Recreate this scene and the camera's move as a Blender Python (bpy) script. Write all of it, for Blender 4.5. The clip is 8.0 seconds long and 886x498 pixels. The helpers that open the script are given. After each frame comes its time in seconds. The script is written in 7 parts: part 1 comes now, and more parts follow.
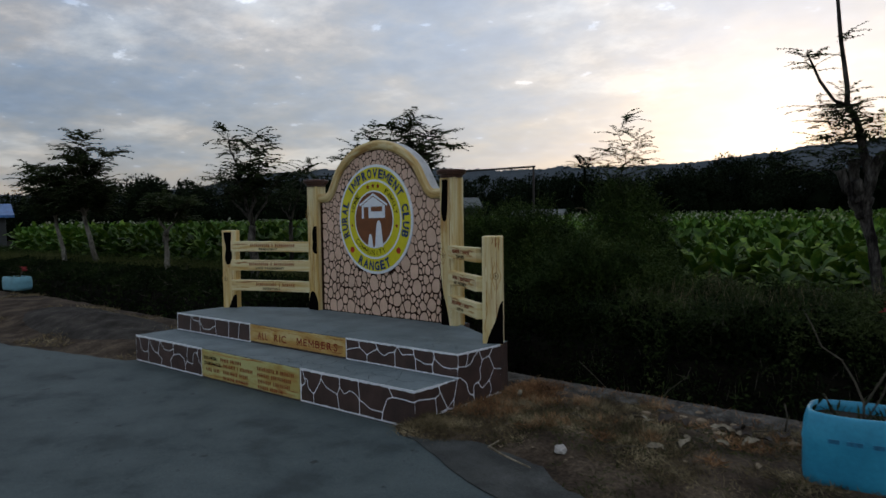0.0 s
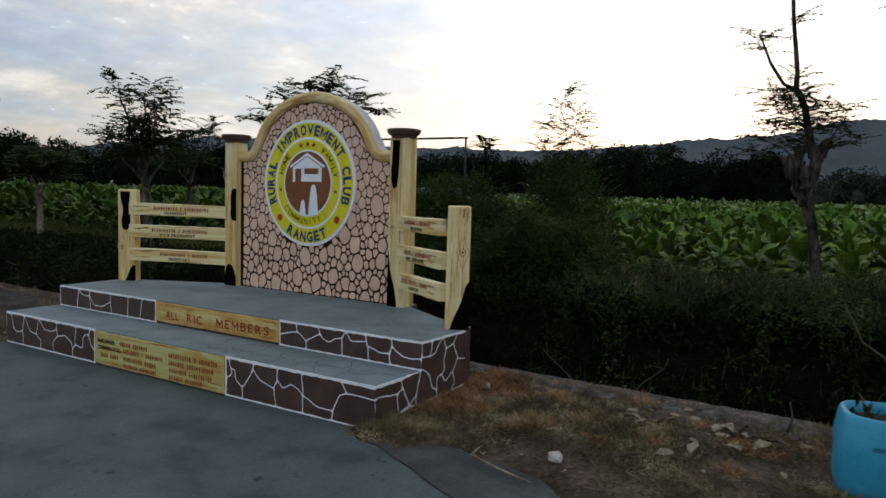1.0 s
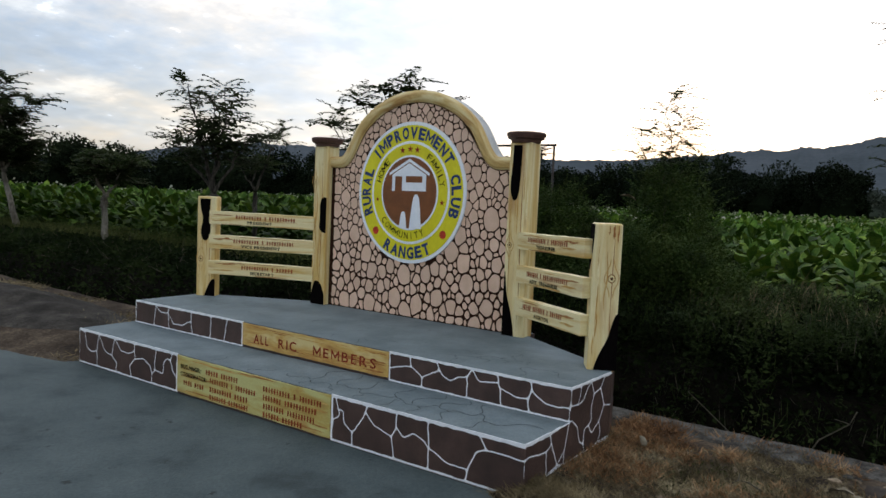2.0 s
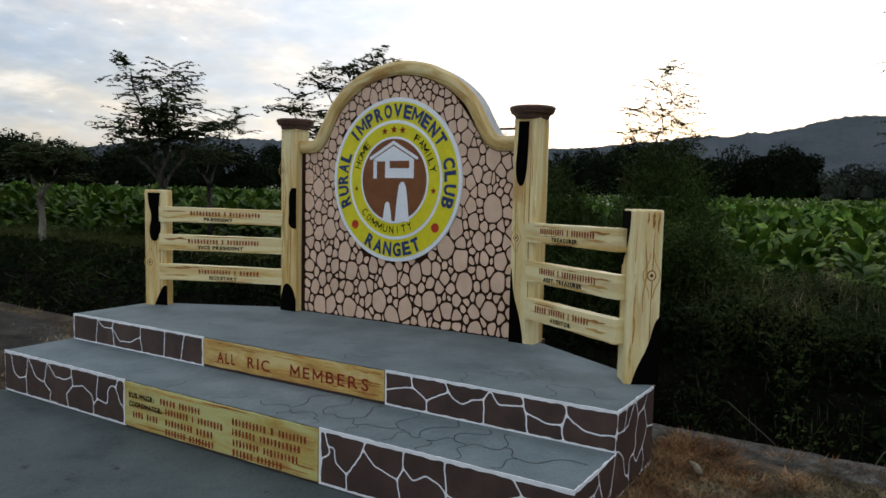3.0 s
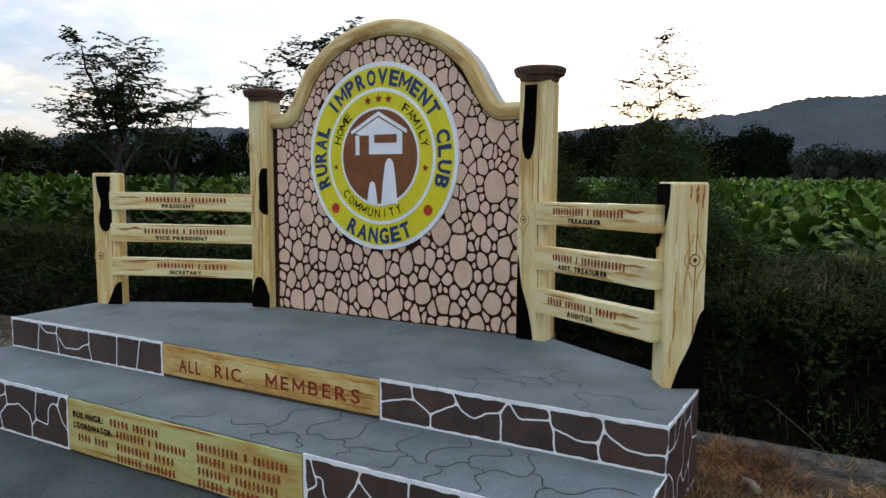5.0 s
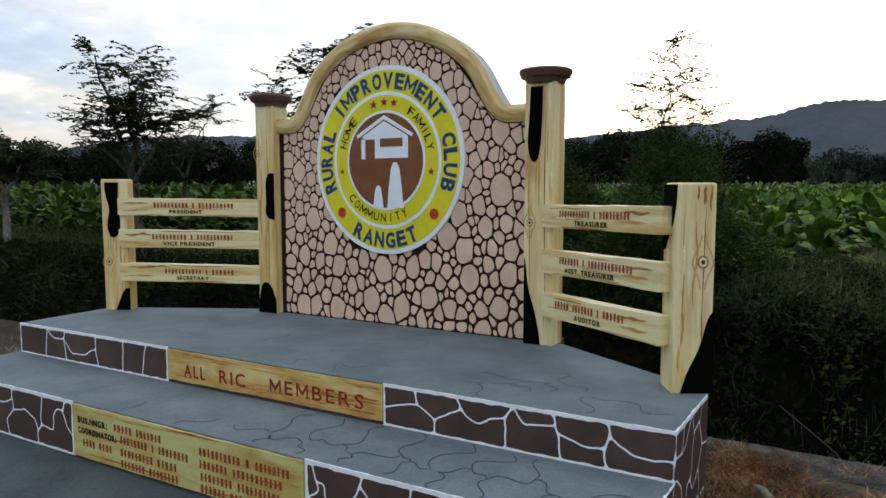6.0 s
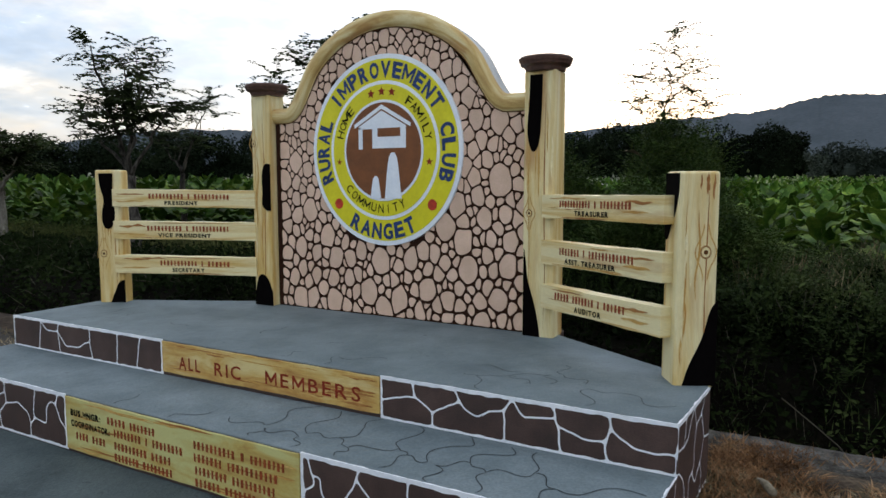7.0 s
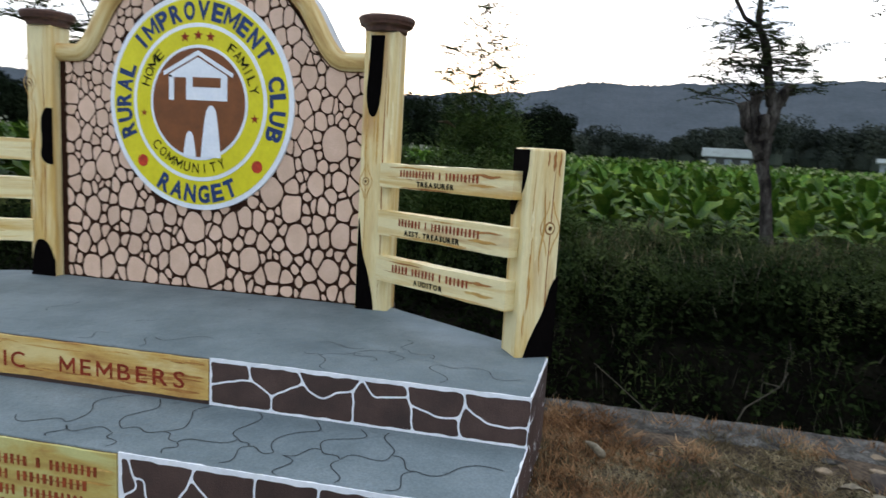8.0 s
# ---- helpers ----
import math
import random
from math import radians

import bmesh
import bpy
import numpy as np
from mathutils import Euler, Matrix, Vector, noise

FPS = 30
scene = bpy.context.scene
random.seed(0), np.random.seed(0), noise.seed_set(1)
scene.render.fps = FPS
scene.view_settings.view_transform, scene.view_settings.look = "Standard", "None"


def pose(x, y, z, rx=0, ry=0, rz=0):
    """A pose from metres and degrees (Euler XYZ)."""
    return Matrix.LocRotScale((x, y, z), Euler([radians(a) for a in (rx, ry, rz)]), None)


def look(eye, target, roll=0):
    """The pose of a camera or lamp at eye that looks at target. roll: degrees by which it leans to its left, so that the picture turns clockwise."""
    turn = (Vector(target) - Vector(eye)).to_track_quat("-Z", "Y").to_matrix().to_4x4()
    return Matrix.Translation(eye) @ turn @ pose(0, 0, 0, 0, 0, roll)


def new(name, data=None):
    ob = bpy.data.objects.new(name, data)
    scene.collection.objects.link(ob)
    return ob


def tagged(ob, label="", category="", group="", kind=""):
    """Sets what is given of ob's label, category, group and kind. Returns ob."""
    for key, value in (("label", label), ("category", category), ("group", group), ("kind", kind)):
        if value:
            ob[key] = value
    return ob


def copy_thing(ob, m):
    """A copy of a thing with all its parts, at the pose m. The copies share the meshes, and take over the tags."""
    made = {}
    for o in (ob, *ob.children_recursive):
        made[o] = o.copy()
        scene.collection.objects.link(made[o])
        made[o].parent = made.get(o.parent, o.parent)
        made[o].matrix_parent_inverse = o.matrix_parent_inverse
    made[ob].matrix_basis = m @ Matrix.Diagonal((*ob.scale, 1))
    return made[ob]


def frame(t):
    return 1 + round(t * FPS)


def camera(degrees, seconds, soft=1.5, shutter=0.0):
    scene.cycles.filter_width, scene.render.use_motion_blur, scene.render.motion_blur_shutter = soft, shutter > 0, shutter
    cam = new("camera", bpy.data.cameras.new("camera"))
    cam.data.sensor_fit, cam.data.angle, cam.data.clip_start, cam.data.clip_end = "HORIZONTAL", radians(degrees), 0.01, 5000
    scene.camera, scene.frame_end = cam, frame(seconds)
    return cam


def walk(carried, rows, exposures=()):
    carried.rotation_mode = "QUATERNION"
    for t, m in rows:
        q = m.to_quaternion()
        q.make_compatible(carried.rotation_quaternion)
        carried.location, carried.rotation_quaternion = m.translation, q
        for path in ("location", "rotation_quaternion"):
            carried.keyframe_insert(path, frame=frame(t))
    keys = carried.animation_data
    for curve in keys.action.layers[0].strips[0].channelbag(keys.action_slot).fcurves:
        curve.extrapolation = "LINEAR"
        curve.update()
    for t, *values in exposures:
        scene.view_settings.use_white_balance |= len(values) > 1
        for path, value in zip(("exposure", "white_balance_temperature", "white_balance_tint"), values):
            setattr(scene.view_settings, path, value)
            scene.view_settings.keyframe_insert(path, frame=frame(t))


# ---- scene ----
import itertools

cam = camera(66.3, 8.0, shutter=0.35)
PATH = [
    (0, (4.856, -4.896, 1.364), (3.592, -3.349, 1.269), -0.8),
    (0.5, (4.4, -4.766, 1.315), (3.226, -3.149, 1.257), 0.7),
    (1, (4.03, -4.585, 1.281), (3.028, -2.861, 1.122), 1.7),
    (1.5, (3.592, -4.526, 1.313), (2.432, -2.902, 1.182), 0.4),
    (1.7, (3.413, -4.434, 1.309), (2.266, -2.802, 1.172), 1.3),
    (2.8, (2.723, -3.946, 1.238), (1.707, -2.228, 1.112), 2.8),
    (3, (2.613, -3.851, 1.261), (1.613, -2.127, 1.1), 1.3),
    (3.5, (2.383, -3.717, 1.195), (1.513, -1.928, 0.994), 1.9),
    (4, (2.287, -3.525, 1.222), (1.377, -1.754, 1.039), 0.5),
    (4.5, (2.248, -3.437, 1.191), (1.365, -1.659, 0.954), 0.5),
    (4.7, (2.229, -3.448, 1.214), (1.315, -1.683, 0.992), 0.1),
    (5.8, (2.261, -3.417, 1.19), (1.321, -1.66, 1.018), 0.6),
    (6, (2.258, -3.4, 1.19), (1.293, -1.658, 1.01), -0.0),
    (6.5, (2.237, -3.383, 1.182), (1.261, -1.647, 0.995), 0.3),
    (7, (2.239, -3.357, 1.169), (1.277, -1.615, 0.972), -0.0),
    (7.5, (2.175, -3.324, 1.149), (1.495, -1.455, 0.936), 2.5),
    (8, (1.965, -3.296, 1.174), (1.591, -1.352, 0.891), 3.4),
]
walk(cam, [(t, look(eye, target, roll)) for t, eye, target, roll in PATH], [(0, -1.82, 6550, 10), (0.5, -1.53, 6600, 10), (1.0, -1.24, 6900, 10), (1.5, -0.90, 6900, 10), (3.0, -1.05, 7050, 10), (3.5, -1.03, 6900, 10), (4.0, -0.56, 6920, 10), (4.5, -0.66, 6850, 10), (6.0, -0.78, 6780, 10), (7.0, -0.74, 6780, 10), (7.5, -0.61, 6800, 10), (8, -0.32, 6650, 10)])

# ---- light ----
SUN_AZ, SUN_EL = radians(-12), radians(4.0)
sun_way = Vector((math.sin(SUN_AZ) * math.cos(SUN_EL), math.cos(SUN_AZ) * math.cos(SUN_EL), math.sin(SUN_EL)))
sun = new("sun", bpy.data.lights.new("sun", "SUN"))
sun.data.energy, sun.data.angle, sun.data.color = 0.5, radians(20), (1.0, 0.86, 0.66)
sun.matrix_world = look((0, 30, 20), Vector((0, 30, 20)) - sun_way)

world = bpy.data.worlds.new("dusk_sky")
scene.world = world
world.use_nodes = True
wn, wl = world.node_tree.nodes, world.node_tree.links
wn.clear()


def wmath(op, a, b=None, c=None):
    n = wn.new("ShaderNodeMath")
    n.operation = op
    for i, s in enumerate((a, b, c)):
        if s is None:
            continue
        if isinstance(s, (int, float)):
            n.inputs[i].default_value = s
        else:
            wl.new(s, n.inputs[i])
    return n.outputs[0]


def wramp(fac, stops):
    n = wn.new("ShaderNodeValToRGB")
    while len(n.color_ramp.elements) < len(stops):
        n.color_ramp.elements.new(0.5)
    for e, (p, c) in zip(n.color_ramp.elements, stops):
        e.position, e.color = p, (*c, 1) if isinstance(c, tuple) else (c, c, c, 1)
    wl.new(fac, n.inputs[0])
    return n.outputs[0]


def wmix(kind, fac, a, b):
    n = wn.new("ShaderNodeMix")
    n.data_type, n.blend_type = "RGBA", kind
    for i, s in ((0, fac), (6, a), (7, b)):
        if isinstance(s, (int, float)):
            n.inputs[i].default_value = s
        elif isinstance(s, tuple):
            n.inputs[i].default_value = (*s, 1)
        else:
            wl.new(s, n.inputs[i])
    return n.outputs[2]


coord = wn.new("ShaderNodeTexCoord")
split = wn.new("ShaderNodeSeparateXYZ")
wl.new(coord.outputs["Generated"], split.inputs[0])
dx, dy, dz = split.outputs
up = wmath("MAXIMUM", dz, 0.0)
sky = wn.new("ShaderNodeTexSky")
sky.sky_type, sky.sun_disc, sky.sun_elevation, sky.sun_rotation = "NISHITA", False, SUN_EL, SUN_AZ
sky_dim = wmix("MULTIPLY", 1.0, sky.outputs[0], (0.10, 0.10, 0.10))
# an even cloud deck, brighter overhead than at the horizon
deck = wramp(up, [(0.0, (0.78, 0.80, 0.84)), (0.12, (0.80, 0.88, 1.00)), (0.35, (1.06, 1.20, 1.40)), (0.75, (1.30, 1.42, 1.58)), (1.0, (1.35, 1.46, 1.6))])
# clouds on a flat layer: stretched towards the horizon
low = wmath("ADD", up, 0.19)
flat = wn.new("ShaderNodeCombineXYZ")
wl.new(wmath("DIVIDE", dx, low), flat.inputs[0])
wl.new(wmath("DIVIDE", dy, low), flat.inputs[1])
big = wn.new("ShaderNodeTexNoise")
big.inputs["Scale"].default_value, big.inputs["Detail"].default_value, big.inputs["Roughness"].default_value = 1.5, 7, 0.60
wl.new(flat.outputs[0], big.inputs["Vector"])
small = wn.new("ShaderNodeTexNoise")
small.inputs["Scale"].default_value, small.inputs["Detail"].default_value = 9.0, 4
wl.new(flat.outputs[0], small.inputs["Vector"])
shade = wramp(big.outputs[0], [(0.36, (0.70, 0.84, 1.06)), (0.46, (0.88, 0.98, 1.14)), (0.54, (1.16, 1.14, 1.17)), (0.64, (1.92, 1.76, 1.62))])
wisps = wramp(small.outputs[0], [(0.36, 0.92), (0.56, 1.0), (0.66, 1.06), (0.72, 1.6)])
deck = wmix("MULTIPLY", 1.0, deck, shade)
deck = wmix("MULTIPLY", 1.0, deck, wisps)
# cream-tinted stretches among the blue-grey
tint = wn.new("ShaderNodeTexNoise")
tint.inputs["Scale"].default_value, tint.inputs["Detail"].default_value = 2.4, 4
wl.new(flat.outputs[0], tint.inputs["Vector"])
deck = wmix("MULTIPLY", 1.0, deck, wramp(tint.outputs[0], [(0.42, (1.06, 1.12, 1.19)), (0.60, (1.27, 1.18, 1.10))]))
# the glow where the sun has gone down
toward = wn.new("ShaderNodeVectorMath")
toward.operation = "DOT_PRODUCT"
wl.new(coord.outputs["Generated"], toward.inputs[0])
toward.inputs[1].default_value = sun_way
near_sun = wmath("MAXIMUM", toward.outputs["Value"], 0.0)
wide_glow = wmath("MULTIPLY", wmath("POWER", near_sun, 5.0), 1.35)
core_glow = wmath("MULTIPLY", wmath("POWER", near_sun, 70.0), 1.1)
glow = wmix("MULTIPLY", 1.0, (1.0, 0.985, 0.97), wmath("ADD", wide_glow, core_glow))
# a pale band low over the horizon
band = wmix("MULTIPLY", 1.0, (1.15, 0.95, 0.68), wmath("POWER", wmath("SUBTRACT", 1.0, up), 30.0))
total = wmix("ADD", 1.0, deck, glow)
total = wmix("ADD", 1.0, total, band)
total = wmix("ADD", 1.0, total, sky_dim)
back = wn.new("ShaderNodeBackground")
wl.new(total, back.inputs[0])
back.inputs[1].default_value = 0.9
out = wn.new("ShaderNodeOutputWorld")
wl.new(back.outputs[0], out.inputs[0])

# ---- materials ----
def material(name, base, dark=None, light=None, rough=0.7, scale=6.0, fine=60.0, bump=0.2, bump_scale=None, spread=0.0, stretch=(1, 1, 1),
             stops=(0.3, 0.5, 0.7), metal=0.0, sub=0.0, fine_mix=0.25, spec=0.4, twist=0.0, coords="Object"):
    """Two scales of noise between dark, base and light, a bump, and a shade of its own for each object (spread)."""
    m = bpy.data.materials.new(name)
    m.use_nodes = True
    n, k = m.node_tree.nodes, m.node_tree.links
    b = n["Principled BSDF"]
    b.inputs["Roughness"].default_value, b.inputs["Metallic"].default_value = rough, metal
    b.inputs["Specular IOR Level"].default_value = spec
    dark = dark or tuple(c * 0.72 for c in base)
    light = light or tuple(min(1, c * 1.22) for c in base)
    co = n.new("ShaderNodeTexCoord")
    mp = n.new("ShaderNodeMapping")
    mp.inputs["Scale"].default_value = stretch
    k.new(co.outputs[coords], mp.inputs[0])
    a = n.new("ShaderNodeTexNoise")
    a.inputs["Scale"].default_value, a.inputs["Detail"].default_value, a.inputs["Roughness"].default_value = scale, 6, 0.6
    a.inputs["Distortion"].default_value = twist
    k.new(mp.outputs[0], a.inputs["Vector"])
    r = n.new("ShaderNodeValToRGB")
    r.color_ramp.elements.new(0.5)
    for e, p, c in zip(r.color_ramp.elements, stops, (dark, base, light)):
        e.position, e.color = p, (*c, 1)
    k.new(a.outputs[0], r.inputs[0])
    f = n.new("ShaderNodeTexNoise")
    f.inputs["Scale"].default_value, f.inputs["Detail"].default_value = fine, 4
    k.new(mp.outputs[0], f.inputs["Vector"])
    fr = n.new("ShaderNodeMapRange")
    fr.inputs[1].default_value, fr.inputs[2].default_value = 0.3, 0.7
    fr.inputs[3].default_value, fr.inputs[4].default_value = 1 - fine_mix, 1 + fine_mix
    k.new(f.outputs[0], fr.inputs[0])
    mul = n.new("ShaderNodeMix")
    mul.data_type, mul.blend_type = "RGBA", "MULTIPLY"
    mul.inputs[0].default_value = 1
    k.new(r.outputs[0], mul.inputs[6])
    k.new(fr.outputs[0], mul.inputs[7])
    colour = mul.outputs[2]
    if spread:
        info = n.new("ShaderNodeObjectInfo")
        geo = n.new("ShaderNodeNewGeometry")
        add = n.new("ShaderNodeMath")
        add.operation = "ADD"
        k.new(info.outputs["Random"], add.inputs[0])
        k.new(geo.outputs["Random Per Island"], add.inputs[1])
        mr = n.new("ShaderNodeMapRange")
        mr.inputs[2].default_value = 2.0
        mr.inputs[3].default_value, mr.inputs[4].default_value = 1 - spread, 1 + spread
        k.new(add.outputs[0], mr.inputs[0])
        m2 = n.new("ShaderNodeMix")
        m2.data_type, m2.blend_type = "RGBA", "MULTIPLY"
        m2.inputs[0].default_value = 1
        k.new(colour, m2.inputs[6])
        k.new(mr.outputs[0], m2.inputs[7])
        colour = m2.outputs[2]
    k.new(colour, b.inputs["Base Color"])
    if bump:
        bp = n.new("ShaderNodeBump")
        bp.inputs["Strength"].default_value, bp.inputs["Distance"].default_value = bump, 0.01
        t = n.new("ShaderNodeTexNoise")
        t.inputs["Scale"].default_value, t.inputs["Detail"].default_value = bump_scale or fine, 5
        k.new(mp.outputs[0], t.inputs["Vector"])
        k.new(t.outputs[0], bp.inputs["Height"])
        k.new(bp.outputs[0], b.inputs["Normal"])
    if sub:
        tr = n.new("ShaderNodeBsdfTranslucent")
        k.new(colour, tr.inputs[0])
        mx = n.new("ShaderNodeMixShader")
        mx.inputs[0].default_value = sub
        k.new(b.outputs[0], mx.inputs[1])
        k.new(tr.outputs[0], mx.inputs[2])
        k.new(mx.outputs[0], n["Material Output"].inputs[0])
    return m


def wood_paint(name, stretch, cream=(0.78, 0.68, 0.38), ochre=(0.62, 0.42, 0.13), brown=(0.36, 0.17, 0.045), scale=5.0, seams=(0.52, 0.66, 0.80), coords="Object", rust=(0.51, 0.67)):
    """Wood grain painted on cement: cream with ochre and brown streaks along the piece."""
    m = material(name, ochre, cream, brown, rough=0.5, scale=scale, fine=90, bump=0.12, stretch=stretch, stops=seams, fine_mix=0.08, twist=0.5, coords=coords)
    # broad rusty brush marks over the grain
    n, k = m.node_tree.nodes, m.node_tree.links
    b = n["Principled BSDF"]
    src = b.inputs["Base Color"].links[0].from_socket
    co, mp, no, ra, mx = (n.new("ShaderNode" + s) for s in ("TexCoord", "Mapping", "TexNoise", "ValToRGB", "Mix"))
    k.new(co.outputs[coords], mp.inputs[0])
    mp.inputs["Scale"].default_value = tuple(0.5 * s + 0.25 for s in stretch)
    mp.inputs["Location"].default_value = (3.1, 1.7, 4.4)
    no.inputs["Scale"].default_value, no.inputs["Detail"].default_value, no.inputs["Distortion"].default_value = scale * 1.25, 4, 0.6
    k.new(mp.outputs[0], no.inputs["Vector"])
    k.new(no.outputs[0], ra.inputs[0])
    ra.color_ramp.elements[0].position, ra.color_ramp.elements[1].position = rust
    ra.color_ramp.elements[1].color = (0.75, 0.75, 0.75, 1)
    mx.data_type = "RGBA"
    k.new(ra.outputs[0], mx.inputs[0])
    k.new(src, mx.inputs[6])
    mx.inputs[7].default_value = (0.40, 0.17, 0.035, 1)
    k.new(mx.outputs[2], b.inputs["Base Color"])
    return m


M = {}
M["stone"] = material("painted_stone", (0.67, 0.468, 0.342), (0.60, 0.41, 0.295), (0.73, 0.52, 0.395), rough=0.62, scale=9, fine=120, bump=0.15, spread=0.10, fine_mix=0.06)
M["joint"] = material("dark_joint_paint", (0.034, 0.015, 0.009), rough=0.85, scale=20, bump=0.1, spec=0.08)
M["cream"] = wood_paint("border_wood_paint", (1.0, 11, 1), scale=3.0, cream=(0.76, 0.64, 0.34), ochre=(0.60, 0.42, 0.15), brown=(0.34, 0.17, 0.05), seams=(0.38, 0.56, 0.74), coords="UV")
M["post"] = wood_paint("post_wood_paint", (4.2, 4.2, 0.30), scale=2.6, seams=(0.44, 0.62, 0.82), rust=(0.56, 0.74))
M["rail"] = wood_paint("rail_wood_paint", (0.45, 0.45, 7.0), scale=2.6, seams=(0.48, 0.67, 0.84), rust=(0.60, 0.74))
M["plank"] = wood_paint("plank_wood_paint", (1.5, 1.5, 6), cream=(0.66, 0.53, 0.23), ochre=(0.56, 0.36, 0.10), brown=(0.33, 0.13, 0.03), scale=2.4, seams=(0.38, 0.55, 0.74), rust=(0.55, 0.72))
M["plank_pale"] = wood_paint("pale_plank_wood_paint", (1.5, 1.5, 6), cream=(0.54, 0.52, 0.21), ochre=(0.48, 0.36, 0.10), brown=(0.30, 0.14, 0.03), scale=2.4, seams=(0.42, 0.60, 0.80), rust=(0.57, 0.74))
M["cap"] = material("brown_cap_paint", (0.085, 0.042, 0.03), rough=0.42, scale=12, bump=0.15)
M["black"] = material("black_paint", (0.0025, 0.002, 0.002), rough=0.95, scale=20, bump=0, spec=0.03)
M["white"] = material("white_paint", (0.80, 0.83, 0.86), (0.70, 0.74, 0.78), (0.86, 0.88, 0.90), rough=0.5, scale=14, bump=0.1, fine_mix=0.06)
M["ring"] = material("pale_blue_white_paint", (0.80, 0.85, 0.90), (0.74, 0.80, 0.86), (0.86, 0.90, 0.93), rough=0.5, scale=9, bump=0.06, fine_mix=0.04)
M["yellow"] = material("yellow_paint", (0.70, 0.64, 0.012), (0.63, 0.57, 0.01), (0.76, 0.70, 0.02), rough=0.45, scale=8, bump=0.06, fine_mix=0.04)
M["blue"] = material("blue_letter_paint", (0.008, 0.035, 0.13), rough=0.45, scale=12, bump=0)
M["black_letter"] = material("black_letter_paint", (0.010, 0.011, 0.007), rough=0.8, scale=12, bump=0, spec=0.08)
M["brown"] = material("brown_disc_paint", (0.19, 0.062, 0.014), rough=0.5, scale=8, bump=0.06, fine_mix=0.06)
M["red"] = material("red_paint", (0.46, 0.035, 0.01), rough=0.5, scale=12, bump=0)
M["red_letter"] = material("dark_red_letter_paint", (0.24, 0.032, 0.012), rough=0.6, scale=18, bump=0, spec=0.2)
M["step_stone"] = material("dark_brown_step_paint", (0.062, 0.036, 0.029), (0.042, 0.026, 0.021), (0.084, 0.051, 0.041), rough=0.5, scale=7, fine=150, bump=0.25, spread=0.12, fine_mix=0.12)
M["cement"] = material("grey_cement_screed", (0.138, 0.177, 0.189), (0.100, 0.132, 0.144), (0.180, 0.222, 0.236), rough=0.70, scale=3.2, fine=120, bump=0.55, bump_scale=24, fine_mix=0.14, spec=0.3)
M["crack"] = material("dark_line_paint", (0.035, 0.045, 0.05), rough=0.8, scale=20, bump=0)
M["road"] = material("worn_road_concrete", (0.058, 0.079, 0.081), (0.034, 0.048, 0.050), (0.080, 0.104, 0.106), rough=0.75, scale=2.3, fine=90, bump=0.5, fine_mix=0.18, spec=0.25, stops=(0.34, 0.46, 0.68))
M["apron"] = material("rough_concrete_edge", (0.046, 0.050, 0.047), (0.024, 0.025, 0.024), (0.074, 0.078, 0.073), rough=0.85, scale=4, fine=90, bump=0.8, fine_mix=0.25, spec=0.2)
M["kerb"] = material("weathered_kerb_concrete", (0.074, 0.069, 0.060), (0.024, 0.021, 0.017), (0.140, 0.134, 0.120), rough=0.95, scale=13, fine=90, bump=1.0, fine_mix=0.4, spec=0.15, stops=(0.32, 0.5, 0.66))
M["ground"] = material("dry_soil", (0.052, 0.038, 0.026), (0.015, 0.011, 0.008), (0.112, 0.086, 0.060), rough=0.95, scale=2.6, fine=45, bump=1.0, fine_mix=0.45, spec=0.1)
M["sand"] = material("grey_sand", (0.040, 0.036, 0.031), (0.018, 0.016, 0.013), (0.075, 0.067, 0.056), rough=0.95, scale=4, fine=70, bump=1.0, fine_mix=0.4, spec=0.1)
M["straw"] = material("dry_grass", (0.190, 0.150, 0.084), (0.050, 0.040, 0.020), (0.46, 0.38, 0.23), rough=0.9, scale=3.5, bump=0, spread=0.7, sub=0.12, spec=0.1)
M["turf"] = material("short_green_grass", (0.050, 0.066, 0.018), rough=0.9, scale=3, bump=0, spread=0.45, sub=0.2, spec=0.1)
# near-black green: shade on the ditch bank is in the leaf colour
M["weed"] = material("shade_weed_leaf", (0.010, 0.017, 0.005), (0.004, 0.008, 0.003), (0.024, 0.036, 0.011), rough=0.85, scale=1.2, bump=0, spread=0.6, sub=0.1, spec=0.04)
M["bush"] = material("bush_leaf", (0.027, 0.049, 0.011), (0.007, 0.015, 0.004), (0.074, 0.104, 0.026), rough=0.75, scale=2.6, bump=0, spread=0.7, sub=0.18, spec=0.08)
M["tobacco"] = material("tobacco_leaf", (0.050, 0.110, 0.014), (0.013, 0.040, 0.005), (0.165, 0.235, 0.034), rough=0.60, scale=4, fine=40, bump=0.5, bump_scale=26, spread=0.75, sub=0.12, spec=0.12)
M["stem"] = material("green_stem", (0.07, 0.10, 0.035), rough=0.6, scale=8, bump=0)
M["flower"] = material("pale_tobacco_flower", (0.33, 0.34, 0.25), rough=0.7, scale=8, bump=0, spread=0.3)
M["leaflet"] = material("tree_leaflet", (0.036, 0.054, 0.018), (0.014, 0.024, 0.008), (0.070, 0.092, 0.032), rough=0.7, scale=2, bump=0, spread=0.45, sub=0.30, spec=0.1)
M["bark"] = material("grey_bark", (0.062, 0.056, 0.047), (0.018, 0.016, 0.013), (0.130, 0.120, 0.104), rough=0.95, scale=9, fine=50, bump=1.0, bump_scale=30, stretch=(1, 1, 0.4), fine_mix=0.5, spec=0.1, twist=0.4, stops=(0.36, 0.5, 0.68))
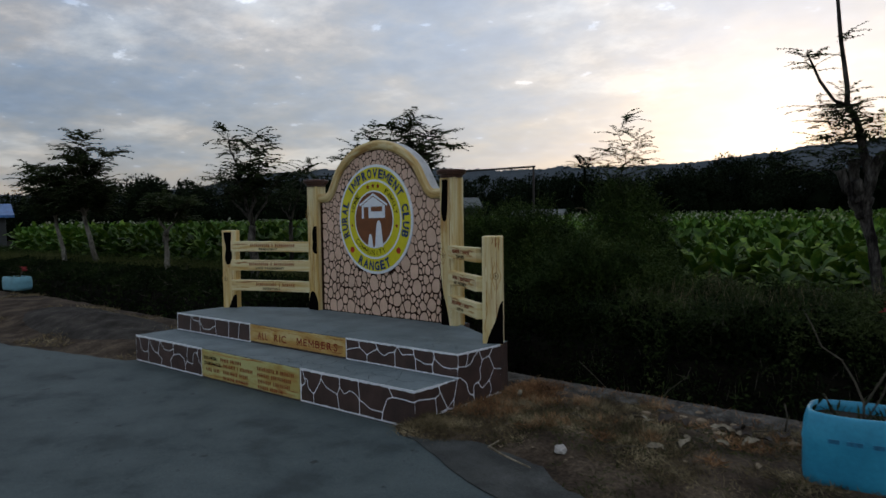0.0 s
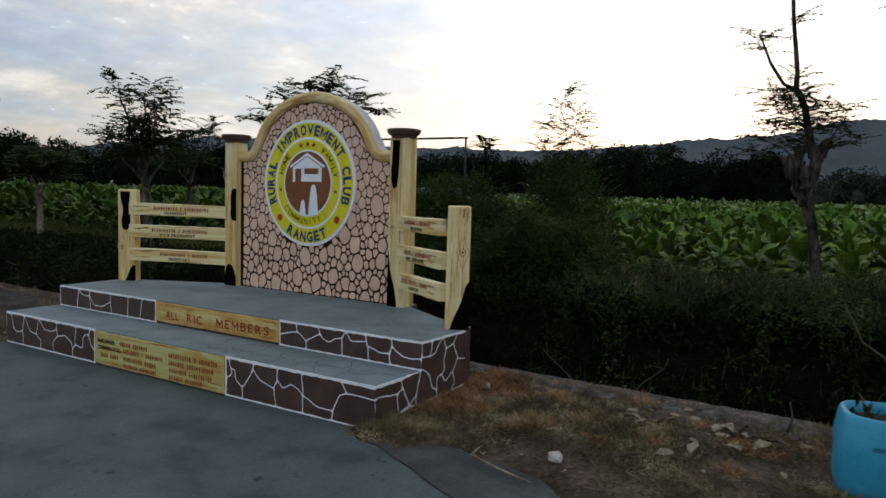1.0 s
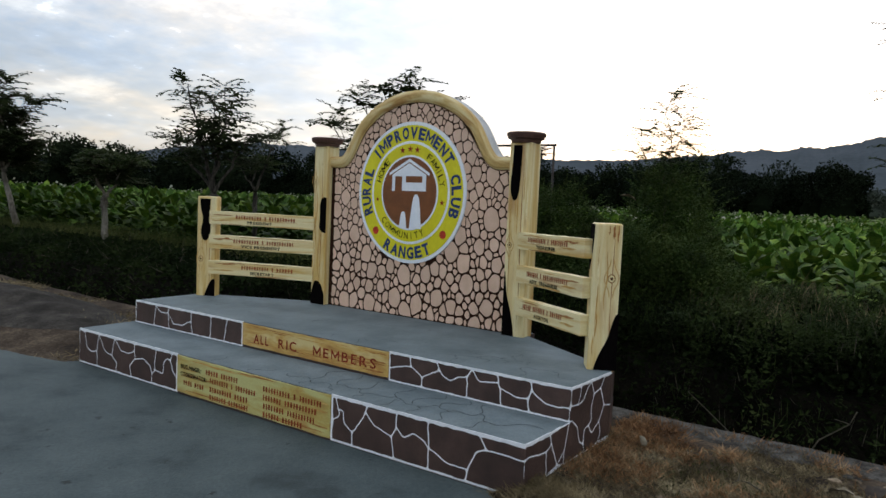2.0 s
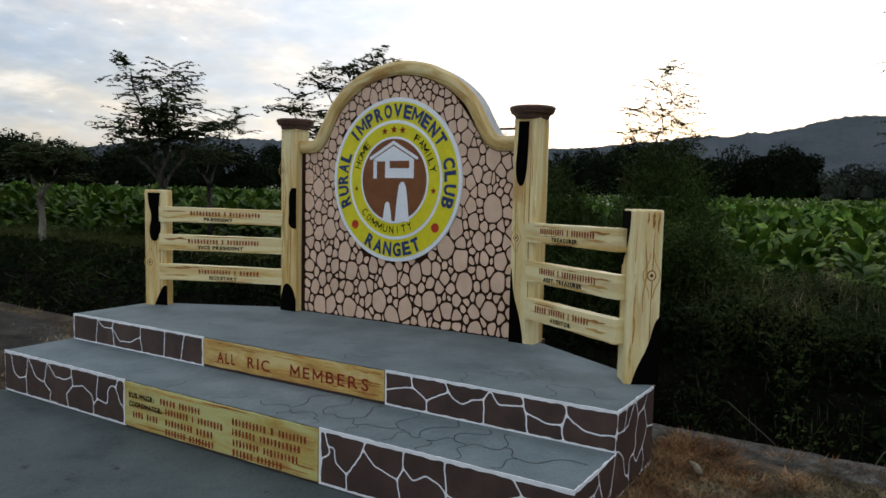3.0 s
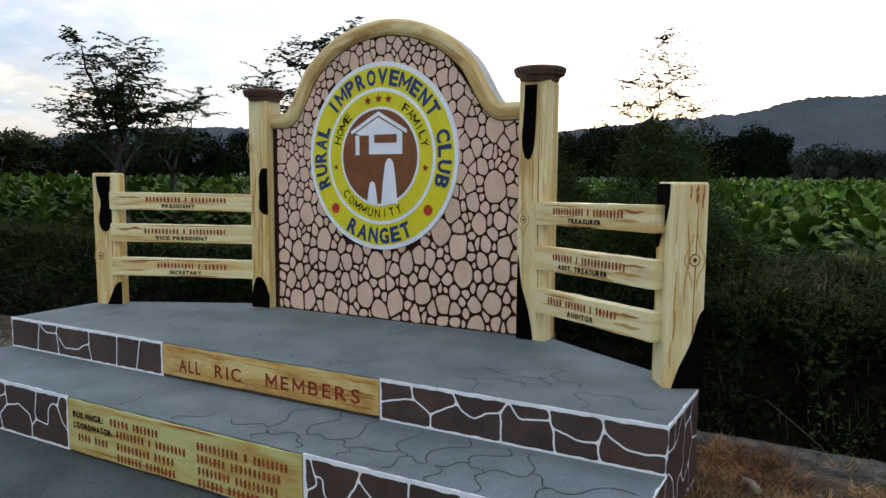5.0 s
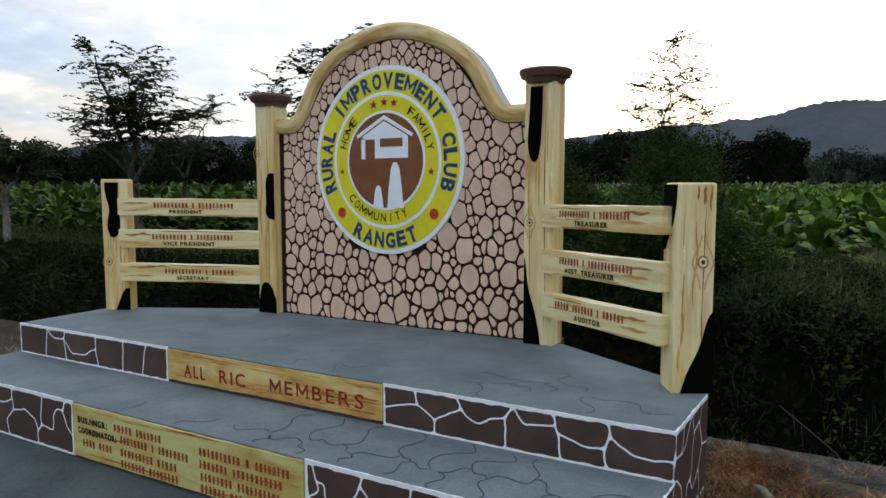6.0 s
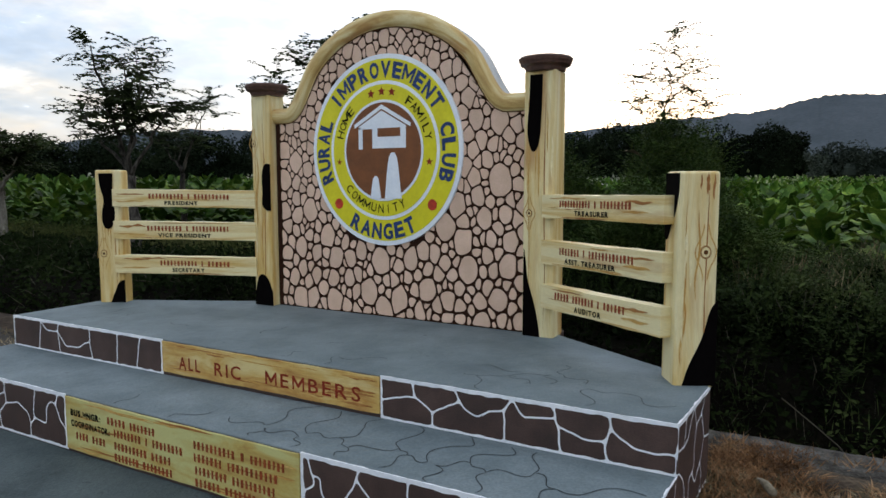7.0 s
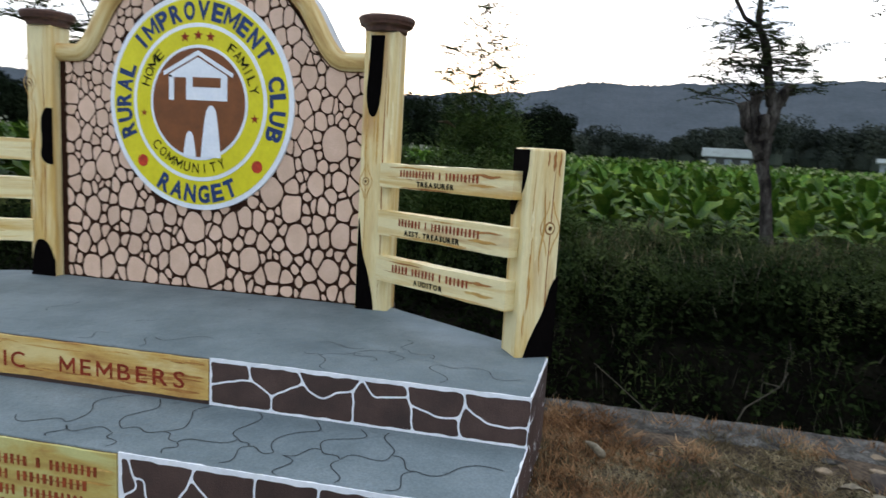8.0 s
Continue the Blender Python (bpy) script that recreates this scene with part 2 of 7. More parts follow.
M["pale_bark"] = material("pale_bark", (0.18, 0.165, 0.135), (0.075, 0.066, 0.05), (0.29, 0.27, 0.225), rough=0.95, scale=5, fine=40, bump=0.9, bump_scale=22, stretch=(1, 1, 0.35), fine_mix=0.3, spec=0.1)
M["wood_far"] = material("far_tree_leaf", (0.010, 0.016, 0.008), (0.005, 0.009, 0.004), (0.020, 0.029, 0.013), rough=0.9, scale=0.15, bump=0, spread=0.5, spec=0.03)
# paler, greyer leaf: the haze over distance is in this colour
M["wood_pale"] = material("haze_tinted_tree_leaf", (0.038, 0.048, 0.038), (0.022, 0.030, 0.025), (0.062, 0.074, 0.056), rough=0.9, scale=0.1, bump=0, spread=0.4, spec=0.03)
# distance haze is mixed into the hills' blue-grey base colour
M["hill"] = material("haze_tinted_hill", (0.074, 0.088, 0.099), (0.060, 0.073, 0.082), (0.088, 0.101, 0.113), rough=1.0, scale=0.02, fine=0.3, bump=0, fine_mix=0.10, spec=0.0, stops=(0.32, 0.5, 0.70))
M["pot"] = material("blue_plastic", (0.030, 0.30, 0.47), (0.022, 0.24, 0.39), (0.045, 0.36, 0.54), rough=0.4, scale=5, fine=60, bump=0.1, fine_mix=0.06)
M["pot_pale"] = material("pale_blue_plastic", (0.16, 0.36, 0.43), rough=0.5, scale=5, fine=60, bump=0.1, fine_mix=0.06)
M["soil"] = material("potting_soil", (0.03, 0.024, 0.017), rough=1.0, scale=12, fine=60, bump=0.9)
M["petal"] = material("red_petal", (0.42, 0.02, 0.03), rough=0.6, scale=12, bump=0, spread=0.3, sub=0.2)
M["twig"] = material("grey_twig", (0.085, 0.075, 0.055), rough=0.85, scale=10, bump=0.4, spec=0.15)
M["rock"] = material("pale_stone", (0.42, 0.40, 0.37), (0.28, 0.26, 0.24), (0.52, 0.50, 0.47), rough=0.85, scale=9, fine=60, bump=0.7)
M["dead_leaf"] = material("dead_leaf", (0.18, 0.135, 0.085), (0.09, 0.065, 0.04), (0.28, 0.22, 0.15), rough=0.8, scale=6, bump=0.2, spread=0.4)
M["pale_dead"] = material("pale_dry_husk", (0.20, 0.17, 0.115), (0.085, 0.065, 0.04), (0.33, 0.29, 0.205), rough=0.85, scale=14, fine=80, bump=0.5, fine_mix=0.2)
M["clod"] = material("dark_dead_leaf", (0.030, 0.022, 0.016), (0.014, 0.010, 0.008), (0.060, 0.046, 0.034), rough=0.9, scale=10, bump=0.3, spread=0.3)
M["pipe"] = material("rusty_pipe", (0.06, 0.05, 0.045), rough=0.6, scale=10, bump=0.2, metal=0.4)
M["roof_grey"] = material("grey_roof_sheet", (0.14, 0.175, 0.16), rough=0.5, scale=1, fine=8, bump=0.1)
M["roof_blue"] = material("blue_roof_sheet", (0.05, 0.14, 0.34), rough=0.45, scale=1, fine=8, bump=0.1)
M["wall_pale"] = material("pale_house_wall", (0.24, 0.28, 0.31), rough=0.8, scale=1.5, bump=0.1)
M["wall_dim"] = material("dim_house_wall", (0.05, 0.055, 0.052), rough=0.8, scale=1.5, bump=0.1)
M["dark"] = material("dark_opening", (0.015, 0.017, 0.02), rough=0.3, scale=5, bump=0)
M["name"] = material("brown_letter_paint", (0.27, 0.058, 0.020), rough=0.7, scale=18, bump=0, spec=0.15)
M["knot"] = material("knot_paint", (0.32, 0.17, 0.06), rough=0.6, scale=18, bump=0, spec=0.2)
# near-black soil: the shade in the ditch is put into its colour
M["shade_soil"] = material("shade_dark_soil", (0.007, 0.0065, 0.0045), (0.003, 0.003, 0.002), (0.012, 0.011, 0.007), rough=1.0, scale=3, fine=40, bump=0.8, fine_mix=0.4, spec=0.05)
# near-black: shade inside the far crowns as a colour, also for the palm trunk
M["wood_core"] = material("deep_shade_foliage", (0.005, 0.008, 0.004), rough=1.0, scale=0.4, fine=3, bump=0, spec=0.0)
M["roof_dim"] = material("dim_roof_sheet", (0.075, 0.088, 0.085), rough=0.6, scale=1, fine=8, bump=0.1)

M["herb"] = material("mid_green_herb", (0.030, 0.047, 0.014), (0.008, 0.015, 0.005), (0.080, 0.104, 0.034), rough=0.8, scale=1.6, bump=0, spread=0.6, sub=0.15, spec=0.06)
M["pale_top"] = material("pale_green_flower_top", (0.24, 0.27, 0.13), rough=0.8, scale=4, bump=0, spread=0.3)
M["russet"] = material("russet_dry_grass", (0.300, 0.165, 0.080), (0.085, 0.042, 0.020), (0.52, 0.34, 0.19), rough=0.9, scale=3.5, bump=0, spread=0.7, sub=0.12, spec=0.1)
M["stroke"] = material("ochre_brush_paint", (0.52, 0.30, 0.075), (0.44, 0.22, 0.05), (0.62, 0.42, 0.14), rough=0.55, scale=14, fine=120, bump=0.1, fine_mix=0.15)
M["stroke_dark"] = material("rust_brush_paint", (0.34, 0.135, 0.030), (0.27, 0.10, 0.02), (0.44, 0.22, 0.06), rough=0.55, scale=14, fine=120, bump=0.1, fine_mix=0.15)
M["stroke_pale"] = material("cream_brush_paint", (0.80, 0.70, 0.40), (0.72, 0.60, 0.30), (0.84, 0.76, 0.48), rough=0.55, scale=14, fine=120, bump=0.1, fine_mix=0.1)


def smudged(m, scale, start, full, strength):
    """Scattered dark smudges over a material's colour."""
    n, k = m.node_tree.nodes, m.node_tree.links
    b = n["Principled BSDF"]
    src = b.inputs["Base Color"].links[0].from_socket
    co, no, ra, mx = (n.new("ShaderNode" + s) for s in ("TexCoord", "TexNoise", "ValToRGB", "Mix"))
    no.inputs["Scale"].default_value, no.inputs["Detail"].default_value, no.inputs["Roughness"].default_value = scale, 5, 0.65
    k.new(co.outputs["Object"], no.inputs["Vector"])
    k.new(no.outputs[0], ra.inputs[0])
    ra.color_ramp.elements[0].position, ra.color_ramp.elements[1].position = start, full
    ra.color_ramp.elements[1].color = (strength, strength, strength, 1)
    mx.data_type = "RGBA"
    k.new(ra.outputs[0], mx.inputs[0])
    k.new(src, mx.inputs[6])
    mx.inputs[7].default_value = (0.012, 0.014, 0.014, 1)
    k.new(mx.outputs[2], b.inputs["Base Color"])


smudged(M["road"], 8.0, 0.645, 0.70, 0.8)
smudged(M["cement"], 15.0, 0.66, 0.73, 0.5)
M["knot_dark"] = material("dark_brown_line_paint", (0.10, 0.040, 0.012), rough=0.6, scale=18, bump=0, spec=0.1)
M["pot_dark"] = material("faded_dark_blue_mark", (0.018, 0.15, 0.27), rough=0.5, scale=9, bump=0)
M["dark_bark"] = material("dark_knotty_bark", (0.046, 0.041, 0.035), (0.011, 0.009, 0.008), (0.125, 0.116, 0.102), rough=0.95, scale=9, fine=50, bump=1.0, bump_scale=30, stretch=(1, 1, 0.4), fine_mix=0.5, spec=0.1, twist=0.4, stops=(0.36, 0.5, 0.68))
M["rim"] = material("bare_pale_cement", (0.52, 0.53, 0.52), (0.40, 0.41, 0.41), (0.62, 0.63, 0.61), rough=0.8, scale=8, fine=90, bump=0.4, fine_mix=0.12)
M["far_field"] = material("far_pale_green_field", (0.115, 0.150, 0.060), (0.075, 0.105, 0.038), (0.165, 0.195, 0.090), rough=0.95, scale=0.08, fine=1.5, bump=0, fine_mix=0.2, spec=0.02, stretch=(1, 3, 1))
M["pale_turf"] = material("yellowing_grass", (0.105, 0.120, 0.036), (0.05, 0.064, 0.018), (0.18, 0.185, 0.07), rough=0.9, scale=0.8, bump=0, spread=0.45, sub=0.2, spec=0.1)
# ---- mesh helpers ----
def mesh_of(name, verts, faces, mat, smooth=False):
    me = bpy.data.meshes.new(name)
    me.from_pydata([tuple(v) for v in verts], [], faces)
    me.materials.append(M[mat])
    if smooth:
        me.polygons.foreach_set("use_smooth", [True] * len(me.polygons))
    me.update()
    return me


def part(name, data, parent, label=""):
    """One mesh object under a thing or a part."""
    ob = new(name, data)
    ob.parent = parent
    if parent is not None and parent.type == "EMPTY":
        ob.matrix_parent_inverse = Matrix.Translation(-parent.location)
    return tagged(ob, label)


def thing(name, place, label, category, group="", kind=""):
    ob = new(name)
    ob.location = place
    ob.empty_display_size = 0.1
    return tagged(ob, label, category, group, kind)


def from_bm(name, bm, mat, smooth=False, side=None):
    me = bpy.data.meshes.new(name)
    bmesh.ops.recalc_face_normals(bm, faces=bm.faces[:])
    bm.to_mesh(me)
    bm.free()
    me.materials.append(M[mat])
    me.materials.append(M[side or mat])
    if smooth:
        me.polygons.foreach_set("use_smooth", [True] * len(me.polygons))
    return me


def box(size, m, bevel=0.0, segments=2):
    """A box of that size, its middle at the pose m, with rounded edges."""
    bm = bmesh.new()
    bmesh.ops.create_cube(bm, size=1)
    bmesh.ops.scale(bm, vec=size, verts=bm.verts[:])
    if bevel:
        bmesh.ops.bevel(bm, geom=bm.edges[:], offset=bevel, segments=segments, affect="EDGES", profile=0.5)
    bmesh.ops.transform(bm, matrix=m, verts=bm.verts[:])
    return bm


def slab(poly, z0, z1, bevel=0.0):
    """A flat polygon in plan, raised from z0 to z1, its upper edge rounded."""
    bm = bmesh.new()
    low = [bm.verts.new((x, y, z0)) for x, y in poly]
    high = [bm.verts.new((x, y, z1)) for x, y in poly]
    n = len(poly)
    top = bm.faces.new(high)
    bm.faces.new(low[::-1])
    for i in range(n):
        bm.faces.new((low[i], low[(i + 1) % n], high[(i + 1) % n], high[i]))
    if bevel:
        bmesh.ops.bevel(bm, geom=list(top.edges), offset=bevel, segments=3, affect="EDGES", profile=0.5)
    bm.normal_update()
    for f in bm.faces:
        f.material_index = 0 if f.normal.z > 0.3 else 1
    return bm


def on_face(origin, along, upward=(0, 0, 1)):
    """A flat frame: u along the face, v upward, w out of it."""
    u, v = Vector(along).normalized(), Vector(upward).normalized()
    w = u.cross(v)
    o = Vector(origin)
    return lambda a, b, c=0.0: o + u * a + v * b + w * c


def plate(poly, face, w0, w1, shrink=0.0):
    """Verts and faces of a flat piece between the heights w0 and w1 over a face; its front a little smaller."""
    n = len(poly)
    cu, cv = sum(p[0] for p in poly) / n, sum(p[1] for p in poly) / n
    verts = [face(a, b, w0) for a, b in poly]
    for a, b in poly:
        d = math.hypot(a - cu, b - cv) or 1
        s = max(0, 1 - shrink / d)
        verts.append(face(cu + (a - cu) * s, cv + (b - cv) * s, w1))
    faces = [tuple(range(n, 2 * n))] + [(i, (i + 1) % n, n + (i + 1) % n, n + i) for i in range(n)]
    return verts, faces


def merge(lists):
    verts, faces = [], []
    for v, f in lists:
        k = len(verts)
        verts += v
        faces += [tuple(i + k for i in q) for q in f]
    return verts, faces


def tube(points, radii, sides=7):
    """A tapered round stem along points."""
    pts = [Vector(p) for p in points]
    verts, faces = [], []
    for i, p in enumerate(pts):
        d = (pts[min(i + 1, len(pts) - 1)] - pts[max(i - 1, 0)]).normalized()
        a = d.cross(Vector((0.31, 0.9, 0.2))).normalized()
        b = d.cross(a)
        for s in range(sides):
            t = 2 * math.pi * s / sides
            verts.append(p + (a * math.cos(t) + b * math.sin(t)) * radii[i])
    for i in range(len(pts) - 1):
        for s in range(sides):
            q = i * sides
            faces.append((q + s, q + (s + 1) % sides, q + sides + (s + 1) % sides, q + sides + s))
    faces.append(tuple(range(sides))[::-1])
    faces.append(tuple(range((len(pts) - 1) * sides, len(pts) * sides)))
    return verts, faces


def lathe(profile, centre, sides=28):
    """A turned form from (radius, height) pairs round an upright axis."""
    c = Vector(centre)
    verts, faces = [], []
    for r, z in profile:
        for s in range(sides):
            t = 2 * math.pi * s / sides
            verts.append(c + Vector((r * math.cos(t), r * math.sin(t), z)))
    for i in range(len(profile) - 1):
        for s in range(sides):
            q = i * sides
            faces.append((q + s, q + (s + 1) % sides, q + sides + (s + 1) % sides, q + sides + s))
    faces.append(tuple(range(sides))[::-1])
    faces.append(tuple(range((len(profile) - 1) * sides, len(profile) * sides)))
    return verts, faces


def chaikin(poly, times=1):
    for _ in range(times):
        out = []
        for i, (x, y) in enumerate(poly):
            X, Y = poly[(i + 1) % len(poly)]
            out += [(0.75 * x + 0.25 * X, 0.75 * y + 0.25 * Y), (0.25 * x + 0.75 * X, 0.25 * y + 0.75 * Y)]
        poly = out
    return poly


def clip(poly, nx, ny, d):
    """The part of a polygon where nx * x + ny * y <= d."""
    out = []
    for i, p in enumerate(poly):
        q = poly[(i + 1) % len(poly)]
        a, b = nx * p[0] + ny * p[1] - d, nx * q[0] + ny * q[1] - d
        if a <= 0:
            out.append(p)
        if a * b < 0:
            t = a / (a - b)
            out.append((p[0] + (q[0] - p[0]) * t, p[1] + (q[1] - p[1]) * t))
    return out


def cells(seeds, outline, gap, reach):
    """Cells round seeds (x, y, radius), larger for larger radii, with an even gap between them."""
    out = []
    for i, (x, y, r) in enumerate(seeds):
        poly, space = list(outline), gap(x, y) if callable(gap) else gap
        for j, (X, Y, R) in enumerate(seeds):
            if i == j:
                continue
            L = math.hypot(X - x, Y - y)
            if L > reach or L == 0:
                continue
            nx, ny = (X - x) / L, (Y - y) / L
            mid = (L * L + r * r - R * R) / (2 * L)
            poly = clip(poly, nx, ny, nx * x + ny * y + mid - space / 2)
            if len(poly) < 3:
                break
        out.append(poly if len(poly) > 2 else None)
    return out


def finer(poly, step):
    out = []
    for i, p in enumerate(poly):
        q = poly[(i + 1) % len(poly)]
        n = max(1, int(math.hypot(q[0] - p[0], q[1] - p[1]) / step))
        out += [(p[0] + (q[0] - p[0]) * k / n, p[1] + (q[1] - p[1]) * k / n) for k in range(n)]
    return out


def ribbon(points, width, face, w):
    """A painted line of even width along points of a face."""
    verts, faces = [], []
    n = len(points)
    for i, (x, y) in enumerate(points):
        X, Y = points[min(i + 1, n - 1)]
        a, b = points[max(i - 1, 0)]
        L = math.hypot(X - a, Y - b) or 1
        ox, oy = -(Y - b) / L * width / 2, (X - a) / L * width / 2
        taper = 0.4 if i in (0, n - 1) else 1
        verts += [face(x + ox * taper, y + oy * taper, w), face(x - ox * taper, y - oy * taper, w)]
    faces = [(2 * i, 2 * i + 1, 2 * i + 3, 2 * i + 2) for i in range(n - 1)]
    return verts, faces


# ---- letters, all turned into meshes at once ----
WORDS = {}


def letters_ready(texts):
    obs = {}
    for key, (text, thick) in texts.items():
        cu = bpy.data.curves.new("letter", "FONT")
        cu.body, cu.size, cu.align_x, cu.offset, cu.resolution_u = text, 1.0, "CENTER", thick, 3
        obs[key] = new("letter", cu)
    dg = bpy.context.evaluated_depsgraph_get()
    for key, ob in obs.items():
        me = bpy.data.meshes.new_from_object(ob.evaluated_get(dg))
        WORDS[key] = ([(v.co.x, v.co.y) for v in me.vertices], [tuple(p.vertices) for p in me.polygons])
        bpy.data.meshes.remove(me)
        bpy.data.objects.remove(ob)


CAPITALS = sorted(set("RURALIMPROVEMENTCLUBRANGETHOMEFAMILYCOMMUNITYSD.:"))
letters_ready({(style, c): (c, thick) for style, thick in (("bold", 0.042), ("thin", 0.004), ("mid", 0.012)) for c in CAPITALS})


def letter_m(stroke):
    """An M drawn as one outline, whose legs stay clean when bold."""
    s, g = stroke, 0.66
    pts = [(0, 0), (s, 0), (s, 0.62), (0.5, 0.12), (1 - s, 0.62), (1 - s, 0), (1, 0), (1, 1), (1 - s * 0.9, 1), (0.5, 0.45), (s * 0.9, 1), (0, 1)]
    return [(x * 0.86 * 0.7, y * 0.7) for x, y in pts], [(0, 1, 2, 11), (11, 2, 9, 10), (2, 3, 9), (3, 4, 9), (9, 4, 7, 8), (4, 5, 6, 7)]


WORDS[("bold", "M")], WORDS[("thin", "M")], WORDS[("mid", "M")] = letter_m(0.2), letter_m(0.11), letter_m(0.14)


def paint_word(text, face, u, v, width, height, w, mat, parent, style="mid"):
    """A word of single letters on a face, its lower middle at (u, v), set to width and height."""
    cap = max(p[1] for p in WORDS[(style, "E")][0])
    x, glyphs = 0.0, []
    for ch in text:
        if ch == " ":
            x += 0.34
            continue
        verts, faces = WORDS[(style, ch)]
        x0, x1 = min(p[0] for p in verts), max(p[0] for p in verts)
        glyphs.append(([(x + a - x0, b / cap) for a, b in verts], faces))
        x += x1 - x0 + (0.20 if len(text) < 8 else 0.12)
    x -= 0.20 if len(text) < 8 else 0.12
    for verts, faces in glyphs:
        part("letter", mesh_of("letter", [face(u + (a / x - 0.5) * width, v + b * height, w) for a, b in verts], faces, mat), parent)


STROKES = itertools.count()


def brush_mark(face, u, v, length, width, w, mat, parent, upright=False, seed=0):
    """One tapered, wavering stroke of paint along a piece, a hair above the strokes before it."""
    w += 0.00007 * (next(STROKES) % 13)
    n, pts, back = 14, [], []
    for i in range(n + 1):
        s = i / n
        c = (0.6 * width + (0.016 if length > 0.3 and upright else 0.0)) * noise.noise(Vector((s * 2.2, seed, 3)))
        h = width * (math.sin(math.pi * s) ** 0.6 + 0.02) * (0.8 + 0.5 * noise.noise(Vector((s * 5, seed, 9)))) / 2
        pts.append((length * s, c - h))
        back.append((length * s, c + h))
    poly = pts + back[::-1]
    poly = [(u - b, v + a) if upright else (u + a, v + b) for a, b in poly]
    part("brush_mark", mesh_of("brush_mark", *plate(poly, face, w - 0.001, w), mat), parent)


# ---- leaves ----
def leaf_quads(centres, ways, ups, lengths, widths):
    """Many pointed leaves, each of two triangles folded a little along its rib: arrays of places, directions and sizes."""
    c, d, u = np.asarray(centres), np.asarray(ways), np.asarray(ups)
    d = d / np.maximum(np.linalg.norm(d, axis=1, keepdims=True), 1e-6)
    s = np.cross(d, u)
    s = s / np.maximum(np.linalg.norm(s, axis=1, keepdims=True), 1e-6)
    n = np.cross(s, d)
    L, W = np.asarray(lengths)[:, None], np.asarray(widths)[:, None]
    a, b = c, c + d * L
    m = c + d * L * 0.45 + n * W * 0.25
    v = np.stack([a, m + s * W * 0.5, b, m - s * W * 0.5], axis=1).reshape(-1, 3)
    f = np.arange(len(c) * 4).reshape(-1, 4)
    return v, f


def quads_mesh(name, v, f, mat):
    me = bpy.data.meshes.new(name)
    me.vertices.add(len(v))
    me.vertices.foreach_set("co", np.asarray(v, dtype=np.float32).ravel())
    me.loops.add(f.size)
    me.loops.foreach_set("vertex_index", f.ravel().astype(np.int32))
    me.polygons.add(len(f))
    me.polygons.foreach_set("loop_start", np.arange(0, f.size, f.shape[1], dtype=np.int32))
    me.materials.append(M[mat])
    me.update(calc_edges=True)
    me.validate()
    return me

# ---- ground, road, kerb ----
def land(x, y):
    """Height of the ground: a level verge, a ditch behind the kerb, a bank, then the field."""
    z = -0.01 + 0.012 * noise.noise(Vector((x * 1.7, y * 1.7, 0)))
    if y < -1.2:
        z -= 0.09 * min(1, (-1.2 - y) / 0.4)
    lip = -0.03 - 0.028 * (x - 1.9) if x > 1.9 else 0.0
    if y > lip:
        z -= 1.0 * min(1, (y - lip) / 0.12) * (1 - max(0, min(1, (y - 0.75) / 0.55)))
    if y > 1.2:
        z += 0.05 * noise.noise(Vector((x * 0.8, y * 0.8, 3)))
    if x < -2.5 and y > 1.0:
        # the bank beyond the ditch stands higher along the trees
        z += 0.16 * min(1, (-2.5 - x) / 2.5) * min(1, (y - 1.0) / 1.3) * max(0, min(1, (14 - y) / 6))
    if y > 28:
        z += (y - 28) * 0.017
    heap = math.exp(-((x + 5.6) / 1.5) ** 2 - ((y + 0.75) / 0.5) ** 2) * 0.07 + math.exp(-((x + 8.0) / 1.8) ** 2 - ((y + 0.4) / 0.6) ** 2) * 0.07
    heap += math.exp(-((x - 1.96) / 0.24) ** 2 - ((y + 1.50) / 0.15) ** 2) * 0.085
    return z + heap * (1 + 0.3 * noise.noise(Vector((x * 4, y * 4, 1))))


def spaced(lo, hi, fine_lo, fine_hi, step, grow):
    vals, x = [], fine_lo
    while x <= fine_hi:
        vals.append(x)
        x += step
    s, x = step, vals[-1]
    while x < hi:
        s *= grow
        x += s
        vals.append(x)
    s, x = step, vals[0]
    while x > lo:
        s *= grow
        x -= s
        vals.insert(0, x)
    return vals


gx, gy = spaced(-900, 900, -9.5, 6.5, 0.12, 1.25), spaced(-120, 1200, -2.6, 3.0, 0.1, 1.22)
gv = [(x, y, land(x, y)) for y in gy for x in gx]
gf = [(j * len(gx) + i, j * len(gx) + i + 1, (j + 1) * len(gx) + i + 1, (j + 1) * len(gx) + i) for j in range(len(gy) - 1) for i in range(len(gx) - 1)]
ground = new("ground", mesh_of("ground", gv, gf, "ground", True))
ground.data.materials.append(M["shade_soil"])
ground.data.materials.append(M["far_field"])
# from the ditch to the field's far side the soil colour holds shade
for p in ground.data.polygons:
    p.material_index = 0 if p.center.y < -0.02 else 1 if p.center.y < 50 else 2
tagged(ground, "dry brown soil ground with a ditch and a bank", "ground", kind="structure")


def road_edge(x):
    """Where the worn edge of the road's concrete runs."""
    if x < -2.0:
        y = -1.60 - 0.42 * min(1, (-2.0 - x) / 2.2)
    elif x < 1.95:
        y = -1.50
    else:
        y = -1.50 - 0.62 * (1 - math.exp(-((x - 1.95) / 0.9) ** 1.3))
    return y + 0.03 * noise.noise(Vector((x * 3.1, 0.3, 0))) + 0.015 * noise.noise(Vector((x * 11, 4.3, 0)))


xs = [-60 + i * 2 for i in range(25)] + [-10 + i * 0.08 for i in range(200)] + [6 + i * 2 for i in range(28)]
road_poly = [(x, road_edge(x)) for x in xs] + [(60, -9.5), (-60, -9.5)]
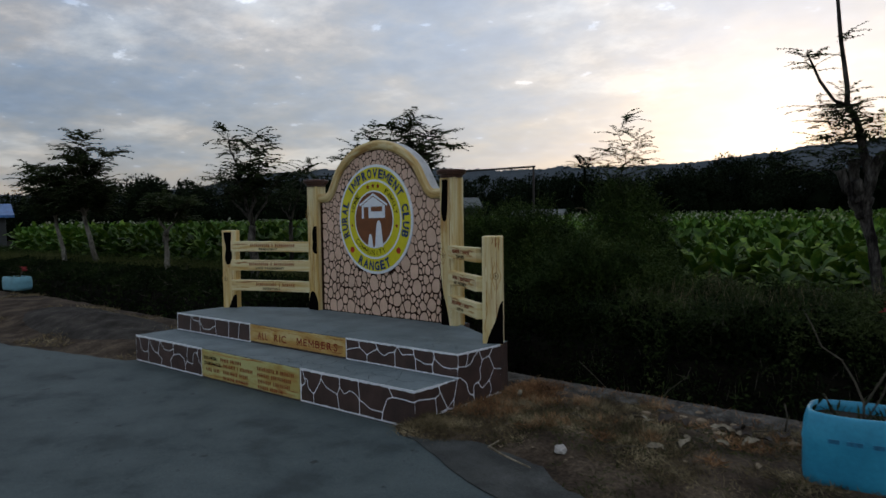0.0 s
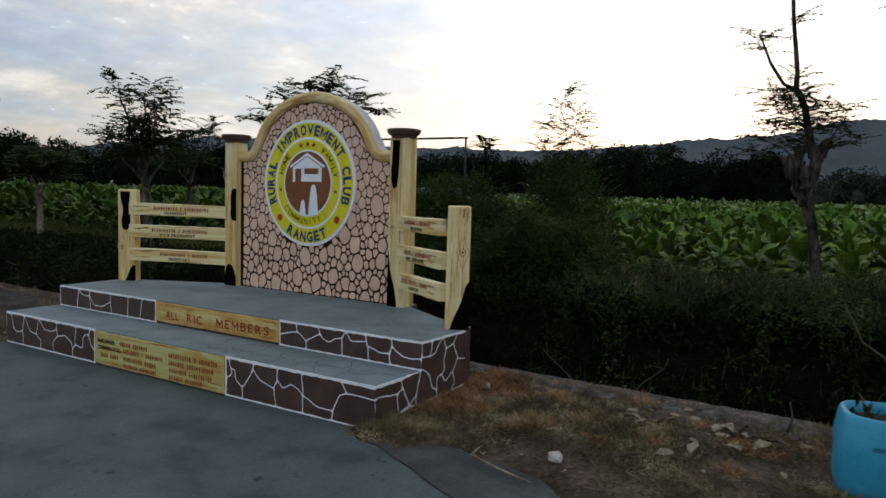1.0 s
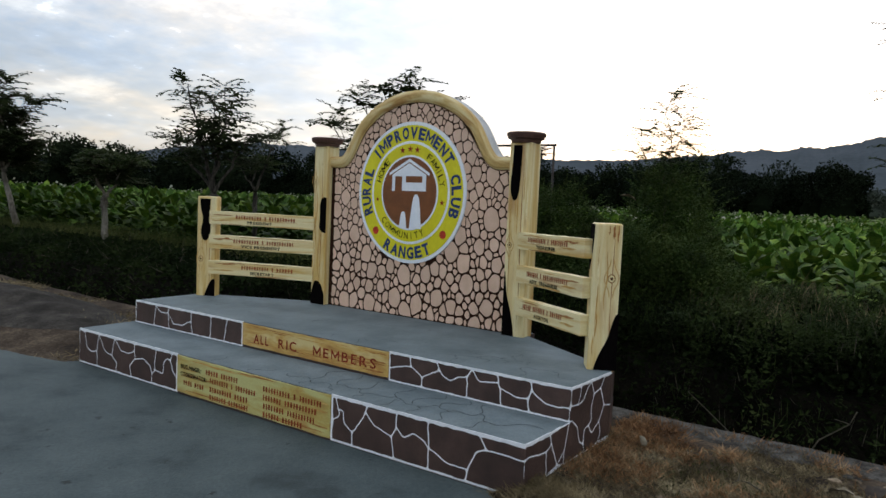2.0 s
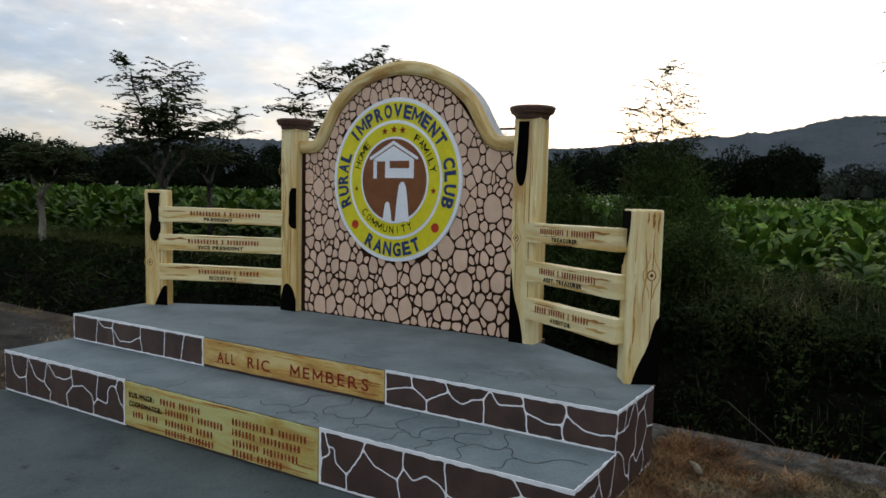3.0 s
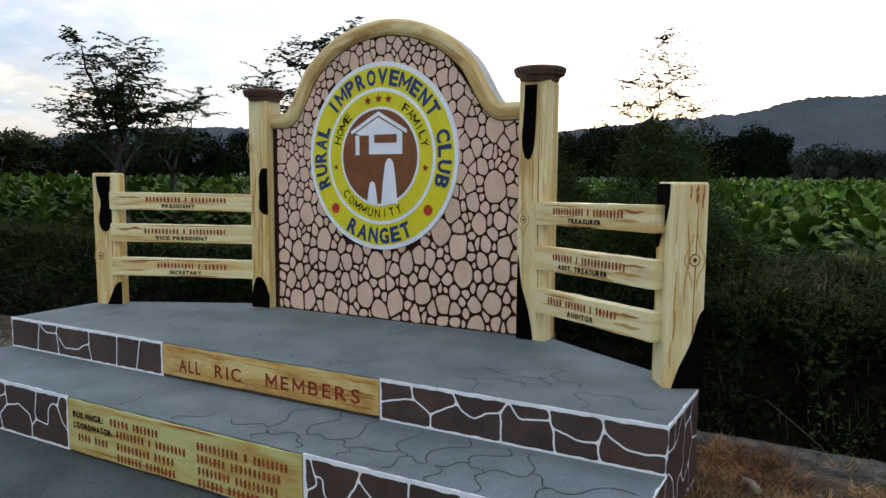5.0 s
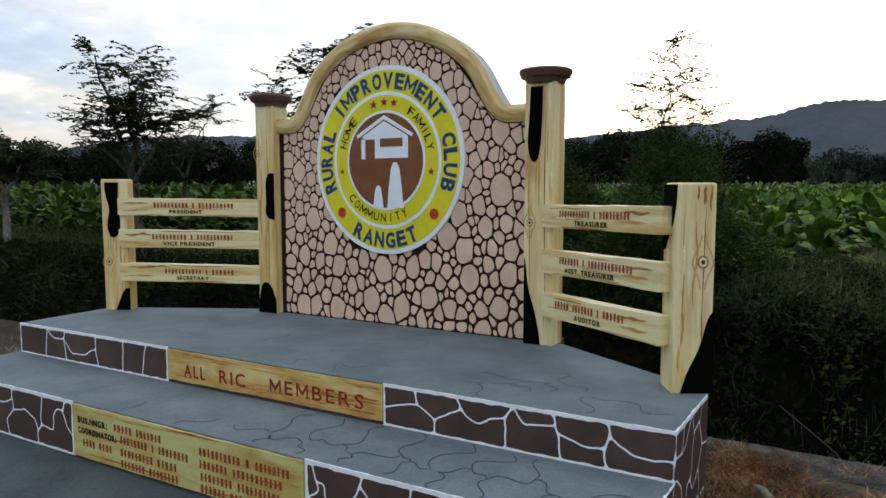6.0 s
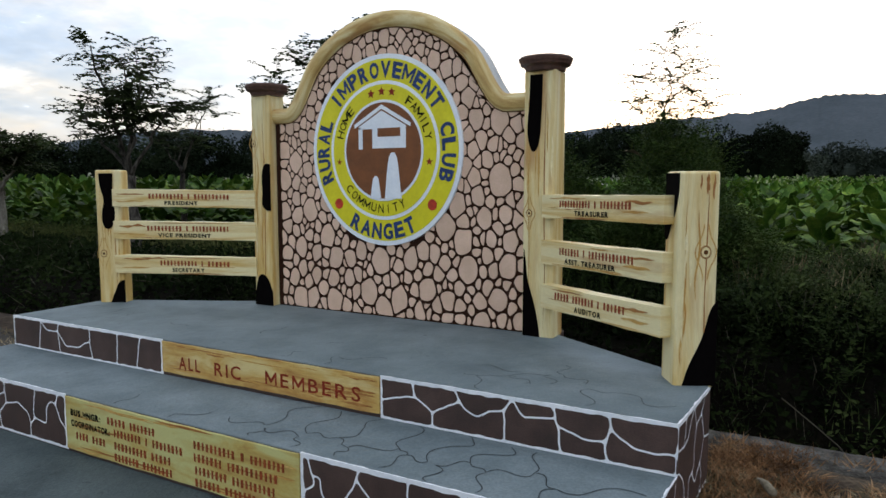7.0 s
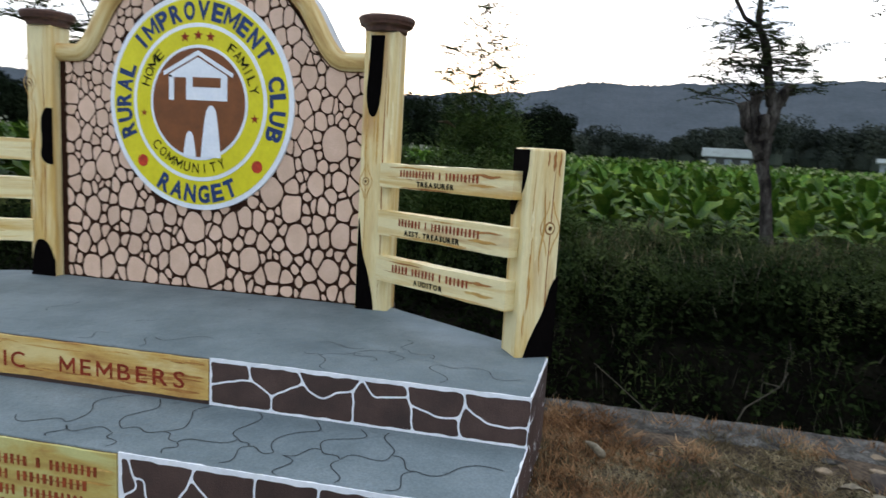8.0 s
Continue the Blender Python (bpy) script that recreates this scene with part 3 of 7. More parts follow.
road = new("road", from_bm("road", slab(road_poly[::-1], -0.20, -0.072), "road"))
tagged(road, "worn grey concrete road with a broken edge", "road", kind="structure")

def shoulder(x):
    return 0.24 * max(0, 1 - abs(x - 2.75) / 0.8)


apron_poly = [(x, road_edge(x) + 0.06 + shoulder(x) * (1 + 0.5 * noise.noise(Vector((x * 6, 2, 0)))) + 0.05 * noise.noise(Vector((x * 9, 9, 0)))) for x in [1.9 + i * 0.07 for i in range(50)]]
apron_poly += [(x, road_edge(x) - 0.2) for x in [1.9 + i * 0.07 for i in range(49, -1, -1)]]
apron = new("road_shoulder", from_bm("road_shoulder", slab(apron_poly[::-1], -0.20, -0.064), "apron"))
tagged(apron, "rough crumbling concrete strip along the road edge", "pavement", kind="structure")

kx = [1.25 + i * 0.04 for i in range(195)]
kerb_bm = bmesh.new()
rows_k = []
for x in kx:
    a = 0.012 * noise.noise(Vector((x * 2.3, 1, 0))) + 0.008 * noise.noise(Vector((x * 13, 1, 0)))
    b = 0.02 * noise.noise(Vector((x * 3.1, 5, 0))) + 0.012 * noise.noise(Vector((x * 14, 5, 0)))
    slope = -0.055 - 0.028 * (x - 1.9)
    rows_k.append([kerb_bm.verts.new(p) for p in ((x, -0.215 + 2 * b + slope, -0.06), (x, -0.195 + 2 * b + slope, -0.002 + a), (x, 0.0 + a + slope, 0.016 + a), (x, 0.018 + slope, -0.01), (x, 0.04 + slope, -1.1))])
for p, q in zip(rows_k, rows_k[1:]):
    for i in range(4):
        kerb_bm.faces.new((p[i], q[i], q[i + 1], p[i + 1]))
kerb = new("kerb", from_bm("kerb", kerb_bm, "kerb", True))
tagged(kerb, "weathered concrete kerb along the ditch", "kerb", kind="structure")

# ---- hills ----
def ridge(az):
    """Height of the skyline in degrees above the level, by compass bearing."""
    rise = lambda at, width: 1 / (1 + math.exp(-(az - at) / width))
    e = 3.85 + 1.15 * rise(-14, 2.5) + 1.05 * rise(-2.5, 1.2) + 0.6 * rise(12, 3.0) + 0.2 * math.exp(-((az + 50) / 9) ** 2) - 1.9 * (1 - rise(-57, 2.5))
    e += 0.16 * noise.noise(Vector((az * 0.17, 2, 0))) + 0.18 * noise.noise(Vector((az * 0.6, 7, 0))) + 0.08 * noise.noise(Vector((az * 2.2, 5, 0))) + 0.10 * noise.noise(Vector((az * 3.4, 5, 0))) + 0.10 * abs(noise.noise(Vector((az * 6.3, 9, 0))))
    return e


def hill(name, label, dist, depth, lift, wobble, mat):
    v, f, n, m = [], [], 1201, 22
    for j in range(m):
        s = j / (m - 1)
        for i in range(n):
            az = -100 + 150 * i / (n - 1)
            r = dist + depth * s
            top = (dist + depth * 0.8) * math.tan(radians(ridge(az + wobble) * lift))
            h = top * (math.sin(min(1, s / 0.8) * math.pi / 2) ** 1.3) * (1 + 0.10 * noise.noise(Vector((az * 0.30, s * 2, wobble))) * (1 - s) + 0.008 * noise.noise(Vector((az * 2.5, s * 9, 2))) * (1 - s))
            if s > 0.8:
                h *= 1 - (s - 0.8) * 1.5
            v.append((r * math.sin(radians(az)), r * math.cos(radians(az)), h + 1.0 if j else -3))
    f = [(j * n + i, j * n + i + 1, (j + 1) * n + i + 1, (j + 1) * n + i) for j in range(m - 1) for i in range(n - 1)]
    ob = new(name, mesh_of(name, v, f, mat, True))
    return tagged(ob, label, "hill", kind="structure")


hill("backdrop", "wooded hills on the skyline, tinted blue-grey for haze", 560, 420, 1.0, 0.0, "hill")

# a heap of grey sand beside the road
hv, hf, hn = [], [], 41
for j in range(hn):
    for i in range(hn):
        a, b = -1 + 2 * i / (hn - 1), -1 + 2 * j / (hn - 1)
        x, y = -4.5 + a * 1.9, -0.85 + b * 0.62
        r = math.sqrt(a * a + b * b)
        rise = 0.12 * max(0, 1 - r) ** 0.9 * (1 + 0.5 * noise.noise(Vector((x * 3, y * 3, 4)))) - 0.05 * max(0, r - 0.85)
        hv.append((x, y, land(x, y) + rise + 0.006 * noise.noise(Vector((x * 19, y * 19, 0)))))
hf = [(j * hn + i, j * hn + i + 1, (j + 1) * hn + i + 1, (j + 1) * hn + i) for j in range(hn - 1) for i in range(hn - 1)]
tagged(new("sand_heap", mesh_of("sand_heap", hv, hf, "sand", True)), "low heap of grey sand beside the road", "sand heap", kind="stuff")


# ---- the monument ----
mon = thing("roadside_monument", (0, -0.7, -0.03), "painted concrete club marker with round emblem, fence wings and two steps", "monument")
S1, S2, BASE = 0.195, 0.375, -0.25
LEFT = -1.99
LOW_Y, UP_Y = -1.53, -1.09


def right_edge(y):
    """The side of the steps runs a little outward towards the back."""
    return 1.842 + (y + 1.53) * 0.0645


def corner(cx, cy, r, a0, a1, n=6):
    return [(cx + r * math.cos(radians(a0 + (a1 - a0) * i / n)), cy + r * math.sin(radians(a0 + (a1 - a0) * i / n))) for i in range(n + 1)]


wing_right = [(right_edge(-0.60), -0.60), (1.87, -0.45), (1.72, -0.44), (1.095, -0.04), (1.07, 0.0)]
low_poly = [(LEFT, LOW_Y)] + corner(right_edge(LOW_Y) - 0.004, LOW_Y + 0.004, 0.004, -90, 0) + wing_right + [(1.07, 0.12), (-1.02, 0.12), (-1.02, -0.03), (-1.80, -0.40), (LEFT, -0.45)]
up_poly = [(LEFT + 0.035, UP_Y)] + corner(right_edge(UP_Y) - 0.004, UP_Y + 0.004, 0.004, -90, 0) + [(x - 0.002, y) for x, y in wing_right] + [(1.068, 0.115), (-1.01, 0.115), (-1.01, -0.035), (-1.795, -0.405), (LEFT + 0.035, -0.455)]
low_step = part("lower_step", from_bm("lower_step", slab(low_poly, BASE, S1, 0.008), "cement", side="step_stone"), mon, "grey cement tread with dark painted lines")
platform = part("platform", from_bm("platform", slab(up_poly, S1 - 0.02, S2, 0.008), "cement", side="step_stone"), mon, "grey cement platform")


def warp(u, v, amp, freq, seed):
    p = Vector((u * freq, v * freq, seed))
    return u + amp * noise.noise(p), v + amp * noise.noise(p + Vector((17, 5, 0)))


def stone_facing(parent, face, u0, u1, v0, v1, seed, e0=0.007, e1=0.007, floor_gap=0.009, split=0.75):
    """White painted joints with dark brown stones standing a little proud of them."""
    rng = random.Random(seed)
    rect = [(u0, v0), (u1, v0), (u1, v1), (u0, v1)]
    part("joint_panel", mesh_of("joint_panel", *plate(rect, face, -0.01, 0.003), "white"), parent, "white painted joint lines")
    h, lo, hi, g = v1 - v0, v0 + floor_gap, v1 - 0.008, 0.0035
    cuts = [u0 + e0]
    while u1 - e1 - cuts[-1] > 0.26:
        cuts.append(cuts[-1] + rng.uniform(0.14, 0.24))
    if u1 - e1 - cuts[-1] > 0.13 and len(cuts) > 1:
        cuts.append((cuts[-1] + u1 - e1) / 2)
    cuts.append(u1 - e1)
    lean = [0.0] + [rng.uniform(-0.026, 0.026) for _ in cuts[1:-1]] + [0.0]
    side = lambda i, v: cuts[i] + lean[i] * (v - v0 - h / 2) / h * 2
    blocks, last = [], 0.5
    for i in range(len(cuts) - 1):
        gl, gr = (0 if i == 0 else g), (0 if i == len(cuts) - 2 else g)
        rows = [(lo, lo, hi, hi)]
        if rng.random() < split:
            last = rng.uniform(0.32, 0.46) if last > 0.5 else rng.uniform(0.54, 0.68)
            m0, m1 = v0 + h * (last + rng.uniform(-0.20, 0.20)), v0 + h * (last + rng.uniform(-0.20, 0.20))
            rows = [(lo, lo, m1 - g, m0 - g), (m0 + g, m1 + g, hi, hi)]
        for a0, a1, b1, b0 in rows:
            blocks.append([(side(i, a0) + gl, a0), (side(i + 1, a1) - gr, a1), (side(i + 1, b1) - gr, b1), (side(i, b0) + gl, b0)])
    for poly in blocks:
        bent = []
        for a, b in chaikin(finer(poly, 0.024), 1):
            A, B = warp(a, b, 0.024, 9, seed)
            bent.append((min(max(A, u0 + min(e0, 0.004)), u1 - min(e1, 0.004)) if u0 + e0 + 0.001 < a < u1 - e1 - 0.001 else a, min(max(B, v0 + 0.004), v1 - 0.008)))
        part("stone", mesh_of("stone", *plate(bent, face, 0.0, 0.0046, 0.0012), "step_stone"), parent)


def painted_stones(parent, face, corners, stones, seed):
    """Dark brown stones between white joints, each named by the corners that it shares with its neighbours."""
    for names in stones.split():
        poly = [corners[c] for c in names]
        if sum(p[0] * q[1] - q[0] * p[1] for p, q in zip(poly, poly[1:] + poly[:1])) < 0:
            poly = poly[::-1]
        poly = [warp(a, b, 0.005, 24, seed) for a, b in chaikin(finer(poly, 0.028), 2)]
        n, inset = len(poly), []
        for k, (a, b) in enumerate(poly):
            (a0, b0), (a1, b1) = poly[k - 1], poly[(k + 1) % n]
            L = math.hypot(a1 - a0, b1 - b0) or 1
            inset.append((a - (b1 - b0) / L * 0.0036, b + (a1 - a0) / L * 0.0036))
        part("stone", mesh_of("stone", *plate(inset, face, 0.0, 0.0036, 0.0002), "step_stone"), parent)


def joint_panel(parent, face, u0, u1, v0, v1):
    part("joint_panel", mesh_of("joint_panel", *plate([(u0, v0), (u1, v0), (u1, v1), (u0, v1)], face, -0.01, 0.003), "white"), parent, "white painted joint lines")


front_low, front_up = on_face((0, LOW_Y, 0), (1, 0, 0)), on_face((0, UP_Y, 0), (1, 0, 0))
side_right, side_left = on_face((right_edge(LOW_Y), LOW_Y, 0), (0.0645, 1, 0)), on_face((LEFT, 0, 0), (0, -1, 0))
side_left_up = on_face((LEFT + 0.035, 0, 0), (0, -1, 0))
LOW0, LOW1, UP0, UP1 = -0.066, S1 - 0.003, S1 + 0.001, S2 - 0.003
# where the corners of the painted stones lie, along each face and in height
UP_RIGHT = {"a": (0.7, 0.365), "b": (0.85, 0.365), "c": (1.04, 0.365), "d": (1.28, 0.365), "e": (1.44, 0.365), "f": (1.64, 0.365), "g": (1.88, 0.365), "A": (0.7, 0.202), "B": (0.94, 0.202), "C": (1.25, 0.202),
            "D": (1.47, 0.202), "E": (1.64, 0.202), "G": (1.87, 0.202), "h": (0.7, 0.277), "i": (0.86, 0.314), "j": (0.94, 0.26), "k": (1.06, 0.324), "l": (1.14, 0.275), "m": (1.25, 0.32), "n": (1.33, 0.305),
            "o": (1.45, 0.324), "p": (1.46, 0.293), "q": (1.63, 0.272), "r": (1.65, 0.321), "s": (1.73, 0.264), "t": (1.87, 0.266), "u": (1.19, 0.306), "v": (1.09, 0.292), "w": (1.58, 0.264), "x": (1.78, 0.263)}
UP_RIGHT_STONES = "abih hijBA bckji jkvlumCB cdmulvk dnoe dnopDCm efrqwpo pwqED fgtxsr rsxtGEq"
LOW_RIGHT = {"a": (0.65, 0.183), "b": (0.675, 0.183), "c": (0.9, 0.183), "d": (1.1, 0.183), "e": (1.3, 0.183), "f": (1.6, 0.183), "g": (1.85, 0.183), "A": (0.65, -0.058), "B": (0.8, -0.058), "C": (1.09, -0.058),
             "D": (1.31, -0.058), "E": (1.53, -0.058), "G": (1.85, -0.058), "h": (0.695, 0.12), "i": (0.705, 0.087), "j": (0.655, 0.055), "k": (0.73, 0.117), "l": (0.74, 0.052), "m": (0.8, 0.012), "n": (0.89, 0.141),
             "o": (0.85, 0.076), "p": (0.95, 0.086), "q": (1.07, 0.052), "r": (1.1, 0.109), "s": (1.15, 0.064), "t": (1.21, 0.107), "u": (1.26, 0.088), "v": (1.31, 0.052), "w": (1.41, 0.004), "x": (1.54, -0.004),
             "y": (1.64, 0.122), "z": (1.58, 0.091), "Z": (1.85, 0.117)}
LOW_RIGHT_STONES = "abhij jihklmBA bcnomlkh npqCBmo cdrqpn rstuvDCq devutsr efyzxwv vwxED fgZy xzyZGE"
LOW_LEFT = {"a": (-1.99, 0.183), "b": (-1.92, 0.183), "c": (-1.72, 0.183), "d": (-1.51, 0.183), "e": (-1.26, 0.183), "f": (-1, 0.183), "g": (-0.82, 0.183), "h": (-0.765, 0.183), "A": (-1.99, -0.058), "B": (-1.74, -0.058),
            "C": (-1.49, -0.058), "D": (-1.3, -0.058), "E": (-1.05, -0.058), "G": (-0.765, -0.058), "i": (-1.89, 0.07), "j": (-1.83, 0.036), "k": (-1.75, 0.053), "l": (-1.64, 0.07), "m": (-1.55, 0.052), "n": (-1.48, 0.008),
            "o": (-1.53, 0.111), "p": (-1.43, 0.106), "q": (-1.32, 0.101), "r": (-1.26, 0.132), "s": (-1.32, 0.016), "t": (-1.25, 0.076), "u": (-1.15, 0.094), "v": (-1.07, 0.059), "w": (-1.05, 0.006), "x": (-1.02, 0.068),
            "y": (-1.01, 0.04), "z": (-0.92, 0.026), "X": (-0.91, 0.11), "Y": (-0.88, 0.145), "Z": (-0.84, 0.136), "V": (-0.81, 0.067), "W": (-0.768, 0.028)}
LOW_LEFT_STONES = "abijkBA bckji clmnCBk cdoml dpqrtsDCnmo derqp tuvwEDs efxywvutr fgZYXzyx ghWVZ wyzXYZVWGE"
UP_LEFT = {"a": (-1.95, 0.365), "b": (-1.68, 0.365), "c": (-1.51, 0.365), "d": (-1.23, 0.365), "e": (-0.99, 0.365), "f": (-0.81, 0.365), "g": (-0.645, 0.365), "A": (-1.95, 0.202), "B": (-1.7, 0.202), "C": (-1.5, 0.202),
           "D": (-1.21, 0.202), "E": (-1, 0.202), "G": (-0.84, 0.202), "H": (-0.645, 0.202), "i": (-1.62, 0.317), "j": (-1.52, 0.32), "k": (-1.45, 0.246), "l": (-1.34, 0.248), "m": (-1.23, 0.295)}
UP_LEFT_STONES = "abBA bcji bijCB cdmlkj jklmDC deEDm efGE fgHG"
SIDE = {"a": (0.44, 0.365), "b": (0.55, 0.365), "c": (0.67, 0.365), "d": (0.84, 0.365), "e": (0.94, 0.365), "f": (0.54, 0.311), "g": (0.52, 0.269), "h": (0.44, 0.282), "i": (0.63, 0.344), "j": (0.58, 0.283),
        "k": (0.71, 0.288), "l": (0.68, 0.223), "m": (0.69, 0.155), "n": (0.66, 0.13), "o": (0.61, 0.122), "p": (0.61, 0.047), "q": (0.56, 0.056), "r": (0.53, 0.15), "s": (0.46, 0.201), "t": (0.43, 0.20),
        "u": (0.79, 0.311), "v": (0.85, 0.20), "w": (0.79, 0.122), "x": (0.71, 0.073), "y": (0.94, 0.183), "z": (0.94, 0.004), "A": (0.79, 0.006), "B": (0.82, 0.057), "C": (0.71, -0.012), "D": (0.62, -0.001),
        "E": (-0.004, 0.183), "F": (0.23, 0.183), "G": (0.25, 0.135), "H": (0.32, 0.008), "I": (0.2, 0.105), "J": (0.12, 0.113), "K": (0.05, 0.127), "L": (-0.004, 0.118), "M": (0.21, -0.015), "N": (-0.004, -0.05),
        "O": (0.39, 0.06), "P": (0.39, -0.01)}
SIDE_STONES = "abfgh bcijgf hgjicklmnopqrst cduk kuvwxnml deyvu vyzABw nxwBACDpo EFGIJKL LKJIMN IGHM FtOHG HOP tsrqpDPO"
joint_panel(low_step, front_low, LEFT, -0.757, LOW0, LOW1)
joint_panel(low_step, front_low, 0.641, right_edge(LOW_Y) + 0.003, LOW0, LOW1)
joint_panel(platform, front_up, LEFT + 0.035, -0.637, UP0, UP1)
joint_panel(platform, front_up, 0.694, right_edge(UP_Y) + 0.003, UP0, UP1)
joint_panel(low_step, side_right, -0.002, 0.935, LOW0, LOW1)
joint_panel(platform, side_right, 0.438, 0.935, UP0, UP1)
painted_stones(low_step, front_low, LOW_LEFT, LOW_LEFT_STONES, 5)
painted_stones(low_step, front_low, LOW_RIGHT, LOW_RIGHT_STONES, 8)
painted_stones(platform, front_up, UP_LEFT, UP_LEFT_STONES, 21)
painted_stones(platform, front_up, UP_RIGHT, UP_RIGHT_STONES, 25)
painted_stones(platform, side_right, SIDE, SIDE_STONES, 31)
stone_facing(low_step, side_left, 0.46, 1.52, LOW0, S1 - 0.004, 15)
stone_facing(platform, side_left_up, 0.465, 1.085, S1 + 0.002, S2 - 0.004, 35)


def plank_panel(parent, face, u0, u1, v0, v1, mat, label):
    rng = random.Random(int(u1 * 1000))
    top = [(u0 + (u1 - u0) * i / 24, v1 + 0.0012 * math.sin(i * 1.9) - 0.001) for i in range(25)]
    low = [(u0 + (u1 - u0) * i / 24, v0 + 0.0016 * math.sin(i * 1.3 + 1)) for i in range(24, -1, -1)]
    return part("plank_panel", mesh_of("plank_panel", *plate(low[::-1] + top[::-1], face, -0.01, 0.008, 0.003), mat), parent, label)


plank_up = plank_panel(mon, front_up, -0.636, 0.693, 0.212, S2 - 0.006, "plank", "painted plank in ochre wood grain with red capitals")
for key, u, w in (("ALL", -0.435, 0.150), ("RIC", -0.176, 0.172), ("MEMBERS", 0.331, 0.532)):
    paint_word(key, front_up, u, 0.246 + 0.008 * u, w, 0.062, 0.0102, "red_letter", plank_up)
plank_low = plank_panel(mon, front_low, -0.756, 0.640, -0.058, S1 - 0.006, "plank_pale", "painted plank in pale wood grain with small dark lettering")
paint_word("BUS.MNGR:", front_low, -0.605, 0.108, 0.215, 0.029, 0.0102, "black_letter", plank_low, "bold")
paint_word("COORDINATOR:", front_low, -0.575, 0.058, 0.275, 0.029, 0.0102, "black_letter", plank_low, "bold")


def name_bars(parent, face, lines, mat, w):
    """Names stand as plain bars: one notched bar for each word, an upright for each letter."""
    for u, v, h, words in lines:
        for wd in words:
            n = max(1, round(wd / (h * 0.72)))
            step, over, under = wd / n, [], []
            for k in range(n):
                c, half, rise = u + step * (k + 0.5), step * (0.23 + 0.05 * math.sin(k * 4.1 + v * 90)), 0.03 * h * math.sin(k * 2.3 + u * 40)
                over += [(c - half, v + 0.53 * h), (c - half, v + h + rise), (c + half, v + h + rise), (c + half, v + 0.53 * h)]
                under += [(c - half, v + 0.47 * h), (c - half, v + rise), (c + half, v + rise), (c + half, v + 0.47 * h)]
            part("name_bar", mesh_of("name_bar", *plate(under + over[::-1], face, w - 0.001, w), mat), parent)
            u += wd + 0.022


name_bars(plank_low, front_low, [(-0.457, 0.108, 0.033, (0.13, 0.168)), (-0.415, 0.059, 0.033, (0.186, 0.022, 0.19)), (-0.685, 0.000, 0.033, (0.095, 0.10)), (-0.415, 0.002, 0.033, (0.22, 0.13)),
                                 (-0.414, -0.049, 0.033, (0.165, 0.19)), (0.086, 0.104, 0.033, (0.235, 0.03, 0.18)), (0.085, 0.052, 0.033, (0.165, 0.266)), (0.09, -0.001, 0.033, (0.185, 0.228)),
                                 (0.09, -0.051, 0.033, (0.145, 0.17))], "name", 0.0102)
rng = random.Random(71)
for i in range(26):
    v = rng.choice((0.352, 0.345, 0.338, 0.246, 0.238, 0.228)) if i < 14 else rng.choice((rng.uniform(0.222, 0.256), rng.uniform(0.346, 0.356)))
    u = rng.uniform(-0.60, 0.35) if i < 14 else rng.choice((rng.uniform(-0.625, -0.56), rng.uniform(0.48, 0.60)))
    brush_mark(front_up, u, v, min(rng.uniform(0.12, 0.34), 0.68 - u), rng.uniform(0.005, 0.014), 0.0086, rng.choice(("stroke", "stroke_dark", "stroke")), plank_up, False, i)
for i in range(22):
    v = rng.choice((0.180, 0.172, 0.164, -0.046, -0.034)) if i < 15 else rng.uniform(-0.04, 0.17)
    u = rng.uniform(-0.74, 0.36) if i < 15 else rng.choice((rng.uniform(-0.745, -0.70), rng.uniform(0.46, 0.54)))
    brush_mark(front_low, u, v, min(rng.uniform(0.12, 0.36), 0.625 - u), rng.uniform(0.005, 0.013), 0.0086, rng.choice(("stroke", "stroke", "stroke_dark")), plank_low, False, 40 + i)

# the rusty end of the upper plank
for i in range(13):
    u = rng.uniform(0.24, 0.50)
    brush_mark(front_up, u, rng.uniform(0.222, 0.300), min(rng.uniform(0.10, 0.26), 0.675 - u), rng.uniform(0.007, 0.019), 0.0086, rng.choice(("stroke_dark", "stroke_dark", "stroke")), plank_up, False, 200 + i)

# the white lines wrap over the edges of the treads, brushed by hand
def edge_line(parent, z, a, b, seed):
    a, b = Vector((*a, z)), Vector((*b, z))
    face, L = on_face(a, b - a, (a.y - b.y, b.x - a.x, 0)), (b - a).length
    n = int(L / 0.012)
    inner = [(L * k / n, 0.0015 + 0.006 * noise.noise(Vector((k * 0.21, seed, 0))) + 0.003 * noise.noise(Vector((k * 0.8, seed, 5)))) for k in range(n + 1)]
    outer = [(L * k / n, -0.0035) for k in range(n, -1, -1)]
    part("edge_line", mesh_of("edge_line", *plate(outer[::-1] + inner[::-1], face, -0.010, 0.0012), "white"), parent, "white painted edge line")


for ob, z, y, spans in ((low_step, S1, LOW_Y, ((LEFT, -0.757), (0.641, right_edge(LOW_Y)))), (platform, S2, UP_Y, ((LEFT + 0.035, -0.637), (0.694, right_edge(UP_Y))))):
    for k, (u0, u1) in enumerate(spans):
        edge_line(ob, z, (u0, y), (u1, y), z * 9 + k)
edge_line(low_step, S1, (right_edge(LOW_Y), LOW_Y), (right_edge(UP_Y - 0.004), UP_Y - 0.004), 4)
edge_line(platform, S2, (right_edge(UP_Y), UP_Y), (right_edge(-0.61), -0.61), 5)

# thin dark lines painted on the treads like the joints of broken paving
rng = random.Random(5)
top_low, top_up = on_face((0, 0, S1), (1, 0, 0), (0, 1, 0)), on_face((0, 0, S2), (1, 0, 0), (0, 1, 0))


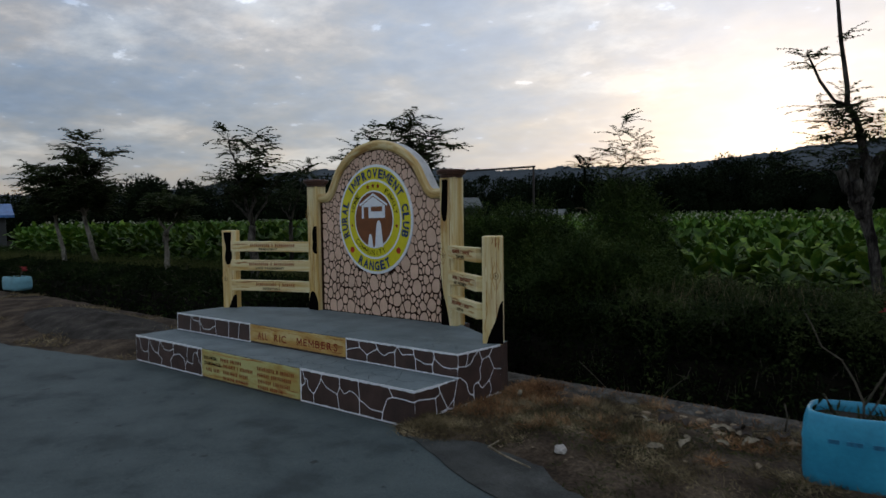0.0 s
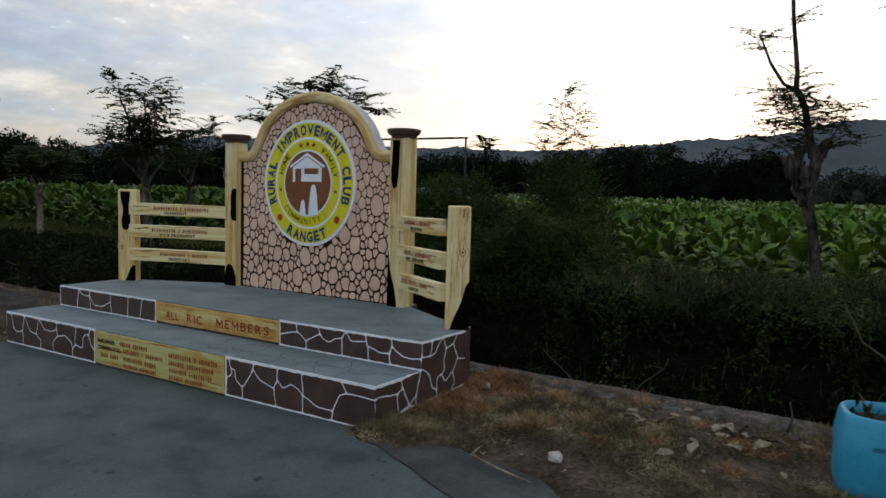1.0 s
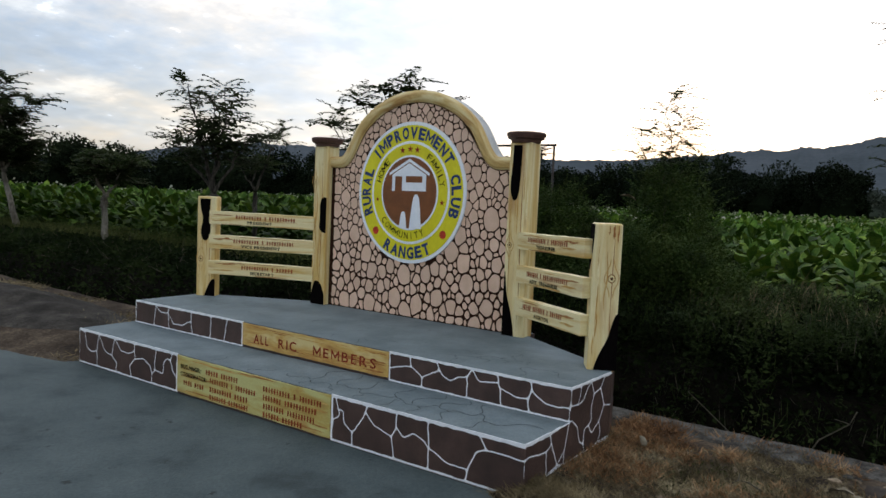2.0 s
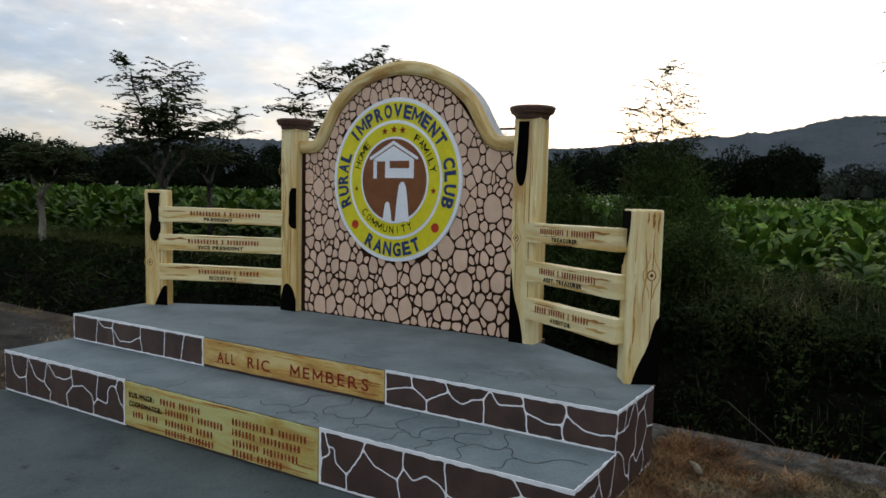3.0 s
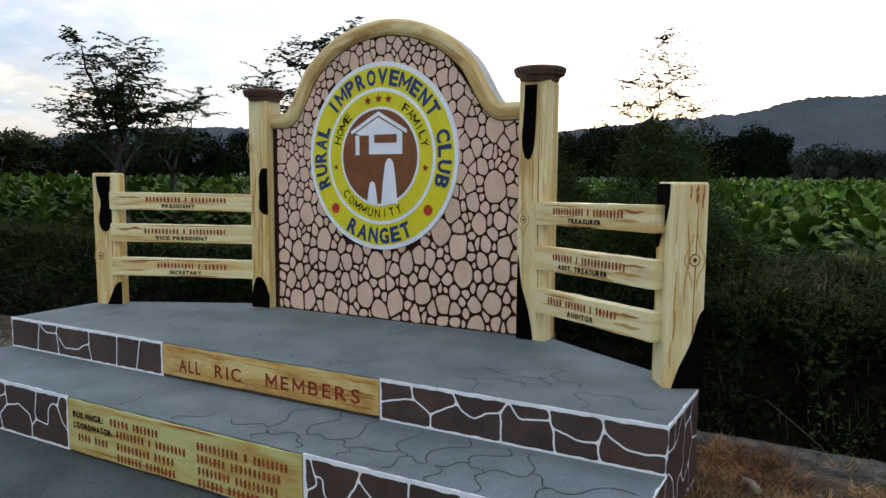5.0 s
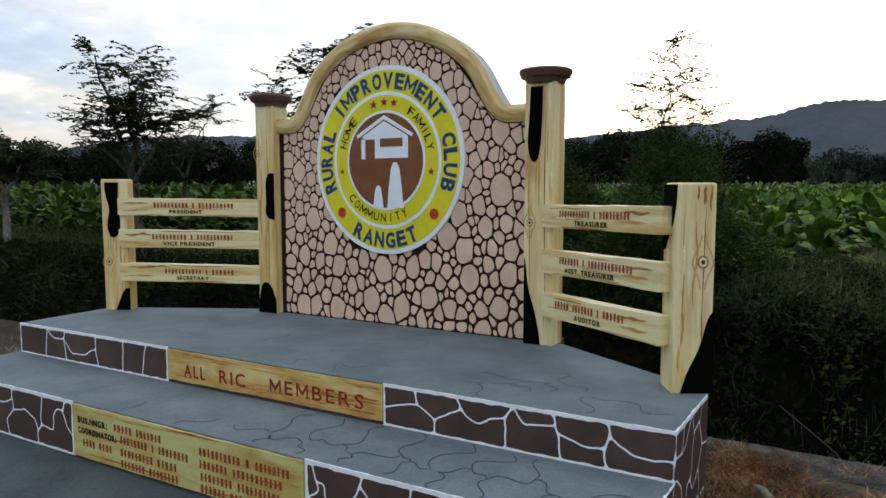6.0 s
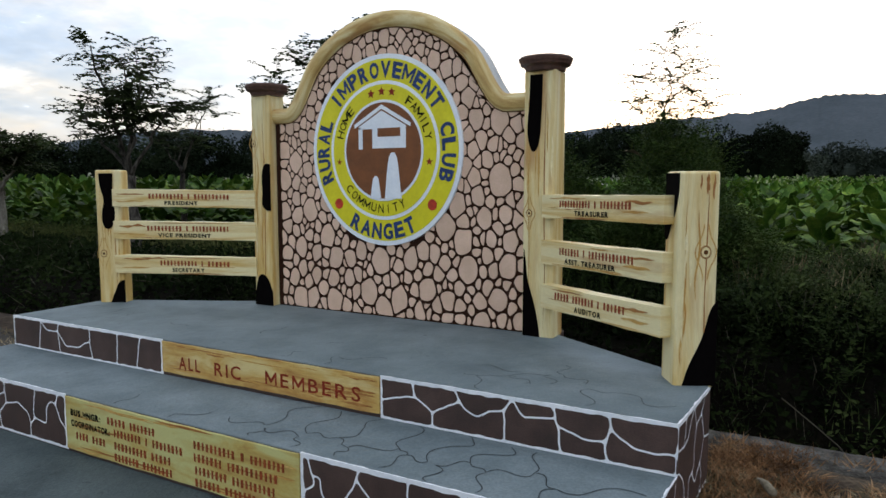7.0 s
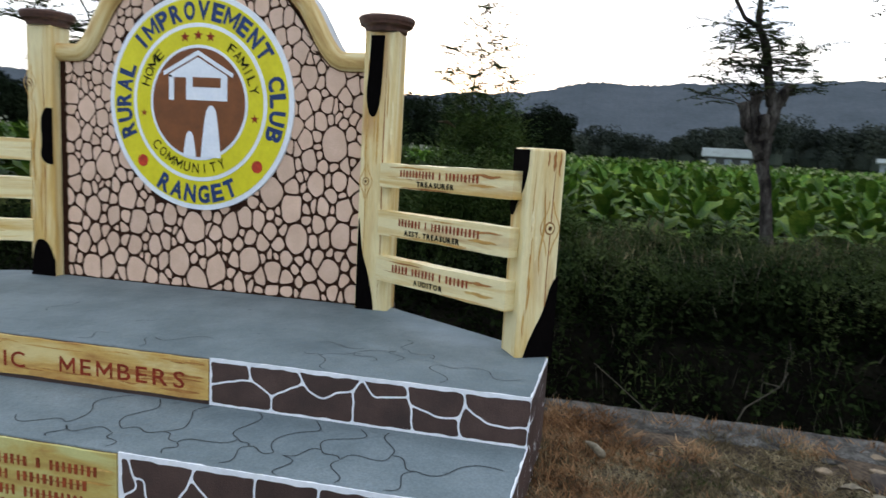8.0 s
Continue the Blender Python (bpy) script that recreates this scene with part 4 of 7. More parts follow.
def tread_lines(parent, face, u0, u1, v0, v1, spacing, chance, width, seed):
    """Wavering lines along the borders of irregular cells; some are worn away."""
    rng = random.Random(seed)
    seeds = [(u0 + (i + rng.uniform(0.1, 0.9)) * spacing, v0 + (j + rng.uniform(0.1, 0.9)) * spacing * 0.8, 0.05)
             for i in range(int((u1 - u0) / spacing)) for j in range(max(2, int((v1 - v0) / spacing / 0.8)))]
    seen = set()
    for poly in cells(seeds, [(u0, v0), (u1, v0), (u1, v1), (u0, v1)], 0.0, 1.0):
        for i, p in enumerate(poly or []):
            q = poly[(i + 1) % len(poly)]
            key = (round((p[0] + q[0]) * 50), round((p[1] + q[1]) * 50))
            L = math.hypot(q[0] - p[0], q[1] - p[1])
            if key in seen or L < 0.05 or abs(p[1] - q[1]) < 1e-6 or abs(p[0] - q[0]) < 1e-6:
                continue
            seen.add(key)
            if rng.random() > chance(p[0]):
                continue
            n, pts, bend = max(8, int(L / 0.008)), [], rng.uniform(0.10, 0.19) * rng.choice((-1, 1))
            for k in range(n + 1):
                t = k / n
                off = bend * math.sin(2 * math.pi * t)
                A, B = warp(p[0] + (q[0] - p[0]) * t - (q[1] - p[1]) * off, p[1] + (q[1] - p[1]) * t + (q[0] - p[0]) * off, 0.050, 5.0, seed)
                if v0 - 0.005 < B < v1 + 0.005 and u0 < A < u1:
                    pts.append((A, B))
            if len(pts) > 3:
                part("painted_line", mesh_of("painted_line", *ribbon(pts, width, face, 0.0016), "crack"), parent)


tread_lines(low_step, top_low, LEFT + 0.05, 1.835, -1.517, -1.10, 0.19, lambda u: 0.06 if u < 0.15 else 0.95, 0.0048, 61)
tread_lines(platform, top_up, LEFT + 0.1, 1.84, -1.075, -0.56, 0.19, lambda u: 0.04 if u < 1.0 else 0.6, 0.0036, 64)

# ---- the board ----
MID, HALF, SHOULDER, PEAK, ROUND = 0.055, 0.875, 1.610, 2.116, 0.75
FRONT = -0.055


def crest(x):
    """Top edge of the board: a round arch that sweeps out into level shoulders."""
    d = abs(x - MID)
    if d < 0.55:
        return PEAK - ROUND + math.sqrt(ROUND * ROUND - d * d)
    if d < 0.745:
        z0, m0, span = PEAK - ROUND + math.sqrt(ROUND * ROUND - 0.55 * 0.55), -0.55 / math.sqrt(ROUND * ROUND - 0.55 * 0.55), 0.195
        t = (d - 0.55) / span
        return z0 * (2 * t ** 3 - 3 * t ** 2 + 1) + m0 * span * (t ** 3 - 2 * t ** 2 + t) + SHOULDER * (3 * t ** 2 - 2 * t ** 3)
    return SHOULDER


line = [(MID - HALF + 2 * HALF * i / 90, crest(MID - HALF + 2 * HALF * i / 90)) for i in range(91)]
board_face = on_face((0, FRONT, 0), (1, 0, 0))
bp = [(MID - HALF, S2 - 0.01), (MID + HALF, S2 - 0.01)] + line[::-1]
bv, bf = plate(bp, board_face, -0.12, 0.0)
bf.append(tuple(range(len(bp)))[::-1])
board = part("board", mesh_of("board", bv, bf, "joint"), mon, "board painted as pink-beige rubble stones with dark joints")

WIDE = 0.078
inner = []
for i, (x, z) in enumerate(line):
    X, Z = line[min(i + 1, 90)]
    a, b = line[max(i - 1, 0)]
    L = math.hypot(X - a, Z - b)
    inner.append((x + (Z - b) / L * WIDE, z - (X - a) / L * WIDE))
ring = []
for (x, z), (X, Z) in zip(line, inner):
    ex, ez = (x - X) / WIDE, (z - Z) / WIDE
    prof = [(0.010, -0.125), (0.016, 0.0), (0.010, 0.024), (-0.012, 0.034), (-0.050, 0.030), (-0.070, 0.020), (-WIDE, 0.0)]
    ring.append([board_face(x + ex * o, z + ez * o, w) for o, w in prof])
rv = [p for row in ring for p in row]
rf = [(i * 7 + j, i * 7 + j + 1, (i + 1) * 7 + j + 1, (i + 1) * 7 + j) for i in range(90) for j in range(6)]
border_mesh = mesh_of("border", rv, rf, "cream", True)
border_mesh.materials.append(M["rim"])
for k, p in enumerate(border_mesh.polygons):
    p.material_index = 1 if k % 6 == 0 else 0
uv = border_mesh.uv_layers.new(name="along")
for p in border_mesh.polygons:
    for li, vi in zip(p.loop_indices, p.vertices):
        uv.data[li].uv = (vi // 7 * 0.026, vi % 7 * 0.02)
part("border", border_mesh, board, "raised cream border painted like carved wood")
# the border's shadow line on the board, drawn as a brown ribbon
part("edge_line", mesh_of("edge_line", *ribbon([(x, z) for x, z in inner[2:-2]], 0.007, board_face, 0.0046), "knot_dark"), board, "thin dark brown shadow line under the border")


def clear_height(x):
    """The highest point over x that keeps clear of the border."""
    z = crest(x) - 0.5 * WIDE
    while min((x - a) ** 2 + (z - b) ** 2 for a, b in line) < (WIDE - 0.006) ** 2:
        z -= 0.004
    return z


CLEAR = [clear_height(MID - HALF + 2 * HALF * i / 200) for i in range(201)]


def inside_top(x):
    i = (x - MID + HALF) / (2 * HALF) * 200
    return CLEAR[max(0, min(200, int(round(i))))]


TALL = 0.74
rng = random.Random(11)
seeds = []
for radius, tries in ((0.060, 22), (0.048, 90), (0.038, 360), (0.030, 1500), (0.022, 3600), (0.014, 4200)):
    for _ in range(tries):
        x, z, r = rng.uniform(MID - HALF + 0.075, MID + HALF - 0.02), rng.uniform(S2 + 0.015, 2.06), radius * rng.uniform(0.9, 1.1)
        if z > inside_top(x) + 0.025 or (radius > 0.035 and z > 1.3 and rng.random() < 0.8):
            continue
        if all((x - a) ** 2 + (TALL * (z - b)) ** 2 > (0.94 * (r + c)) ** 2 for a, b, c in seeds):
            seeds.append((x, z, r))
EMB, EX, EZ = (0.032, 1.347), 0.516, 0.549
rect = [(MID - HALF + 0.06, S2 + 0.006), (MID + HALF - 0.006, S2 + 0.006), (MID + HALF - 0.006, 2.1), (MID - HALF + 0.06, 2.1)]
flat_seeds, flat_rect = [(x, z * TALL, r) for x, z, r in seeds], [(x, z * TALL) for x, z in rect]
for (x, z, r), poly in zip(seeds, cells(flat_seeds, flat_rect, lambda x, z: 0.0050 + 0.0042 * max(0, min(1, (1.25 - z / TALL) / 0.6)), 0.3)):
    if not poly or ((x - EMB[0]) / EX) ** 2 + ((z - EMB[1]) / EZ) ** 2 < 0.93:
        continue
    poly = [(a, b / TALL) for a, b in poly]
    poly = [warp(a, b, 0.007, 15, 3) for a, b in chaikin(finer(poly, 0.026 if z > 1.1 else 0.034), 2)]
    poly = [(a, min(b, inside_top(a) - 0.004)) for a, b in poly]
    if max(p[1] for p in poly) - min(p[1] for p in poly) < 0.012:
        continue
    part("stone", mesh_of("stone", *plate(poly, board_face, -0.002, 0.0035, 0.0025), "stone"), board)

# ---- the emblem ----
emblem_face = on_face((EMB[0], FRONT, EMB[1]), (1, 0, 0))


def disc(r, w0, w1, mat, name, parent, label, ru=EX, rv=EZ, cu=0.0, cv=0.0, n=80):
    poly = [(cu + r * ru * math.cos(2 * math.pi * i / n), cv + r * rv * math.sin(2 * math.pi * i / n)) for i in range(n)]
    return part(name, mesh_of(name, *plate(poly, emblem_face, w0, w1, 0.002), mat), parent, label)


emblem = disc(1.0, 0.0, 0.014, "ring", "emblem", mon, "round club emblem in yellow, white and brown")
disc(0.95, 0.010, 0.0165, "yellow", "outer_band", emblem, "yellow band")
disc(0.728, 0.012, 0.0190, "ring", "thin_ring", emblem, "pale ring")
disc(0.690, 0.015, 0.0215, "yellow", "inner_band", emblem, "yellow band")
disc(0.530, 0.017, 0.0240, "ring", "thin_ring", emblem, "pale ring")
disc(0.502, 0.020, 0.0265, "brown", "centre", emblem, "brown centre disc")


def arc_word(text, style, a0, a1, r0, height, wide, w, mat, bottom=False):
    """A word along the band, letter by letter, from angle a0 to a1 (degrees)."""
    for i, ch in enumerate(text):
        a = radians(a0 + (a1 - a0) * i / max(1, len(text) - 1))
        verts, faces = WORDS[(style, ch)]
        x0, x1 = min(p[0] for p in verts), max(p[0] for p in verts)
        y1 = max(p[1] for p in verts)
        k = wide * ((0.30 if style == "bold" else 0.16) if ch == "I" else 1.25 if ch == "M" else 1.0) / (x1 - x0)
        vv = []
        for x, y in verts:
            s, t = (x - (x0 + x1) / 2) * k, y / y1 * height
            if bottom:
                r, b = r0 + height - t, a + s / (r0 + height / 2)
            else:
                r, b = r0 + t, a - s / (r0 + height / 2)
            vv.append(emblem_face(r * EX * math.cos(b), r * EZ * math.sin(b), w))
        part("letter", mesh_of("letter", vv, faces, mat), emblem)


arc_word("RURAL", "bold", 199.5, 160, 0.762, 0.160, 0.128, 0.0182, "blue")
arc_word("IMPROVEMENT", "bold", 139.5, 35, 0.762, 0.160, 0.122, 0.0182, "blue")
arc_word("CLUB", "bold", 14, -18, 0.762, 0.160, 0.132, 0.0182, "blue")
arc_word("RANGET", "bold", 243.5, 294, 0.762, 0.160, 0.126, 0.0182, "blue", True)
arc_word("HOME", "thin", 162.5, 136, 0.560, 0.090, 0.080, 0.0232, "black_letter")
arc_word("FAMILY", "thin", 55, 13, 0.560, 0.090, 0.074, 0.0232, "black_letter")
arc_word("COMMUNITY", "thin", 221, 295, 0.560, 0.090, 0.070, 0.0232, "black_letter", True)
for a in (222, 318.5):
    disc(0.060, 0.010, 0.0186, "red", "red_dot", emblem, "red dot", cu=0.84 * EX * math.cos(radians(a)), cv=0.84 * EZ * math.sin(radians(a)), n=20)
for a, size in ((104.5, 0.027), (91, 0.027), (78.5, 0.027), (190.5, 0.018), (-11.5, 0.023)):
    cu, cv = 0.612 * EX * math.cos(radians(a)), 0.612 * EZ * math.sin(radians(a))
    star = [(cu + size * (1 if i % 2 == 0 else 0.42) * math.cos(math.pi / 2 + i * math.pi / 5), cv + size * (1 if i % 2 == 0 else 0.42) * math.sin(math.pi / 2 + i * math.pi / 5)) for i in range(10)]
    part("star", mesh_of("star", *plate(star, emblem_face, 0.018, 0.0234), "red_letter"), emblem, "small dark red star")
W0, W1 = 0.022, 0.0285
roof = [(-0.197, 0.152), (-0.003, 0.262), (0.193, 0.152), (0.188, 0.132), (-0.003, 0.238), (-0.192, 0.132)]
part("roof_shape", mesh_of("roof_shape", *merge([plate(roof[:2] + [roof[4], roof[5]], emblem_face, W0, W1), plate([roof[1], roof[2], roof[3], roof[4]], emblem_face, W0, W1)]), "ring"), emblem, "pale house roof shape")
house_bits = [[(-0.068, 0.014), (0.160, 0.014), (0.160, 0.139), (-0.068, 0.139)], [(-0.165, 0.010), (-0.137, 0.010), (-0.137, 0.125), (-0.165, 0.139)], [(-0.165, 0.125), (-0.068, 0.125), (-0.068, 0.139), (-0.165, 0.139)], [(-0.165, 0.139), (0.160, 0.139), (-0.003, 0.228)]]
part("house_shape", mesh_of("house_shape", *merge([plate(b, emblem_face, W0, W1) for b in house_bits]), "ring"), emblem, "pale house wall shape")
part("window_shape", mesh_of("window_shape", *plate([(-0.030, 0.080), (0.124, 0.080), (0.124, 0.128), (-0.030, 0.128)], emblem_face, W0, W1 + 0.002), "brown"), emblem, "brown window shape")
for cu, h, w in ((0.072, 0.262, 0.056), (-0.047, 0.128, 0.036)):
    tall = [(cu - w * (0.30 + 0.70 * (1 - s) ** 0.6) * (1 if s < 0.99 else 0.6), -0.273 + h * s) for s in (0, 0.15, 0.3, 0.45, 0.6, 0.75, 0.9, 1.0)]
    both = [(2 * cu - x, y) for x, y in tall] + tall[::-1]
    part("pale_shape", mesh_of("pale_shape", *plate(both, emblem_face, W0, W1), "ring"), emblem, "plain pale painted shape")


# ---- posts and rails ----
def blob(poly, face, hard):
    """A patch whose first points keep sharp corners; the rest of its outline is rounded."""
    fixed, soft = poly[:hard], poly[hard:]
    if hard:
        soft = [fixed[-1]] + soft + [fixed[0]]
        for _ in range(3):
            soft = [soft[0]] + [q for a, b in zip(soft, soft[1:]) for q in ((0.75 * a[0] + 0.25 * b[0], 0.75 * a[1] + 0.25 * b[1]), (0.25 * a[0] + 0.75 * b[0], 0.25 * a[1] + 0.75 * b[1]))] + [soft[-1]]
        return plate(fixed + soft[1:-1], face, -0.002, 0.0028)
    return plate(chaikin(soft, 2), face, -0.002, 0.0028)


def post(name, x, y, turn, wide, deep, top, capped, label):
    m = pose(x, y, (S2 + top) / 2 - 0.005, 0, 0, turn)
    bm = box((wide, deep, top - S2 + 0.01), m, 0.012, 3)
    ob = part(name, from_bm(name, bm, "post"), mon, label)
    along = Vector((math.cos(radians(turn)), math.sin(radians(turn)), 0))
    out = Vector((math.sin(radians(turn)), -math.cos(radians(turn)), 0))
    face = on_face(Vector((x, y, 0)) + out * deep / 2, along)
    if capped:
        prof = [(0.088, 0.0), (0.100, 0.004), (0.104, 0.020), (0.112, 0.028), (0.126, 0.034), (0.130, 0.046), (0.134, 0.052), (0.137, 0.066), (0.130, 0.074), (0.05, 0.080), (0.0, 0.081)]
        part("post_cap", mesh_of("post_cap", *lathe(prof, (x, y, top - 0.006)), "cap", False), ob, "stepped round cap painted dark brown")
    rng = random.Random(int(top * 1000 + x * 100))
    for i in range(6):
        low = S2 + rng.uniform(0.03, 0.75) * (top - S2)
        u = rng.uniform(-0.4, 0.4) * wide
        brush_mark(face, u, low, min(rng.uniform(0.12, 0.45), top - 0.03 - low), rng.uniform(0.006, 0.016), 0.0012, rng.choice(("stroke", "stroke", "stroke_pale")), ob, True, i * 3 + x)
    for i, u in enumerate((0.18, -0.30)):
        brush_mark(face, u * wide, S2 + 0.04 + 0.05 * i, (top - S2) * (0.9 - 0.12 * i), 0.006, 0.0012, "stroke" if i else "stroke_dark", ob, True, 60 + i * 5 + x * 3)
    return ob, face


def knot(face, u, v, r, parent):
    """A painted knot: a dark ring with an eye, and the grain swelling round it."""
    ring = lambda k, n: [(u + k * r * math.cos(2 * math.pi * t / n), v + 1.2 * k * r * math.sin(2 * math.pi * t / n)) for t in range(n)]
    part("painted_knot", mesh_of("painted_knot", *plate(ring(1.0, 20), face, -0.002, 0.0022), "knot"), parent, "painted knot ring")
    part("painted_knot", mesh_of("painted_knot", *plate(ring(0.74, 20), face, -0.001, 0.0034), "post"), parent)
    part("painted_knot", mesh_of("painted_knot", *plate(ring(0.36, 12), face, 0.0, 0.0046), "knot_dark"), parent)
    for side in (-1, 1):
        pts = [(u + side * r * (0.35 + 1.5 * math.exp(-(dv / (2.6 * r)) ** 2)), v + dv) for dv in (r * (k * 0.5 - 5) for k in range(21))]
        part("grain_line", mesh_of("grain_line", *ribbon(pts, 0.0045, face, 0.0024), "stroke"), parent)


def patch(poly, face, parent, hard=0):
    part("dark_patch", mesh_of("dark_patch", *blob(poly, face, hard), "black"), parent, "black painted gap beside the timber shape")


pl, fl = post("main_post", -0.872, -0.045, 0, 0.150, 0.145, 1.712, True, "square post painted as cream timber")
patch([(0.0765, 0.985), (0.0765, 1.28), (0.03, 1.285), (0.004, 1.22), (0.012, 1.1), (0.0, 1.02), (0.04, 0.985)], fl, pl, 2)
patch([(-0.072, S2), (0.0765, S2), (0.0765, 0.46), (0.04, 0.56), (-0.03, 0.585), (-0.062, 0.50)], fl, pl, 3)
knot(fl, -0.055, 1.41, 0.018, pl)
pr, fr = post("main_post", 1.002, -0.045, 0, 0.170, 0.145, 1.722, True, "square post painted as cream timber")
patch([(0.014, 1.70), (-0.052, 1.70), (-0.056, 1.55), (-0.068, 1.42), (-0.05, 1.33), (-0.02, 1.315), (0.002, 1.37), (0.010, 1.5)], fr, pr, 2)
patch([(-0.079, S2), (0.014, S2), (0.006, 0.44), (-0.02, 0.56), (-0.055, 0.66), (-0.068, 0.78), (-0.079, 0.86)], fr, pr, 2)
knot(fr, -0.05, 1.01, 0.017, pr)
el, fel = post("end_post", -1.845, -0.480, 27, 0.170, 0.105, 1.246, False, "short square post painted as cream timber")
patch([(0.036, 1.224), (-0.058, 1.224), (-0.055, 1.14), (-0.025, 1.05), (-0.05, 0.96), (-0.04, 0.87), (0.01, 0.855), (0.045, 0.93), (0.028, 1.1)], fel, el, 2)
patch([(-0.012, S2), (0.086, S2), (0.086, 0.525), (0.05, 0.52), (0.02, 0.45)], fel, el, 3)
knot(fel, -0.045, 0.70, 0.022, el)
er, fer = post("end_post", 1.807, -0.551, 29, 0.157, 0.150, 1.210, False, "short square post painted as cream timber")
inner_side = on_face(Vector((1.807, -0.551, 0)) - 0.0785 * Vector((math.cos(radians(29)), math.sin(radians(29)), 0)), (math.sin(radians(29)), -math.cos(radians(29)), 0))
patch([(0.072, 1.203), (-0.074, 1.203), (-0.074, 0.955), (-0.045, 0.93), (-0.01, 0.99), (0.035, 1.04), (0.068, 1.10)], inner_side, er, 3)
patch([(-0.045, S2), (0.084, S2), (0.084, 0.71), (0.055, 0.68), (0.03, 0.56), (-0.02, 0.46)], fer, er, 3)
knot(fer, 0.03, 0.90, 0.022, er)
for u, v, ln, wd in ((0.03, 1.12, 0.085, 0.016), (0.055, 1.10, 0.10, 0.010), (0.005, 1.14, 0.06, 0.008)):
    brush_mark(fer, u, v, ln, wd, 0.0014, "stroke_dark", er, True, u * 40)


def rail(a, b, ends_a, ends_b, seed, words, title, name_at, title_at):
    """One fence rail between two points in plan, with wavy edges, a bar for a name and the office below it; (low, high) at both ends."""
    a, b = Vector((*a, 0)), Vector((*b, 0))
    L = (b - a).length
    face = on_face(a, b - a)
    n = 22
    low_at = lambda u: ends_a[0] + (ends_b[0] - ends_a[0]) * u / L
    h = (ends_a[1] - ends_a[0] + ends_b[1] - ends_b[0]) / 2
    wob = lambda i, s: 0.0032 * noise.noise(Vector((i * 0.33, s, seed)))
    top = [(L * i / n, low_at(L * i / n) + h + wob(i, 1)) for i in range(n + 1)]
    low = [(L * i / n, low_at(L * i / n) + wob(i, 9)) for i in range(n, -1, -1)]
    poly = low[::-1] + top[::-1]
    v, f = plate(poly, face, -0.028, 0.030, 0.004)
    f.append(tuple(range(len(poly)))[::-1])
    ob = part("rail", mesh_of("rail", v, f, "rail"), mon, "fence rail painted as cream timber with a small inscription")
    tilt = lambda u, v, w: face(u, v + (ends_b[0] - ends_a[0]) * u / L, w)
    z0 = ends_a[0]
    total = sum(words) + 0.022 * (len(words) - 1)
    name_bars(ob, tilt, [(L * name_at - total / 2, z0 + h * 0.48, h * 0.28, words)], "name", 0.0325)
    key, w = title
    paint_word(key, tilt, L * title_at, z0 + h * 0.15, w, h * 0.20, 0.0325, "black_letter", ob, "bold")
    rng = random.Random(seed)
    for i in range(7):
        brush_mark(tilt, L * rng.uniform(0.02, 0.7), z0 + h * rng.choice((0.06, 0.10, 0.43, 0.46, 0.86, 0.93)), L * rng.uniform(0.15, 0.45), rng.uniform(0.004, 0.010), 0.0312, rng.choice(("stroke", "stroke_dark", "stroke_pale")), ob, False, seed * 9 + i)
    for i in range(2):
        # rusty shading where the rail meets the outer post
        v = z0 + h * (0.34 + 0.38 * i) + rng.uniform(-0.008, 0.008)
        u = L * (rng.uniform(0.70, 0.78) if a.x > 0 else rng.uniform(0.02, 0.06))
        brush_mark(tilt, u, v, L * 0.20, rng.uniform(0.010, 0.018), 0.0312, "stroke_dark" if i else "stroke", ob, False, seed * 13 + i)
    return ob


LA, LB, RA, RB = (-1.80, -0.50), (-0.93, -0.10), (1.045, -0.12), (1.74, -0.63)
rail(LA, LB, (1.010, 1.127), (0.999, 1.109), 1, (0.24, 0.02, 0.24), ("PRESIDENT", 0.221), 0.54, 0.487)
rail(LA, LB, (0.798, 0.921), (0.790, 0.902), 2, (0.24, 0.02, 0.25), ("VICE PRESIDENT", 0.354), 0.527, 0.503)
rail(LA, LB, (0.574, 0.693), (0.560, 0.678), 3, (0.255, 0.02, 0.155), ("SECRETARY", 0.216), 0.568, 0.523)
rail(RA, RB, (0.991, 1.105), (1.004, 1.117), 4, (0.245, 0.02, 0.21), ("TREASURER", 0.247), 0.48, 0.467)
rail(RA, RB, (0.760, 0.881), (0.775, 0.892), 5, (0.165, 0.02, 0.31), ("ASST. TREASURER", 0.371), 0.497, 0.457)
rail(RA, RB, (0.537, 0.654), (0.558, 0.683), 6, (0.125, 0.165, 0.02, 0.15), ("AUDITOR", 0.197), 0.450, 0.453)

# ---- plants ----
rs = np.random.RandomState(4)


def unit(n):
    v = rs.normal(size=(n, 3))
    return v / np.linalg.norm(v, axis=1, keepdims=True)


def land_at(x, y):
    return np.array([land(a, b) for a, b in zip(x, y)])


def lumps(x, y, freq, seed):
    return np.array([noise.noise(Vector((a * freq, b * freq, seed))) for a, b in zip(x, y)])


